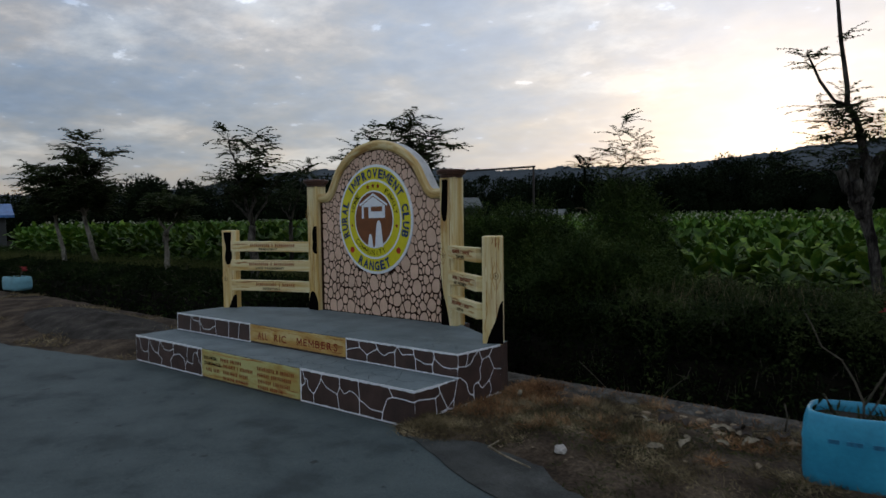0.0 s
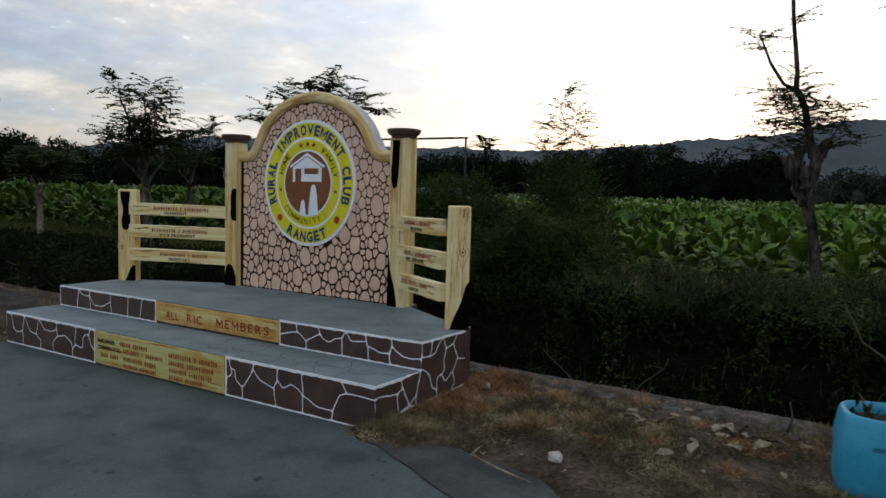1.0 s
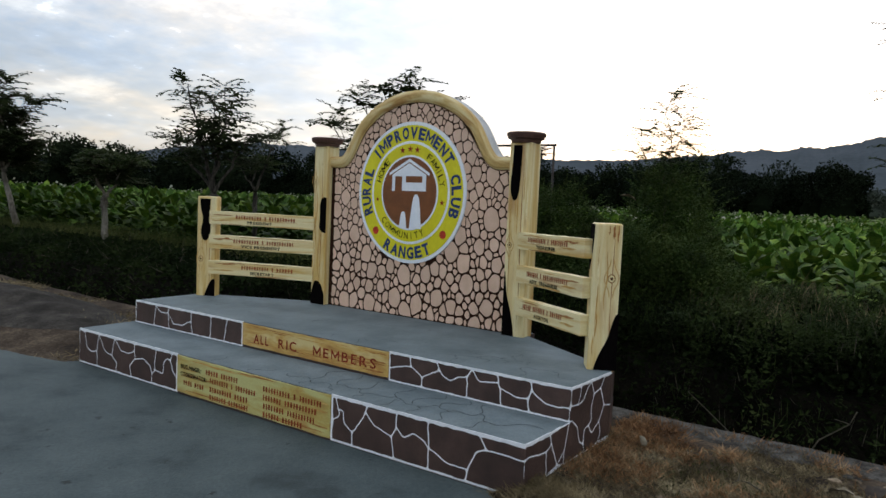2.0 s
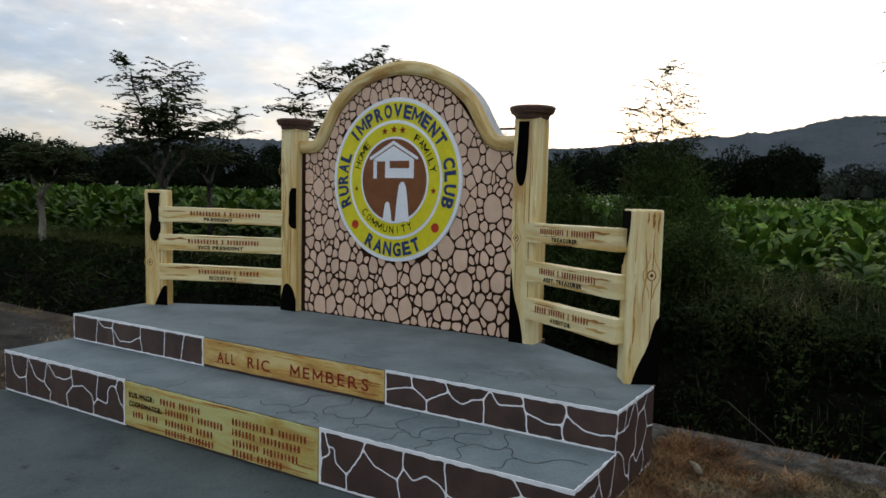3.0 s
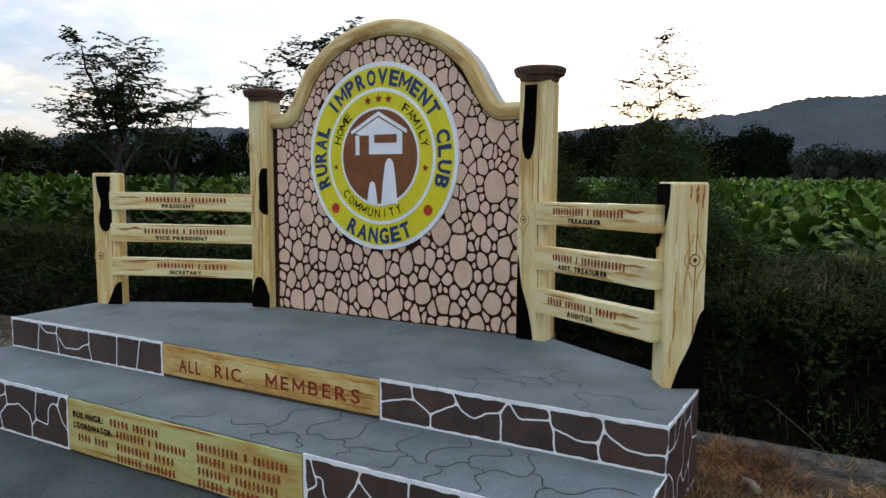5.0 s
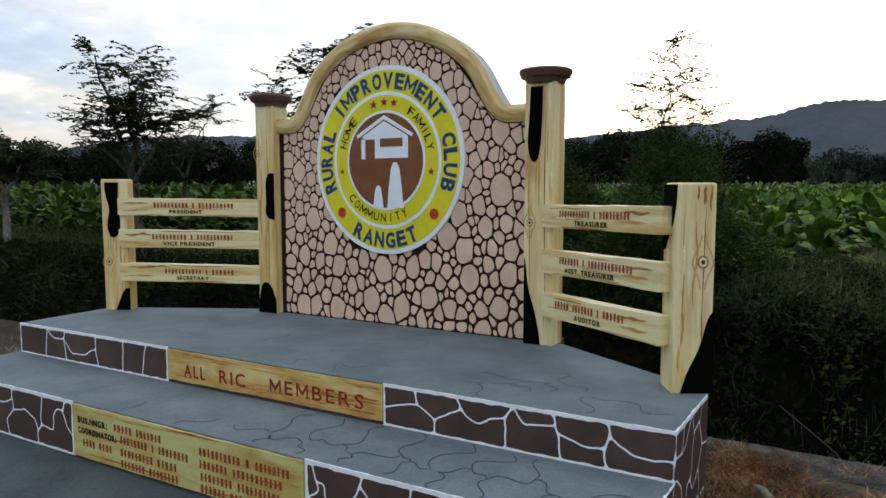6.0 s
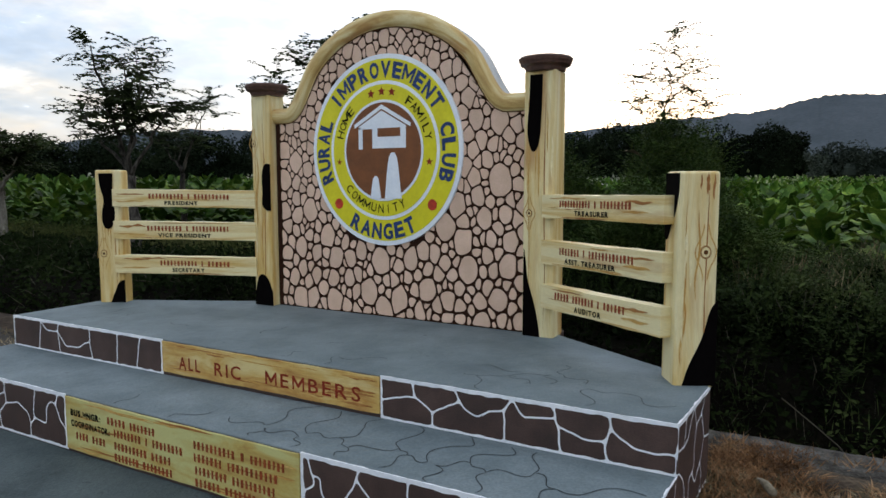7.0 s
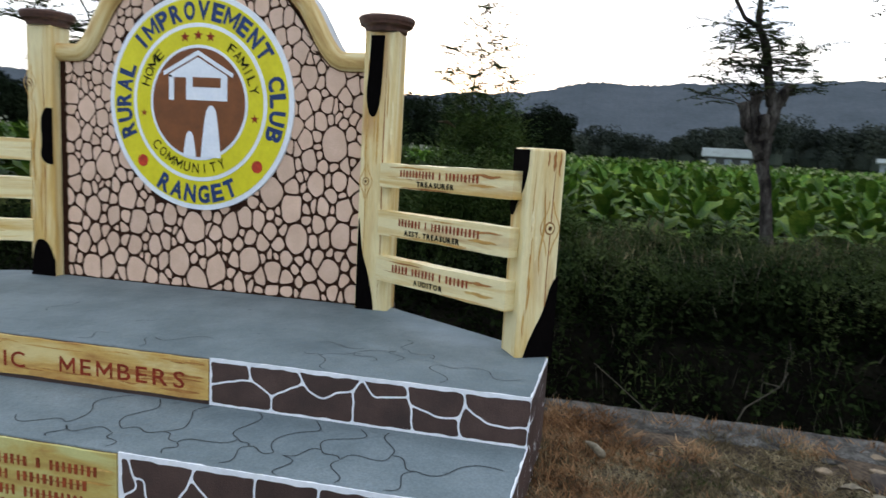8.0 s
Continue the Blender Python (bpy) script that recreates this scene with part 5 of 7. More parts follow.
def weeds(name, label, n, xr, yr, height, size, mat, blades=0.35, low=0.0):
    """A rank growth of weeds: broad leaves through its depth, thin blades standing out of its top."""
    x, y = rs.uniform(*xr, n), rs.uniform(*yr, n)
    h = np.array([height(a, b) for a, b in zip(x, y)])
    keep = h > 0.02
    x, y, h = x[keep], y[keep], h[keep]
    n = len(x)
    g = land_at(x, y)
    up = low + (1 - low) * rs.uniform(0, 1, n) ** 0.6
    blade = rs.uniform(0, 1, n) < blades
    c = np.stack([x, y, g + h * up], axis=1)
    d = unit(n)
    d[:, 2] = np.where(blade, np.abs(d[:, 2]) * 2 + 0.9, d[:, 2] * 0.6 + 0.1)
    L = np.where(blade, rs.uniform(0.08, 0.24, n), rs.uniform(0.7, 1.5, n) * size)
    W = np.where(blade, rs.uniform(0.0025, 0.006, n), L * rs.uniform(0.3, 0.6, n))
    c[:, 2] = np.where(blade, np.minimum(c[:, 2], g + h * 0.92), c[:, 2])
    v, f = leaf_quads(c, d, unit(n), L, W)
    ob = new(name, quads_mesh(name, v, f, mat))
    return tagged(ob, label, "weeds", kind="stuff")


def bank_height(x, y):
    """Weeds on the bank behind the ditch."""
    s = max(0, min(1, (y - 0.70) / 0.9))
    e = max(0, min(1, (3.6 - y) / 0.5))
    h = s * e * (0.46 + 0.20 * noise.noise(Vector((x * 1.3, y * 1.3, 8))) + 0.16 * noise.noise(Vector((x * 4.1, y * 4.1, 18))))
    if x < -3.2:
        h *= 0.45
    return h + (0.05 * (1 - s) if y > 0.1 else 0)


def bush_height(x, y):
    """The tall thicket beside the young tree."""
    a = 1.78 * math.exp(-((x - 0.95) / 0.58) ** 4 - ((y - 3.8) / 0.75) ** 4)
    b = 1.45 * math.exp(-((x + 0.8) / 1.4) ** 4 - ((y - 3.6) / 0.8) ** 4)
    c = 0.95 * math.exp(-((x - 1.2) / 0.9) ** 4 - ((y - 2.7) / 0.8) ** 4)
    h = max(a, b, c)
    return h * (1 + 0.22 * noise.noise(Vector((x * 2.6, y * 2.6, 2)))) if h > 0.15 else 0


# the weed colour carries the bank's shade, below the lighter herbs
weeds("bank_weeds", "rank weeds and grass on the ditch bank, dark with painted shade", 80000, (-3.4, 7.0), (0.12, 3.5), bank_height, 0.052, "weed", 0.12)
weeds("ditch_weeds", "low weeds along the ditch, dark with painted shade", 46000, (-17, -3.2), (0.1, 2.9), bank_height, 0.07, "weed", 0.15)
weeds("thicket", "tall dense thicket of weeds and bamboo grass", 72000, (-2.6, 2.4), (2.2, 4.9), bush_height, 0.042, "bush", 0.30)
weeds("tall_grass", "tall pale grass stems rising through the thicket", 15000, (-2.4, 2.6), (2.2, 4.6), lambda x, y: bush_height(x, y) * 1.06, 0.03, "turf", 0.97)
weeds("bank_grass", "pale grass blades along the top of the bank", 5000, (-3, 7.0), (1.3, 3.4), lambda x, y: bank_height(x, y) * 1.15, 0.03, "bush", 0.95)
weeds("bank_herbs", "mid-green leafy herbs standing out of the bank weeds", 30000, (1.7, 7.0), (1.3, 3.6), lambda x, y: bank_height(x, y) * 1.12 if noise.noise(Vector((x * 6, y * 6, 5))) > -0.05 else 0, 0.046, "herb", 0.22, 0.62)
weeds("dry_stems", "thin dry brown stems among the bank weeds", 4000, (1.7, 7.0), (1.5, 3.7), lambda x, y: bank_height(x, y) * 1.25 if noise.noise(Vector((x * 1.1, y * 1.1, 25))) > -0.05 else 0, 0.03, "straw", 0.97, 0.5)
weeds("bank_herbs", "clusters of leafy green herbs on the face of the bank", 9000, (1.7, 7.0), (0.8, 1.6), lambda x, y: bank_height(x, y) * 1.1 + 0.04 if noise.noise(Vector((x * 3.5, y * 3.5, 15))) > 0.12 else 0, 0.040, "herb", 0.30, 0.35)
weeds("dead_stems", "thin pale dead stems on the face of the bank", 420, (1.7, 7.0), (0.9, 1.8), lambda x, y: bank_height(x, y) * 1.1 + 0.08, 0.03, "twig", 1.0, 0.3)
weeds("field_edge_weeds", "tangled weeds before the first row of the field", 26000, (1.6, 9.5), (3.1, 4.1), lambda x, y: 0.30 + 0.22 * noise.noise(Vector((x * 1.5, y * 1.5, 11))), 0.055, "bush", 0.35)
weeds("field_edge_weeds", "tangled dark weeds before the rows of the field", 14000, (-24, -2.6), (3.4, 4.3), lambda x, y: 0.30 + 0.22 * noise.noise(Vector((x * 0.9, y * 0.9, 12))), 0.07, "bush", 0.25)
weeds("verge_weeds", "pale green grass strip before the field", 24000, (-26, -2), (2.5, 3.8), lambda x, y: 0.22 * (1 + 0.5 * noise.noise(Vector((x, y, 6)))), 0.06, "pale_turf", 0.6)


def tufts(name, label, n, place, mat, length, wide=0.006):
    """Short grass lying over a piece of ground."""
    x, y = place(n)
    c = np.stack([x, y, land_at(x, y) - 0.004], axis=1)
    d = unit(len(x))
    d[:, 2] = np.abs(d[:, 2]) * 0.55 + 0.12
    v, f = leaf_quads(c, d, unit(len(x)), rs.uniform(0.5, 1.5, len(x)) * length, np.full(len(x), wide) * rs.uniform(0.5, 1.3, len(x)))
    return tagged(new(name, quads_mesh(name, v, f, mat)), label, "grass", kind="stuff")


def verge(n):
    x, y = rs.uniform(1.88, 6.5, n), rs.uniform(-2.1, -0.11, n)
    k = (lumps(x, y, 1.6, 4) + 0.5 * lumps(x, y, 5, 9) + rs.uniform(-0.30, 0.30, n) > -0.20 + 0.42 * np.clip((x - 2.3) / 1.2, 0, 1)) & (y > np.array([road_edge(a) + shoulder(a) for a in x]) + 0.07)
    return x[k], y[k]


def tussocks(n):
    """Longer grass along the steps' side and the kerb."""
    x, y = rs.uniform(1.89, 5.5, n), rs.uniform(-1.25, -0.12, n)
    near = np.maximum(np.exp(-((x - 1.9) / 0.38) ** 2), 0.55 * np.exp(-((y + 0.15) / 0.10) ** 2))
    k = (lumps(x, y, 4.5, 31) + 0.9 * near + rs.uniform(-0.3, 0.3, n) > 0.42) & (y > np.array([road_edge(a) for a in x]) + 0.08)
    return x[k], y[k]


def step_foot(n):
    """Grass on the soil washed against the foot of the steps."""
    return rs.normal(1.95, 0.13, n), rs.normal(-1.50, 0.075, n)


def verge_green(n):
    x, y = rs.uniform(2.3, 6.5, n), rs.uniform(-2.0, -0.5, n)
    k = (lumps(x, y, 1.3, 14) + 0.5 * lumps(x, y, 6, 3) > 0.0) & (y > np.array([road_edge(a) + shoulder(a) for a in x]) + 0.08)
    return x[k], y[k]


def left_verge(n):
    x, y = rs.uniform(-16, -2.02, n), rs.uniform(-1.9, 0.2, n)
    k = (lumps(x, y, 1.1, 24) > 0.08) & (y > np.array([road_edge(a) for a in x]) + 0.05)
    return x[k], y[k]


tufts("dry_grass", "short dry brown grass on the verge", 150000, verge, "straw", 0.046, 0.0042)
tufts("dry_grass", "longer reddish dry grass beside the steps", 56000, tussocks, "russet", 0.062, 0.0046)
tufts("dry_grass", "dry grass at the corner of the steps", 5000, step_foot, "straw", 0.045, 0.0036)
tufts("green_grass", "thin short green grass on the verge", 24000, verge_green, "turf", 0.036, 0.004)
tufts("dry_grass", "short dry brown grass beside the road", 30000, left_verge, "straw", 0.06, 0.008)


def bank_left(n):
    return rs.uniform(-16, -2.6, n), rs.uniform(0.9, 2.5, n)


litter = tufts("bank_litter", "dry brown stems lying over the dark bank", 700, bank_left, "twig", 0.26, 0.008)
litter.location.z = 0.10


# ---- tobacco ----
def leaf_mesh(length, width, droop, fold, n=5):
    """A broad ribbed leaf from its foot at the origin along +x, with a pointed tip and a wavy rim."""
    v, f = [], []
    for i in range(n + 1):
        s = i / n
        w = width / 2 * (math.sin(math.pi * min(1, s * 0.93 + 0.07)) ** 0.75) * (1 if i < n else 0.05)
        x, z = length * (s - 0.10 * droop * s * s), length * (0.42 * s - 0.9 * droop * s * s)
        wave = 0.09 * width * math.sin(i * 2.1)
        v += [(x, w, z + fold * w + wave), (x, 0, z), (x, -w, z + fold * w - wave)]
    for i in range(n):
        a = 3 * i
        f += [(a, a + 1, a + 4, a + 3), (a + 1, a + 2, a + 5, a + 4)]
    return v, f


LEAVES = [leaf_mesh(0.52, 0.30, 0.48, 0.22, 6), leaf_mesh(0.47, 0.26, 0.26, 0.28, 6), leaf_mesh(0.34, 0.17, 0.08, 0.40, 5), leaf_mesh(0.50, 0.31, 0.80, 0.14, 5)]
leaf_data = [mesh_of("leaf", v, f, "tobacco", True) for v, f in LEAVES]


def leaf_layout(rng, tall):
    """Where the leaves of one plant sit: kind, height, turn, lift and size."""
    out, turn = [], rng.uniform(0, 360)
    n = rng.randint(14, 17)
    for i in range(n):
        s = i / (n - 1)
        turn += 137.5 + rng.uniform(-12, 12)
        kind = 3 if s < 0.25 else 0 if s < 0.6 else 1 if s < 0.85 else 2
        out.append((kind, tall * (0.10 + 0.86 * s), turn, rng.uniform(-16, 22) + 30 * s, rng.uniform(0.7, 1.15) * (1 - 0.18 * s)))
    return out


def tobacco_plant(seed, tall, flowering=False):
    rng = random.Random(seed)
    ob = thing("tobacco_plant", (0, 0, 0), "leafy green tobacco plant in the field", "plant", "tobacco plants at the field edge")
    part("stem", mesh_of("stem", *tube([(0, 0, -0.05), (0.01, 0, tall * 0.5), (0, 0.01, tall)], (0.014, 0.011, 0.005), 6), "stem"), ob)
    for kind, z, turn, lift, size in leaf_layout(rng, tall):
        lf = part("leaf", leaf_data[kind], ob)
        lf.matrix_basis = pose(0, 0, z, 0, -lift, turn) @ Matrix.Scale(size, 4)
    return ob


rng = random.Random(21)
spots = []
for j in range(60):
    y = 4.05 + j * 0.82 * (1 + 0.012 * j)
    if y > 45:
        break
    x = -70.0
    while x < 62:
        if not (-2.8 < x < 1.7 and y < 5.4) and math.hypot(x - 3.77, y - 4.0) > 0.45:
            spots.append((x + rng.uniform(-0.12, 0.12), y + rng.uniform(-0.12, 0.12)))
        x += 0.47 if y < 16 else 0.75 if y < 30 else 1.05
near = [p for p in spots if 1.4 < p[0] < 7.6 and p[1] < 7.9]
near_set = set(near)
models = [tobacco_plant(40 + i, rng.uniform(0.80, 0.98)) for i in range(4)]
for i, (x, y) in enumerate(near):
    m = pose(x, y, land(x, y), rng.uniform(-5, 5), rng.uniform(-5, 5), rng.uniform(0, 360))
    if i < 4:
        models[i].matrix_basis = m
    else:
        copy_thing(models[i % 4], m)

# the rest of the field, in three depths: full leaves, fewer leaves, then tops with pale flowers
def field(name, label, pts, leaves, big, flowers):
    tri_v, tri_f, fl_c, fl_r, count = [], [], [], [], 0
    base = [np.array(v) for v, f in LEAVES]
    faces = [np.array(f) for v, f in LEAVES]
    for x, y in pts:
        tall = rng.uniform(0.82, 1.02)
        z0 = land(x, y)
        lay = leaf_layout(rng, tall)
        lay = lay[-leaves:] if leaves < len(lay) else lay
        for kind, z, turn, lift, size in lay:
            c, s = math.cos(radians(turn)), math.sin(radians(turn))
            a, b = math.cos(radians(-lift)), math.sin(radians(-lift))
            v = base[kind] * size * big
            px, pz = v[:, 0] * a + v[:, 2] * b, -v[:, 0] * b + v[:, 2] * a
            tri_v.append(np.stack([px * c - v[:, 1] * s + x, px * s + v[:, 1] * c + y, pz + z + z0], axis=1))
            tri_f.append(faces[kind] + count)
            count += len(v)
        if flowers and rng.random() < flowers:
            for _ in range(6):
                (fl_c if x < -0.03 * y else fl_r).append((x + rng.uniform(-0.18, 0.18), y + rng.uniform(-0.18, 0.18), z0 + tall + rng.uniform(0.10, 0.34)))
    ob = tagged(new(name, quads_mesh(name, np.concatenate(tri_v), np.concatenate(tri_f), "tobacco")), label, "crop", kind="stuff")
    for heads, mat, words in ((fl_c, "flower", "pale flower heads over the tobacco field"), (fl_r, "pale_top", "pale green seed heads over the tobacco field")):
        n = len(heads)
        if n:
            v, f = leaf_quads(np.array(heads), unit(n), unit(n), rs.uniform(0.07, 0.14, n), rs.uniform(0.05, 0.10, n))
            tagged(new("tobacco_flowers", quads_mesh("tobacco_flowers", v, f, mat)), words, "flowers", kind="stuff")
    return ob


def in_view(x, y):
    return -1.9 * (y + 6) - 3 < x < 0.85 * (y + 6) + 3


rest = [p for p in spots if p not in near_set and in_view(*p)]
field("tobacco_field", "rows of leafy green tobacco plants", [p for p in rest if p[1] < 11 and p[0] > -16], 24, 1.0, 0.0)
field("tobacco_field", "rows of leafy green tobacco plants farther off", [p for p in rest if (11 <= p[1] < 22) or (p[1] < 11 and p[0] <= -16)], 13, 1.12, 0.10)
field("tobacco_field", "distant rows of tobacco with pale flower heads", [p for p in rest if p[1] >= 22], 6, 1.6, 0.62)


# ---- trees ----
def fronds(tips, rng, per_tip, length, leaflets, size, lift=0.25, spread=1.0):
    """Feathery leaves: pairs of small leaflets along thin arching stalks."""
    c, d, u, L, W, stalks = [], [], [], [], [], []
    for p, way in tips:
        for _ in range(per_tip):
            a = rng.uniform(0, 6.283)
            h = Vector((math.cos(a), math.sin(a), rng.uniform(-0.25, 0.32))) * spread + Vector(way) * 0.35
            h.normalize()
            ln = length * rng.uniform(0.7, 1.25)
            start = Vector(p) + Vector((rng.uniform(-1, 1), rng.uniform(-1, 1), rng.uniform(-1, 1))) * 0.05
            side = h.cross(Vector((0, 0, 1)))
            side = side.normalized() if side.length > 0.01 else Vector((1, 0, 0))
            pts = []
            for i in range(leaflets):
                s = (i + 0.6) / leaflets
                q = start + h * ln * s + Vector((0, 0, lift * ln * (s - 1.35 * s * s)))
                pts.append(q)
                for k in (-1, 1):
                    if rng.random() < 0.16:
                        continue
                    c.append(q + h * ln * rng.uniform(-0.4, 0.4) / leaflets)
                    d.append(side * k + h * rng.uniform(0.2, 0.9) + Vector((0, 0, -0.22 + rng.uniform(-0.35, 0.3))))
                    u.append(Vector((rng.uniform(-0.4, 0.4), rng.uniform(-0.4, 0.4), 1)))
                    L.append(size * rng.uniform(0.75, 1.2) * (1 - 0.35 * s))
                    W.append(size * rng.uniform(0.40, 0.68))
            stalks.append(tube([start, pts[len(pts) // 2], pts[-1]], (0.0035, 0.0025, 0.001), 3))
    v, f = leaf_quads(np.array(c), np.array(d), np.array(u), np.array(L), np.array(W))
    return v, f, stalks


def bent(a, b, rng, sway, n=5):
    a, b = Vector(a), Vector(b)
    off = [Vector((rng.uniform(-1, 1), rng.uniform(-1, 1), rng.uniform(-0.5, 0.5))) * sway for _ in range(n + 1)]
    return [a.lerp(b, i / n) + (off[i] if 0 < i < n else Vector()) for i in range(n + 1)]


def gnarl(top, size, rng):
    """The swollen, knotty head of a pollarded trunk."""
    v, f, rings, n, seed = [], [], 22, 18, rng.uniform(0, 50)
    for j in range(rings):
        s = j / (rings - 1)
        z = -2.9 * size + 4.3 * size * s
        r = size * (0.42 + 0.42 * math.sin(math.pi * min(1, s * 1.05)) ** 1.2) * (1 if j < rings - 1 else 0.2)
        for i in range(n):
            a = 2 * math.pi * i / n
            d = Vector((math.cos(a), math.sin(a), 0))
            q = d * r + Vector((0, 0, z))
            k = 1 + 0.55 * noise.noise(q / size * 1.5 + Vector((seed, 0, 0))) + 0.28 * noise.noise(q / size * 4.0 + Vector((0, seed, 0)))
            v.append(top + d * r * k + Vector((0, 0, z)))
    f = [(j * n + i, j * n + (i + 1) % n, (j + 1) * n + (i + 1) % n, (j + 1) * n + i) for j in range(rings - 1) for i in range(n)]
    f.append(tuple(range((rings - 1) * n, rings * n)))
    return v, f


def tree(label, base, fork, radius, limbs, seed, per_tip=5, length=0.34, leaflets=9, size=0.055, bark="bark", knob=0.0, tips_per=5, group="", branch=1.0):
    """A trunk to the fork, limbs to the given ends, twigs along the limbs and feathery leaves on the twigs."""
    rng = random.Random(seed)
    ob = thing("tree", base, label, "tree", group)
    trunk_pts = bent(base, fork, rng, radius * 0.5)
    trunk_pts[0] = Vector(base) - Vector((0, 0, 0.25))
    rad = [radius * (1.25 - 0.4 * i / 5) for i in range(6)]
    bits = [tube(trunk_pts, rad, 10)]
    if knob:
        bits.append(gnarl(Vector(fork), knob, rng))
        for i in range(9):
            o = Vector((rng.uniform(-1, 1), rng.uniform(-1, 1), rng.uniform(-0.2, 1.0))).normalized()
            s = Vector(fork) + Vector((0, 0, rng.uniform(-2.0, 0.8) * knob))
            bits.append(tube([s, s + o * knob * 0.8, s + o * knob * 1.25 + Vector((0, 0, knob * 0.2))], (knob * 0.34, knob * 0.26, knob * 0.16), 7))
    part("trunk", mesh_of("trunk", *merge(bits), bark, True), ob)
    tips, wood = [], []
    for end, r, *leafage in limbs:
        pts = bent(fork, end, rng, 0.06, 6)
        wood_limb = tube(pts, [r * (1 - 0.8 * i / 6) for i in range(7)], 6)
        part("branch", mesh_of("branch", *wood_limb, bark, True), ob)
        count = leafage[0] if leafage else tips_per
        for k in range(count):
            s = 0.35 + 0.65 * (k + rng.random()) / count
            i = min(5, int(s * 6))
            p = pts[i].lerp(pts[i + 1], s * 6 - i)
            w = Vector((rng.uniform(-1, 1), rng.uniform(-1, 1), rng.uniform(0.0, 0.9))).normalized()
            t = p + w * rng.uniform(0.12, 0.32) * branch
            wood.append(tube([p, p.lerp(t, 0.5) + Vector((0, 0, 0.02)), t], (r * 0.3, r * 0.2, 0.003), 4))
            tips.append((t, w))
        tips.append((pts[-1], (pts[-1] - pts[-2]).normalized()))
    v, f, stalks = fronds(tips, rng, per_tip, length, leaflets, size)
    tagged(part("twig_work", mesh_of("twig_work", *merge(wood + stalks), bark), ob), kind="stuff")
    tagged(part("crown", quads_mesh("crown", v, f, "leaflet"), ob), "feathery dark green leaves", kind="stuff")
    return ob


ROW = "roadside trees along the bank"
tree("leaning thin tree with wispy crown and pale trunk", (-14.0, 2.6, 0.1), (-14.6, 2.6, 1.5), 0.05, [((-15.8, 2.7, 2.5), 0.03), ((-14.9, 2.2, 2.8), 0.03), ((-14.2, 2.9, 2.9), 0.03), ((-13.6, 2.5, 2.6), 0.025), ((-15.2, 2.5, 1.75), 0.02), ((-14.1, 2.7, 1.7), 0.02), ((-15.5, 2.9, 2.0), 0.02), ((-14.6, 2.4, 2.1), 0.02)], 1, 9, 0.55, 9, 0.125, "pale_bark", 0, 7, ROW)
tree("leaning roadside tree with pale trunk and feathery crown", (-12.6, 2.8, 0.1), (-13.1, 2.7, 1.5), 0.058, [((-13.6, 2.7, 3.1), 0.035), ((-13.0, 2.6, 3.35), 0.035), ((-12.2, 2.9, 3.0), 0.03), ((-12.6, 2.5, 2.2), 0.03), ((-13.9, 2.8, 2.3), 0.03), ((-12.6, 2.6, 1.75), 0.02), ((-13.6, 2.9, 1.7), 0.02), ((-13.1, 2.4, 1.85), 0.02), ((-12.3, 2.7, 2.1), 0.02)], 2, 10, 0.55, 9, 0.125, "pale_bark", 0, 7, ROW)
tree("short pollarded tree with pale trunk and low dense crown", (-8.9, 2.6, 0.1), (-8.95, 2.6, 1.05), 0.052, [((-9.4, 2.7, 1.65), 0.03), ((-8.9, 2.4, 1.8), 0.03), ((-8.4, 2.6, 1.6), 0.03), ((-8.7, 2.9, 1.7), 0.03)], 3, 9, 0.38, 9, 0.10, "pale_bark", 0.07, 6, ROW)
tree("roadside tree with forked trunk and broad feathery crown", (-5.75, 2.6, 0.0), (-5.8, 2.6, 1.25), 0.075, [((-6.45, 2.55, 3.0), 0.035), ((-6.0, 2.7, 2.75), 0.035), ((-5.45, 2.5, 2.6), 0.03), ((-6.9, 2.7, 2.1), 0.03), ((-5.1, 2.6, 2.05), 0.03), ((-5.9, 2.3, 2.2), 0.03)], 4, 6, 0.44, 10, 0.092, "bark", 0.05, 7, ROW)
tree("small forked tree behind the bank", (-6.45, 4.0, 0.0), (-6.47, 4.0, 1.3), 0.045, [((-6.0, 4.0, 2.25), 0.02), ((-6.7, 4.1, 1.95), 0.02), ((-5.8, 3.9, 2.35), 0.02), ((-7.0, 4.0, 1.8), 0.02)], 5, 6, 0.38, 10, 0.070, "bark", 0, 4, ROW)
tree("tree with broad feathery crown behind the board", (-3.2, 4.0, 0.0), (-3.25, 4.0, 1.4), 0.08, [((-3.1, 4.0, 2.95), 0.035), ((-4.0, 4.0, 2.75), 0.035), ((-4.7, 4.1, 2.45), 0.03), ((-2.5, 3.9, 2.55), 0.03), ((-3.5, 4.2, 2.4), 0.03), ((-2.9, 3.8, 2.2), 0.03), ((-3.6, 4.0, 2.95), 0.03), ((-2.75, 4.0, 2.8), 0.03)], 6, 6, 0.46, 10, 0.094, "bark", 0.04, 8, ROW)
tree("slender young tree with sparse feathery leaves in the thicket", (0.80, 4.05, 0.0), (0.82, 4.05, 1.5), 0.018, [((0.82, 4.05, 2.66), 0.012, 5), ((0.52, 4.1, 1.98), 0.007), ((1.16, 4.0, 1.98), 0.007), ((1.00, 4.0, 2.22), 0.006, 3), ((0.58, 4.1, 2.24), 0.006, 3), ((0.94, 4.1, 2.44), 0.006, 2)], 7, 4, 0.34, 11, 0.052, "bark", 0, 4, ROW, 0.6)


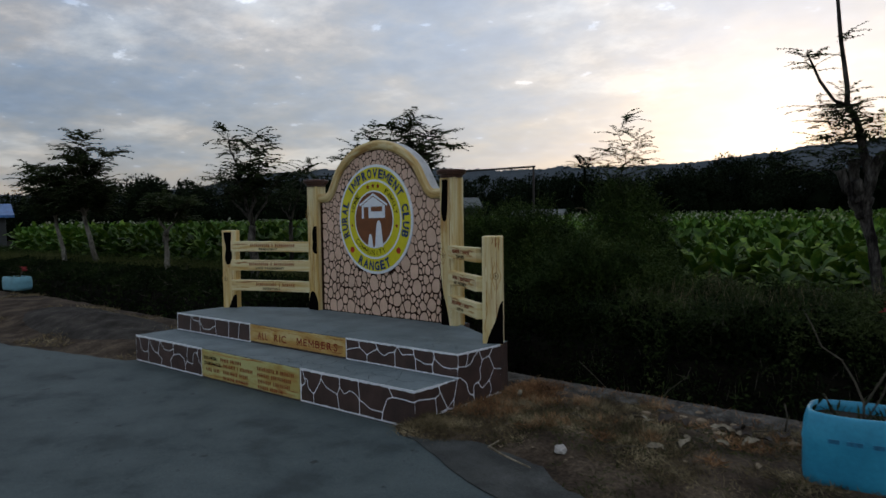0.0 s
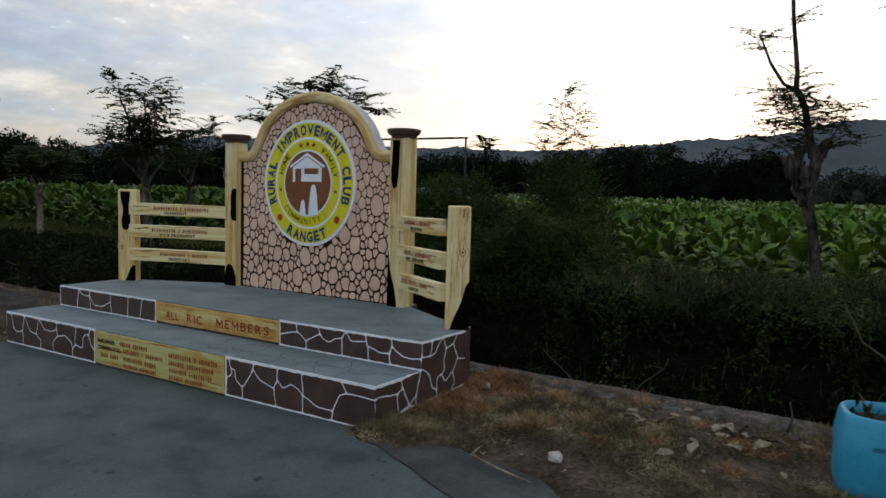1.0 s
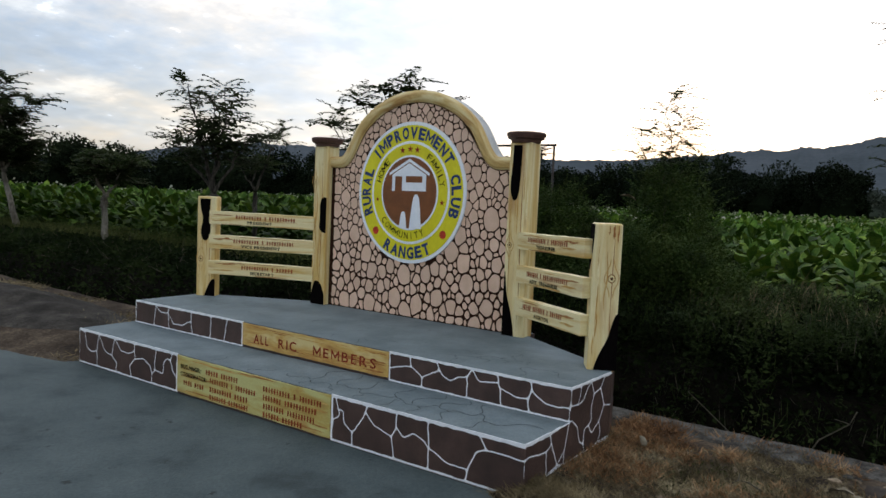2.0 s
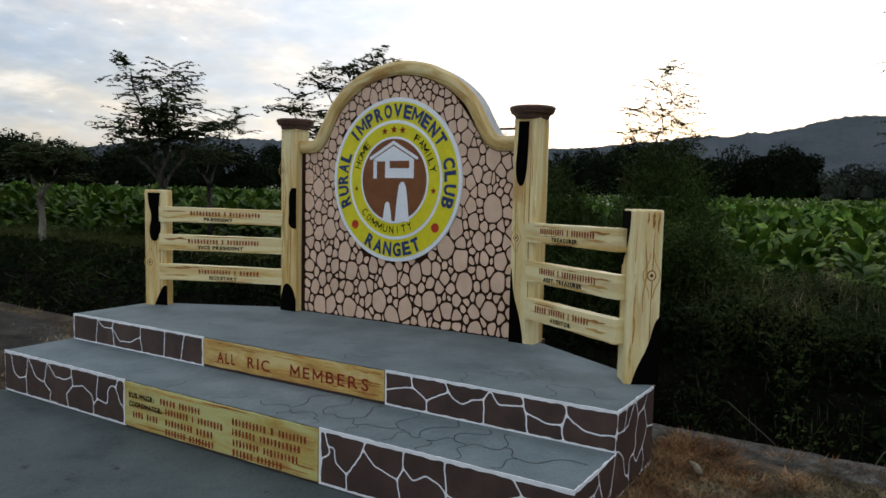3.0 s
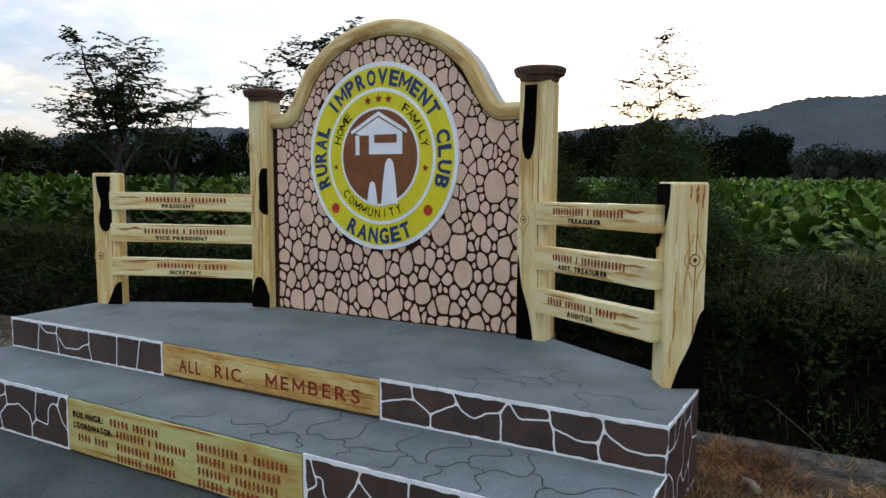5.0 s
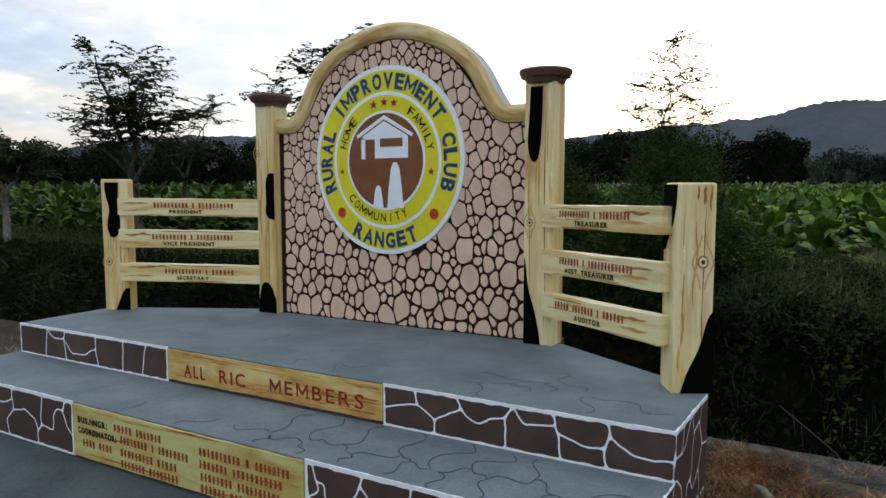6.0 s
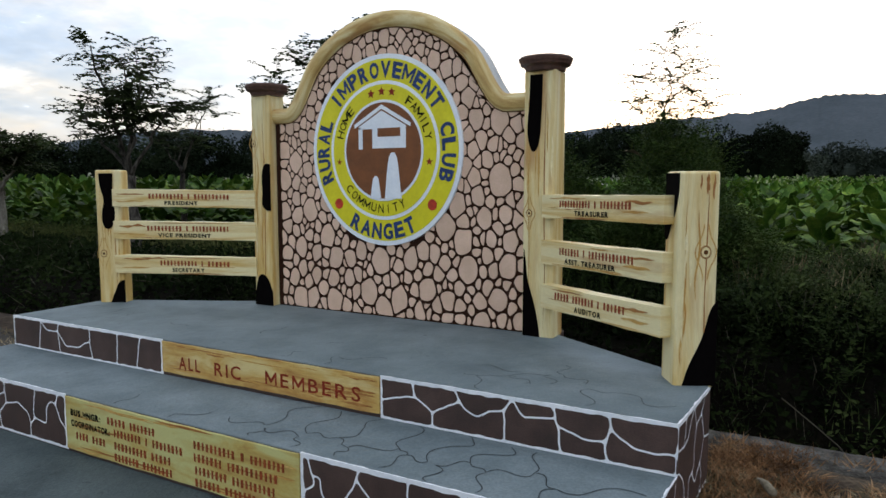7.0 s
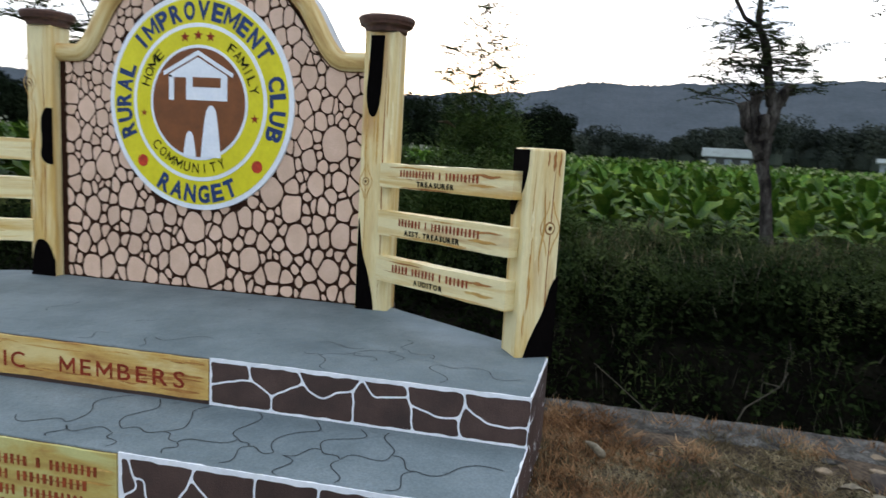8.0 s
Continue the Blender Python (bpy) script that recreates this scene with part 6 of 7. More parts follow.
def lumpy(points, radii, sides, amount, seed):
    """A limb with swellings and knots."""
    v, f = tube(points, radii, sides)
    mids = [Vector(p) for p in points]
    out = []
    for p in v:
        p = Vector(p)
        c = min(mids, key=lambda q: (q - p).length)
        out.append(p + (p - c) * (amount * noise.noise(p * 9 + Vector((seed, 0, 0))) + 0.5 * amount * noise.noise(p * 24 + Vector((0, seed, 0)))))
    return out, f


def along(points, per):
    """Points spaced along a bent line."""
    pts = [Vector(p) for p in points]
    return [a.lerp(b, k / per) for a, b in zip(pts, pts[1:]) for k in range(per)] + [pts[-1]]


def swell(radii, per):
    return [a + (b - a) * k / per for a, b in zip(radii, radii[1:]) for k in range(per)] + [radii[-1]]


def pollard(label):
    """A pollarded trunk: a fist of cut stubs, a leader above it with flat layers of feathery leaves, then two bare shoots."""
    rng = random.Random(8)
    ob = thing("tree", (3.86, 3.95, 0.0), label, "tree", ROW)
    bits = [lumpy(along([(3.87, 3.95, -0.25), (3.85, 3.95, 0.5), (3.78, 3.95, 1.05), (3.70, 3.95, 1.36)], 6), swell([0.082, 0.062, 0.056, 0.068], 6), 14, 0.22, 1),
            lumpy(along([(3.71, 3.95, 1.28), (3.66, 3.94, 1.48), (3.63, 3.94, 1.66)], 6), swell([0.068, 0.118, 0.075], 6), 16, 0.50, 2)]
    stubs = [([(3.66, 3.94, 1.50), (3.53, 3.92, 1.62), (3.50, 3.92, 1.74), (3.47, 3.92, 1.82)], (0.07, 0.058, 0.046, 0.055, 0.02)),
             ([(3.64, 3.94, 1.55), (3.60, 3.97, 1.75), (3.61, 3.97, 1.93)], (0.075, 0.055, 0.062, 0.03)),
             ([(3.70, 3.94, 1.45), (3.77, 3.93, 1.72), (3.79, 3.93, 1.86), (3.89, 3.92, 1.99)], (0.07, 0.065, 0.062, 0.052, 0.03)),
             ([(3.66, 3.90, 1.50), (3.66, 3.82, 1.62), (3.64, 3.80, 1.70)], (0.06, 0.056, 0.055, 0.02))]
    for k, (pts, rad) in enumerate(stubs):
        line = along(pts, 5)
        line.append(line[-1] + (line[-1] - line[-2]) * 0.5)
        bits.append(lumpy(line, swell(rad[:len(pts)], 5) + [rad[-1]], 11, 0.38, 5 + k))
    part("trunk", mesh_of("trunk", *merge(bits), "dark_bark", True), ob)
    leader = along([(3.74, 3.93, 1.80), (3.68, 3.93, 2.09), (3.63, 3.93, 2.36), (3.53, 3.92, 2.55)], 5)
    left_shoot = along([(3.53, 3.92, 2.54), (3.40, 3.91, 2.62), (3.26, 3.90, 2.85), (3.13, 3.90, 3.18)], 4)
    right_shoot = along([(3.53, 3.92, 2.54), (3.53, 3.92, 2.75), (3.46, 3.91, 3.30), (3.41, 3.90, 3.95), (3.42, 3.90, 4.6)], 4)
    for line, rad in ((leader, (0.056, 0.044, 0.036, 0.032)), (left_shoot, (0.026, 0.021, 0.018, 0.010)), (right_shoot, (0.034, 0.027, 0.024, 0.018, 0.010))):
        part("branch", mesh_of("branch", *lumpy(line, swell(rad, 5 if line is leader else 4), 8, 0.16, len(line)), "dark_bark", True), ob)
    tips, wood = [], []
    # flat layers of leaves on thin side twigs
    for k in range(40):
        p = leader[5 + int(10.9 * rng.random())] if k < 32 else Vector((rng.uniform(3.48, 3.90), 3.93, rng.uniform(1.85, 2.0)))
        a = rng.uniform(0, 6.283)
        w = Vector((math.cos(a) * 1.15, 0.7 * math.sin(a), rng.uniform(0.0, 0.45)))
        t = p + w * rng.uniform(0.10, 0.32)
        wood.append(tube([p, p.lerp(t, 0.5) + Vector((0, 0, 0.025)), t], (0.008, 0.006, 0.003), 4))
        tips.append((t, w * 1.5))
    for p in left_shoot[-3:] + right_shoot[8:16:3]:
        tips.append((p, Vector((rng.uniform(-0.3, 0.3), 0, 0.8))))
    # thin twigs hanging at the side
    for end in ((3.22, 3.9, 2.02), (3.10, 3.9, 1.86), (3.30, 3.9, 2.22), (4.02, 3.95, 2.30)):
        q = Vector((3.60 if end[0] < 3.6 else 3.86, 3.93, 1.80))
        line = bent(q, end, rng, 0.03, 4)
        wood.append(tube(line, [0.009 - 0.0014 * m for m in range(5)], 5))
        tips += [(line[3], (0, 0, 0.4)), (line[-1], (0, 0, 0.3))]
    v, f, stalks = fronds(tips, rng, 6, 0.27, 9, 0.052, 0.18)
    tagged(part("twig_work", mesh_of("twig_work", *merge(wood + stalks), "dark_bark"), ob), kind="stuff")
    tagged(part("crown", quads_mesh("crown", v, f, "leaflet"), ob), "feathery dark green leaves", kind="stuff")
    return ob


pollard("pollarded tree with thick knobbly head and two bare upright shoots")
tree("roadside tree with upright shoots and feathery leaves", (5.75, 3.9, 0.0), (5.7, 3.9, 1.7), 0.09, [((5.4, 3.9, 3.7), 0.035), ((4.95, 3.85, 2.9), 0.03), ((4.85, 3.8, 3.5), 0.02), ((4.70, 3.8, 3.55), 0.015), ((4.75, 3.85, 3.2), 0.015), ((6.0, 4.0, 3.2), 0.03), ((4.80, 3.9, 2.32), 0.02)], 9, 6, 0.36, 9, 0.075, "bark", 0.09, 6, ROW)


# ---- feathery herbs on the bank and over the thicket ----
def sprigs(name, label, n, xr, yr, height, mat, length, size, seed, low=0.75):
    rng = random.Random(seed)
    tips = []
    while len(tips) < n:
        x, y = rng.uniform(*xr), rng.uniform(*yr)
        h = height(x, y)
        if h > 0.12 and noise.noise(Vector((x * 1.9, y * 1.9, seed))) > -0.2:
            tips.append(((x, y, land(x, y) + h * rng.uniform(low, 1.0)), (rng.uniform(-0.4, 0.4), rng.uniform(-0.4, 0.4), 2.2)))
    v, f, stalks = fronds(tips, rng, 3, length, 10, size, 0.4, 0.7)
    tagged(new(name, quads_mesh(name, v, f, mat)), label, "weeds", kind="stuff")


sprigs("feathery_herbs", "feathery green herbs over the bank", 1400, (1.6, 7.0), (1.15, 3.6), bank_height, "herb", 0.24, 0.030, 4)
sprigs("feathery_herbs", "feathery green sprays over the thicket", 1500, (-2.5, 2.5), (2.2, 4.8), bush_height, "bush", 0.32, 0.040, 6, 0.55)
sprigs("feathery_herbs", "feathery herbs before the field", 400, (1.6, 9.0), (3.2, 4.2), lambda x, y: 0.30 + 0.22 * noise.noise(Vector((x * 1.5, y * 1.5, 11))), "herb", 0.26, 0.034, 8)


# ---- far woods ----
def crowd(name, label, trees, mat, leaf, seed):
    """Many far trees in one: each a heap of leafy clumps over a dark core."""
    rng = random.Random(seed)
    c, n_, sz = [], [], []
    core = []
    for x, y, h, w in trees:
        z0 = land(x, y)
        k = 9 + int(h)
        for i in range(k):
            a, s = rng.uniform(0, 6.283), rng.uniform(0.1, 1.0)
            z = h * rng.uniform(0.28, 0.95)
            r = w * 0.5 * s * math.sqrt(max(0.05, 1 - ((z / h - 0.5) / 0.55) ** 2))
            p = Vector((x + r * math.cos(a), y + r * math.sin(a), z0 + z))
            q = w * rng.uniform(0.16, 0.30)
            for _ in range(260):
                o = Vector((rng.gauss(0, 1), rng.gauss(0, 1), rng.gauss(0, 0.8))).normalized()
                c.append(p + o * q * rng.uniform(0.55, 1.0))
                n_.append(o)
                sz.append(leaf * rng.uniform(0.6, 1.4))
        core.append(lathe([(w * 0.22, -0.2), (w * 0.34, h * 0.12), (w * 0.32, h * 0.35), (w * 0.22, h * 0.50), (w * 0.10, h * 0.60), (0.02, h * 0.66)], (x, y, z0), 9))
    n = len(c)
    rn = np.random.RandomState(seed)
    d = np.array(n_) * 0.5 + rn.normal(size=(n, 3)) * 0.8
    L = np.array(sz)
    v, f = leaf_quads(np.array(c), d, rn.normal(size=(n, 3)), L, L * 0.7)
    ob = tagged(new(name, quads_mesh(name, v, f, mat)), label, "trees", kind="stuff")
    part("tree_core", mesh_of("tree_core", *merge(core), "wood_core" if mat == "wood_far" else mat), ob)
    return ob


def bearing(az, dist, from_x=3.0, from_y=-4.0):
    return from_x + dist * math.sin(radians(az)), from_y + dist * math.cos(radians(az))


rng = random.Random(9)
line_a, line_b = [], []
az = -84.0
while az < -6.5:
    e = 3.1 + 0.45 * noise.noise(Vector((az * 0.35, 1, 0))) + 0.35 * noise.noise(Vector((az * 1.1, 3, 0))) - 1.6 * max(0, min(1, (-66 - az) / 7)) + 1.25 * math.exp(-((az + 13) / 4.5) ** 2)
    d = rng.uniform(60, 72)
    x, y = bearing(az, d)
    line_a.append((x, y, max(2.5, 1.3 + d * math.tan(radians(e)) + rng.uniform(-0.7, 0.3) - land(x, y)), rng.uniform(3.2, 5.5)))
    az += rng.uniform(0.8, 1.6)
az = -8.0
while az < 34:
    e = 2.1 + 0.7 * noise.noise(Vector((az * 0.3, 5, 0))) + 0.7 * noise.noise(Vector((az * 1.3, 8, 0))) + 1.0 * max(0, min(1, (az - 6) / 5))
    d = rng.uniform(120, 150)
    x, y = bearing(az, d)
    line_b.append((x, y, max(2.5, 1.2 + d * math.tan(radians(e)) + rng.uniform(-1.0, 0.4) - land(x, y)), rng.uniform(5, 9)))
    az += rng.uniform(0.9, 1.7)
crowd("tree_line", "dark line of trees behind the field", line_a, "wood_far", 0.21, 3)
crowd("tree_line", "haze-tinted line of trees at the foot of the hills", line_b, "wood_pale", 0.40, 5)
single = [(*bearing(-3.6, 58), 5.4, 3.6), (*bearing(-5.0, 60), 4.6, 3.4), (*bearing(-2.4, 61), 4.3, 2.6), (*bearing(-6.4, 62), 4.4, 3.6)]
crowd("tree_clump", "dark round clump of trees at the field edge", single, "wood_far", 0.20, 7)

# ---- far buildings ----
def gable_house(name, label, az, dist, w, d, eave, ridge_h, roof_mat, wall_mat, turn=0.0, windows=2, panes="dark"):
    x, y = bearing(az, dist, 2.5, -3.8)
    z = land(x, y)
    ob = thing(name, (x, y, z), label, "house")
    face = pose(x, y, z, 0, 0, -az + turn)
    part("wall", from_bm("wall", box((w, d, eave), face @ pose(0, 0, eave / 2), 0.02, 1), wall_mat), ob)
    o = 0.35
    v = [face @ Vector(p) for p in ((-w / 2 - o, -d / 2 - o, eave - 0.12), (w / 2 + o, -d / 2 - o, eave - 0.12), (w / 2 + o, d / 2 + o, eave - 0.12), (-w / 2 - o, d / 2 + o, eave - 0.12),
                                   (-w / 2 - o, 0, ridge_h), (w / 2 + o, 0, ridge_h), (-w / 2 - o, -d / 2 - o, eave), (w / 2 + o, -d / 2 - o, eave), (w / 2 + o, d / 2 + o, eave), (-w / 2 - o, d / 2 + o, eave), (-w / 2 - o, 0, ridge_h + 0.12), (w / 2 + o, 0, ridge_h + 0.12))]
    f = [(6, 7, 11, 10), (8, 9, 10, 11), (0, 4, 5, 1), (2, 5, 4, 3), (0, 1, 7, 6), (2, 3, 9, 8), (0, 6, 10, 4), (4, 10, 9, 3), (1, 5, 11, 7), (5, 2, 8, 11)]
    part("roof", mesh_of("roof", v, f, roof_mat), ob)
    for i in range(windows):
        u = (i + 0.5) / windows * w - w / 2
        part("window", from_bm("window", box((0.9, 0.1, 0.8), face @ pose(u, -d / 2, eave * 0.55), 0.02, 1), panes), ob)
    return ob


gable_house("farmhouse", "small pale farmhouse with green-grey sheet roof beyond the field", 10.9, 98, 5.9, 4.5, 1.6, 2.6, "roof_grey", "wall_dim", 0, 3, "wall_pale")
gable_house("shed", "small pale shed beyond the field", 21.4, 80, 1.8, 2, 1.9, 2.2, "roof_grey", "wall_pale", 0, 1)
gable_house("farmhouse", "dim house with grey sheet roof among trees", -36.6, 54, 2.6, 3, 1.9, 2.6, "roof_dim", "wall_dim", 12, 2)
gable_house("farmhouse", "low shed with grey sheet roof behind weeds", -29.5, 52, 3.4, 3, 1.2, 1.5, "roof_dim", "wall_dim", -8, 2)
gable_house("farmhouse", "long shed with bright blue walls behind trees", -75.8, 40, 4.5, 3, 1.6, 2.1, "roof_blue", "wall_dim", 0, 0)

# ---- the palm over the thicket ----
px, py = bearing(-26.2, 57)
palm = thing("palm_tree", (px, py, 0), "distant coconut palm among the trees", "tree")
part("trunk", mesh_of("trunk", *tube([(px, py, -0.2), (px + 0.1, py, 2.6), (px, py, 5.4)], (0.16, 0.13, 0.10), 7), "wood_core"), palm)
rng = random.Random(3)
pc, pd, pu, pL, pW = [], [], [], [], []
for i in range(22):
    a, rise = rng.uniform(0, 6.283), rng.uniform(0.2, 2.2)
    h = Vector((math.cos(a), math.sin(a), rise)).normalized()
    for k in range(14):
        s = k / 13
        q = Vector((px, py, 5.4)) + h * 1.9 * s + Vector((0, 0, -0.75 * s * s))
        for sd in (-1, 1):
            pc.append(q)
            pd.append(h.cross(Vector((0, 0, 1))).normalized() * sd + h * 0.6 + Vector((0, 0, -0.5)))
            pu.append(Vector((0, 0, 1)))
            pL.append(0.55 * (1 - 0.5 * s))
            pW.append(0.13)
v, f = leaf_quads(np.array(pc), np.array(pd), np.array(pu), np.array(pL), np.array(pW))
part("crown", quads_mesh("crown", v, f, "wood_far"), palm, "drooping dark fronds")

# ---- the pipe frame ----
frame_ob = thing("pipe_frame", (-0.80, 4.3, 0.0), "thin rusty pipe frame standing in the weeds", "frame")
for name, a, b in (("upright", (-0.80, 4.3, -0.2), (-0.80, 4.3, 2.14)), ("upright", (-2.7, 4.3, -0.2), (-2.7, 4.3, 2.14)), ("crossbar", (-2.73, 4.3, 2.13), (-0.77, 4.3, 2.13))):
    part(name, mesh_of(name, *tube([a, b], (0.016, 0.016), 8), "pipe"), frame_ob)


# ---- planters ----
def planter(place, turn, wide, deep, high, mat, label, stalks, flowers, seed):
    rng = random.Random(seed)
    ob = thing("planter", place, label, "planter", "planters cut from plastic cans")
    m = pose(*place, 0, 0, turn)
    n, rings = 32, []
    prof = [(0.90, 0.0), (0.97, 0.02), (1.0, 0.07), (1.0, high * 0.55), (1.015, high * 0.62), (0.995, high * 0.72), (0.97, high * 0.88), (0.93, high * 0.97), (0.90, high), (0.86, high), (0.85, high * 0.9), (0.84, high * 0.8)]
    verts, faces = [], []
    for s, z in prof:
        for i in range(n):
            t = 2 * math.pi * i / n
            c, q = math.cos(t), math.sin(t)
            r = 1 / (abs(c) ** 5 + abs(q) ** 5) ** 0.2
            verts.append(m @ Vector((wide / 2 * s * r * c, deep / 2 * s * r * q, z + 0.004 * math.sin(3 * t + z * 9))))
    for j in range(len(prof) - 1):
        for i in range(n):
            faces.append((j * n + i, j * n + (i + 1) % n, (j + 1) * n + (i + 1) % n, (j + 1) * n + i))
    faces.append(tuple(range(n))[::-1])
    can = part("container", mesh_of("container", verts, faces, mat, True), ob)
    if high > 0.3:
        # worn writing that cannot be read
        for u, wd in ((-0.10, 0.05), (-0.01, 0.07), (0.09, 0.05)):
            part("mark_bar", from_bm("mark_bar", box((wd, 0.004, 0.022), m @ pose(u, -deep / 2 * 1.006, high * 0.66), 0.001, 1), "pot_dark"), can)
    k = [m @ Vector((wide / 2 * 0.845 * math.cos(2 * math.pi * i / 24) * 1.08, deep / 2 * 0.845 * math.sin(2 * math.pi * i / 24) * 1.08, high * 0.86 + 0.006 * math.sin(i * 2.3))) for i in range(24)]
    part("soil", mesh_of("soil", k, [tuple(range(24))], "soil"), ob)
    tips = []
    for pts, r in stalks:
        pp = [m @ Vector(p) for p in pts]
        part("stalk", mesh_of("stalk", *tube(pp, [r * (1 - 0.55 * i / (len(pp) - 1)) for i in range(len(pp))], 7), "twig", True), ob)
        tips.append(pp[-1])
    c, d = [], []
    for _ in range(46):
        a = rng.uniform(0, 6.28)
        c.append(m @ Vector((wide * 0.36 * rng.uniform(-1, 1), deep * 0.36 * rng.uniform(-1, 1), high * 0.86)))
        d.append((math.cos(a) * 0.6, math.sin(a) * 0.6, rng.uniform(0.3, 1.2)))
    v, f = leaf_quads(np.array(c), np.array(d), np.array([(0.1, 0.2, 1)] * 46), np.full(46, 0.07), np.full(46, 0.016))
    tagged(part("grass_tuft", quads_mesh("grass_tuft", v, f, "turf"), ob), kind="stuff")
    lc, ld = [], []
    for t in tips:
        for _ in range(16):
            o = Vector((rng.gauss(0, 1), rng.gauss(0, 1), rng.gauss(0, 0.7)))
            lc.append(t + o * 0.035)
            ld.append(o)
    lc, ld = np.array(lc), np.array(ld)
    v, f = leaf_quads(lc, ld, np.array([(0.2, 0.1, 1)] * len(lc)), np.full(len(lc), 0.06), np.full(len(lc), 0.022))
    tagged(part("leaf_tuft", quads_mesh("leaf_tuft", v, f, "weed"), ob), kind="stuff")
    for p in flowers:
        q = m @ Vector(p)
        fc, fd = [], []
        for i in range(18):
            o = Vector((rng.gauss(0, 1), rng.gauss(0, 1), rng.gauss(0, 0.8))).normalized()
            fc.append(q + o * rng.uniform(0, 0.03))
            fd.append(o)
        v, f = leaf_quads(np.array(fc), np.array(fd), np.array([(0.2, 0.1, 1)] * 18), np.full(18, 0.035), np.full(18, 0.028))
        part("flower_head", quads_mesh("flower_head", v, f, "petal"), ob, "cluster of red petals")
    return ob


planter((4.33, -0.92, -0.03), 6, 0.50, 0.36, 0.38, "pot", "bright blue plastic can cut as planter with bare-stemmed plant",
        [(((0.02, 0, 0.30), (0.02, 0, 0.42), (-0.02, 0.01, 0.52), (-0.08, 0, 0.63), (-0.17, 0, 0.69), (-0.22, 0.02, 0.80), (-0.25, 0.02, 0.86)), 0.0065),
         (((0.02, 0, 0.40), (0.07, 0, 0.50), (0.12, 0, 0.60), (0.20, 0.02, 0.72), (0.22, 0.0, 0.84)), 0.006),
         (((0.03, 0.03, 0.32), (0.10, 0.04, 0.46), (0.16, 0.06, 0.66), (0.14, 0.06, 0.84)), 0.005),
         (((-0.1, 0.02, 0.32), (-0.14, 0.02, 0.40), (-0.16, 0.03, 0.44)), 0.007)], [(0.13, 0.05, 0.89), (0.20, 0.03, 0.90), (0.23, 0.0, 0.86)], 5)
planter((-9.9, 0.05, 0.06), 10, 0.55, 0.36, 0.26, "pot_pale", "pale blue plastic can planter with red flowers",
        [(((0.1, 0, 0.2), (0.15, 0, 0.34), (0.2, 0, 0.42)), 0.012), (((0.0, 0, 0.2), (0.05, 0.05, 0.3), (0.16, 0.05, 0.38)), 0.010)], [(0.22, 0, 0.44), (0.15, 0.05, 0.40), (0.30, 0.0, 0.42)], 7)
planter((-12.6, 0.3, 0.04), -5, 0.5, 0.34, 0.26, "pot_pale", "pale blue plastic can planter with red flowers",
        [(((0.0, 0, 0.2), (0.05, 0, 0.34), (0.1, 0, 0.42)), 0.012)], [(0.12, 0, 0.44), (-0.1, 0.05, 0.42), (-0.3, 0.0, 0.46)], 9)


# ---- stones, sticks and dead leaves ----
def stone(place, size, seed, label, mat="rock"):
    rng = random.Random(seed)
    bm = bmesh.new()
    bmesh.ops.create_icosphere(bm, subdivisions=2, radius=1)
    for v in bm.verts:
        k = 1 + 0.28 * noise.noise(v.co * 1.4 + Vector((seed, 0, 0))) + 0.1 * noise.noise(v.co * 4 + Vector((0, seed, 0)))
        v.co = Vector((v.co.x * size[0] * k, v.co.y * size[1] * k, v.co.z * size[2] * k)) + Vector((place[0], place[1], place[2] + size[2] * 0.55))
    return tagged(new("stone", from_bm("stone", bm, mat, False)), label, "stone", "stones on the verge")


stone((2.86, -1.37, land(2.86, -1.37)), (0.042, 0.036, 0.030), 3, "pale rounded stone on the dry verge")
rng = random.Random(17)
for i in range(26):
    x, y = rng.uniform(2.2, 5.2), rng.uniform(-1.3, -0.25)
    if i < 12:
        x, y = rng.uniform(3.0, 4.0), rng.uniform(-0.66, -0.34)
    s = rng.uniform(0.010, 0.032)
    stone((x, y, land(x, y)), (s * rng.uniform(1.0, 1.7), s, s * 0.6), 20 + i, "small stone or clod lying on the verge", rng.choice(("kerb", "dead_leaf", "dead_leaf")))


def dead_leaf(x, y, size, turn, seed, z=None, mat="dead_leaf"):
    rng = random.Random(seed)
    v, f = leaf_mesh(size, size * 0.5, 0.3, 0.5, 5)
    z = land(x, y) if z is None else z
    m = pose(x, y, z + 0.012, rng.uniform(-15, 15), 22, turn)
    ob = new("dead_leaf", mesh_of("dead_leaf", [m @ Vector(p) for p in v], f, mat, True))
    return tagged(ob, "curled dark brown dead leaf on the dry grass" if mat == "clod" else "curled pale dead leaf lying on the dry grass", "leaf", "dead leaves on the verge")


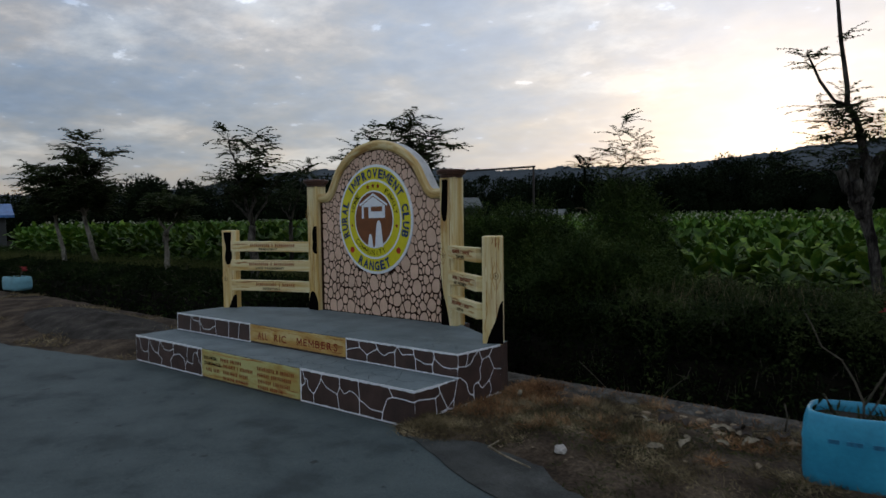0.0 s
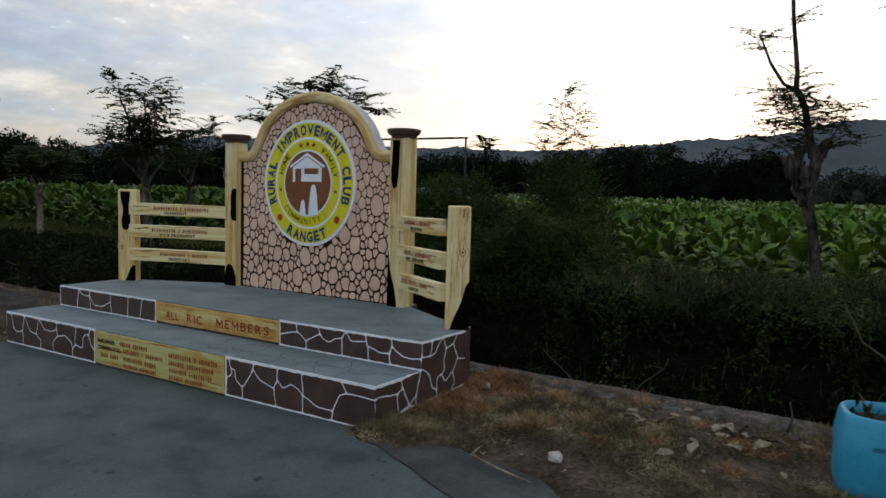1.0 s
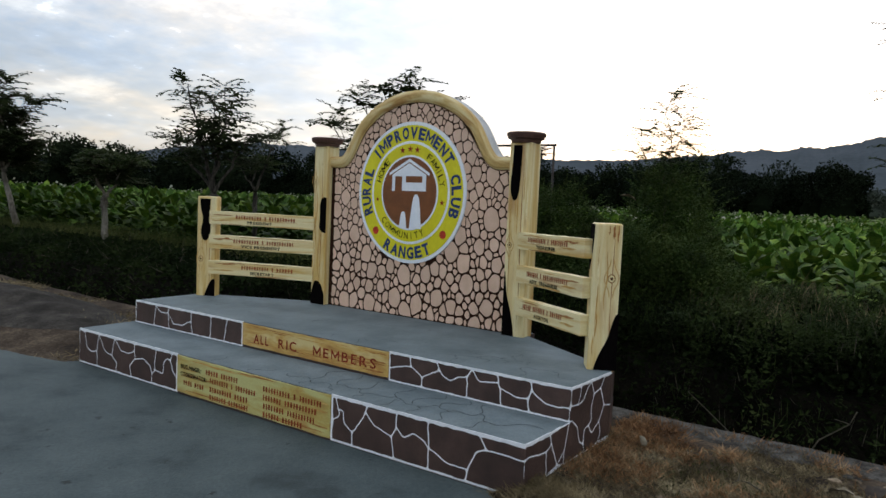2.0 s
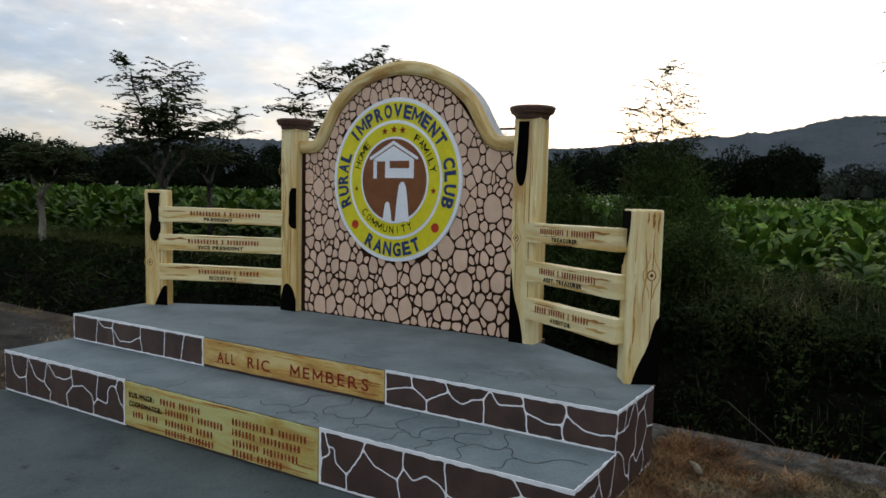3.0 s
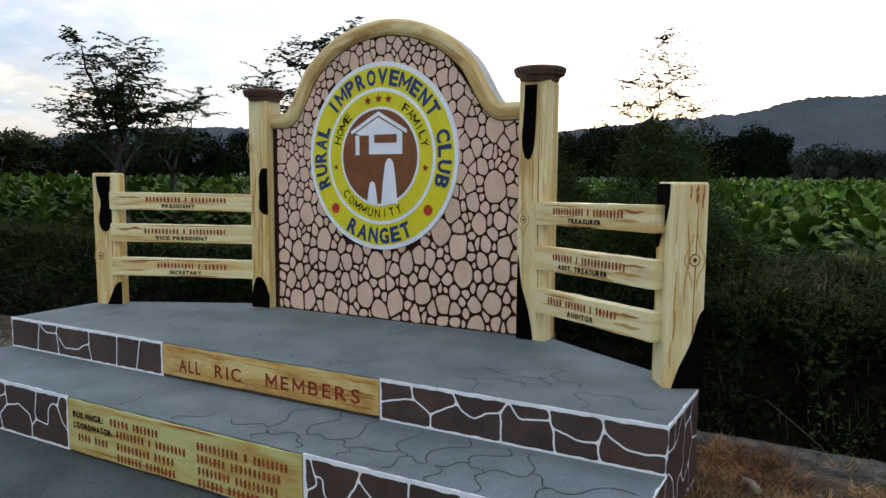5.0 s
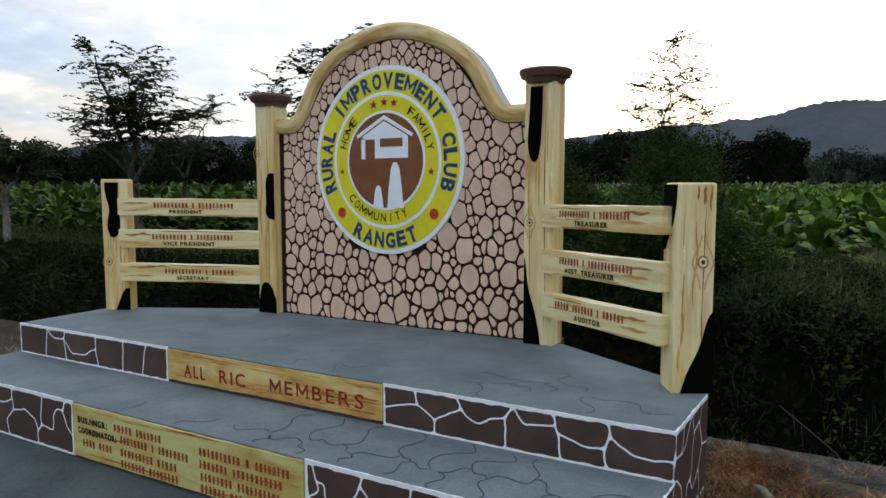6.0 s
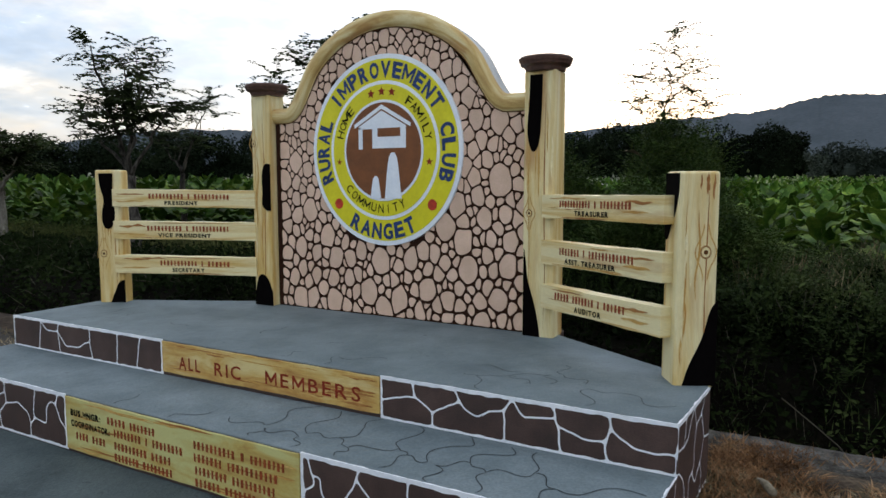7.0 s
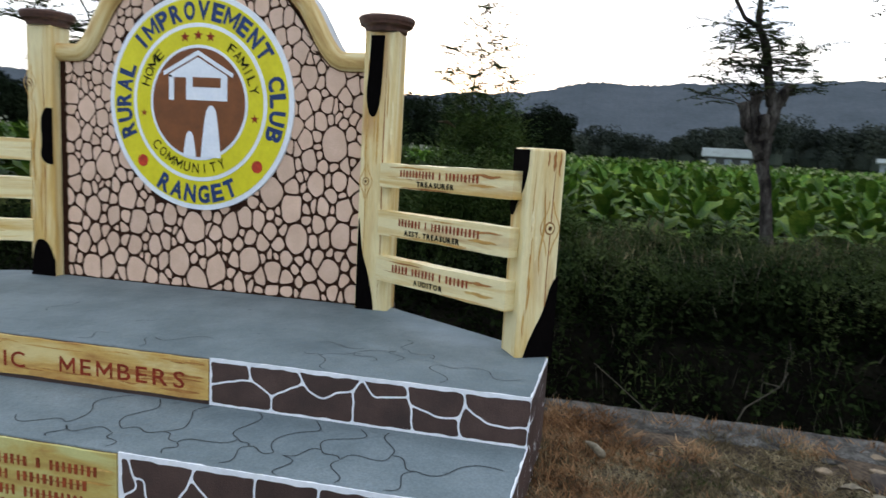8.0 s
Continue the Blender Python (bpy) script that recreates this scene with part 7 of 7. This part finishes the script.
husk = new("husk", mesh_of("husk", *tube([(2.085, -0.59, 0.040), (2.10, -0.62, 0.046), (2.12, -0.66, 0.050), (2.145, -0.71, 0.046), (2.15, -0.72, 0.042)], (0.004, 0.010, 0.016, 0.017, 0.008), 9), "pale_dead", True))
tagged(husk, "pale dry curled husk lying in the dry grass", "husk")
for i, (x, y, size, pale) in enumerate(((3.11, -0.68, 0.12, 1), (3.16, -0.70, 0.07, 1), (3.22, -0.49, 0.17, 0), (3.30, -0.52, 0.10, 0), (3.51, -0.54, 0.13, 1), (3.49, -0.60, 0.11, 1), (3.62, -0.56, 0.15, 0), (3.68, -0.66, 0.12, 1), (3.74, -0.62, 0.10, 0),
                                        (3.80, -0.68, 0.12, 1), (3.46, -0.92, 0.11, 1), (3.42, -0.86, 0.07, 1), (3.60, -0.84, 0.08, 1), (3.32, -1.19, 0.13, 1), (3.90, -0.56, 0.18, 0), (3.86, -0.66, 0.12, 0))):
    dead_leaf(x, y, size, 47 * i + 160, 140 + i, land(x, y) + 0.022, "pale_dead" if pale else "clod")
for i in range(34):
    dead_leaf(rng.uniform(1.95, 5.0), rng.uniform(-1.5, -0.34), rng.uniform(0.03, 0.07), rng.uniform(0, 360), 40 + i)


def stick(points, r, label, mat="twig"):
    ob = new("stick", mesh_of("stick", *tube(points, [r * (1 - 0.5 * i / (len(points) - 1)) for i in range(len(points))], 6), mat, True))
    return tagged(ob, label, "stick", "sticks on the verge")


stick([(2.490, -1.587, -0.035), (2.651, -1.660, -0.035), (2.874, -1.730, -0.035)], 0.0085, "thin crooked pale stick lying on the verge", "pale_dead")
stick([(2.490, -1.587, -0.035), (2.475, -1.456, -0.035)], 0.006, "short forked pale stick lying on the verge", "pale_dead")
stick([(3.86, -0.34, 0.0), (3.88, -0.37, 0.10), (3.86, -0.36, 0.18)], 0.007, "dry stump of a stem beside the kerb")
stick([(2.84, 0.22, -0.12), (2.89, 0.25, -0.02), (3.04, 0.25, 0.11), (3.07, 0.25, 0.19)], 0.0042, "dead stalk leaning out of the ditch")
stick([(3.04, 0.25, 0.11), (2.96, 0.25, 0.123)], 0.003, "dead stalk leaning out of the ditch")
stick([(2.42, 0.24, -0.12), (2.377, 0.25, -0.07), (2.25, 0.25, 0.03), (2.128, 0.25, 0.123)], 0.004, "dead stalk leaning out of the ditch")
for i in range(9):
    x, y = rng.uniform(2.3, 4.2), rng.uniform(-1.3, -0.3)
    a = rng.uniform(0, 6.28)
    stick([(x, y, 0.006), (x + 0.08 * math.cos(a), y + 0.08 * math.sin(a), 0.012), (x + 0.18 * math.cos(a + 0.3), y + 0.18 * math.sin(a + 0.3), 0.005)], 0.004, "short dry twig lying on the verge")
# a pale dry leaf caught in the thicket
dead_leaf(0.64, 2.95, 0.18, 20, 99, 1.43)
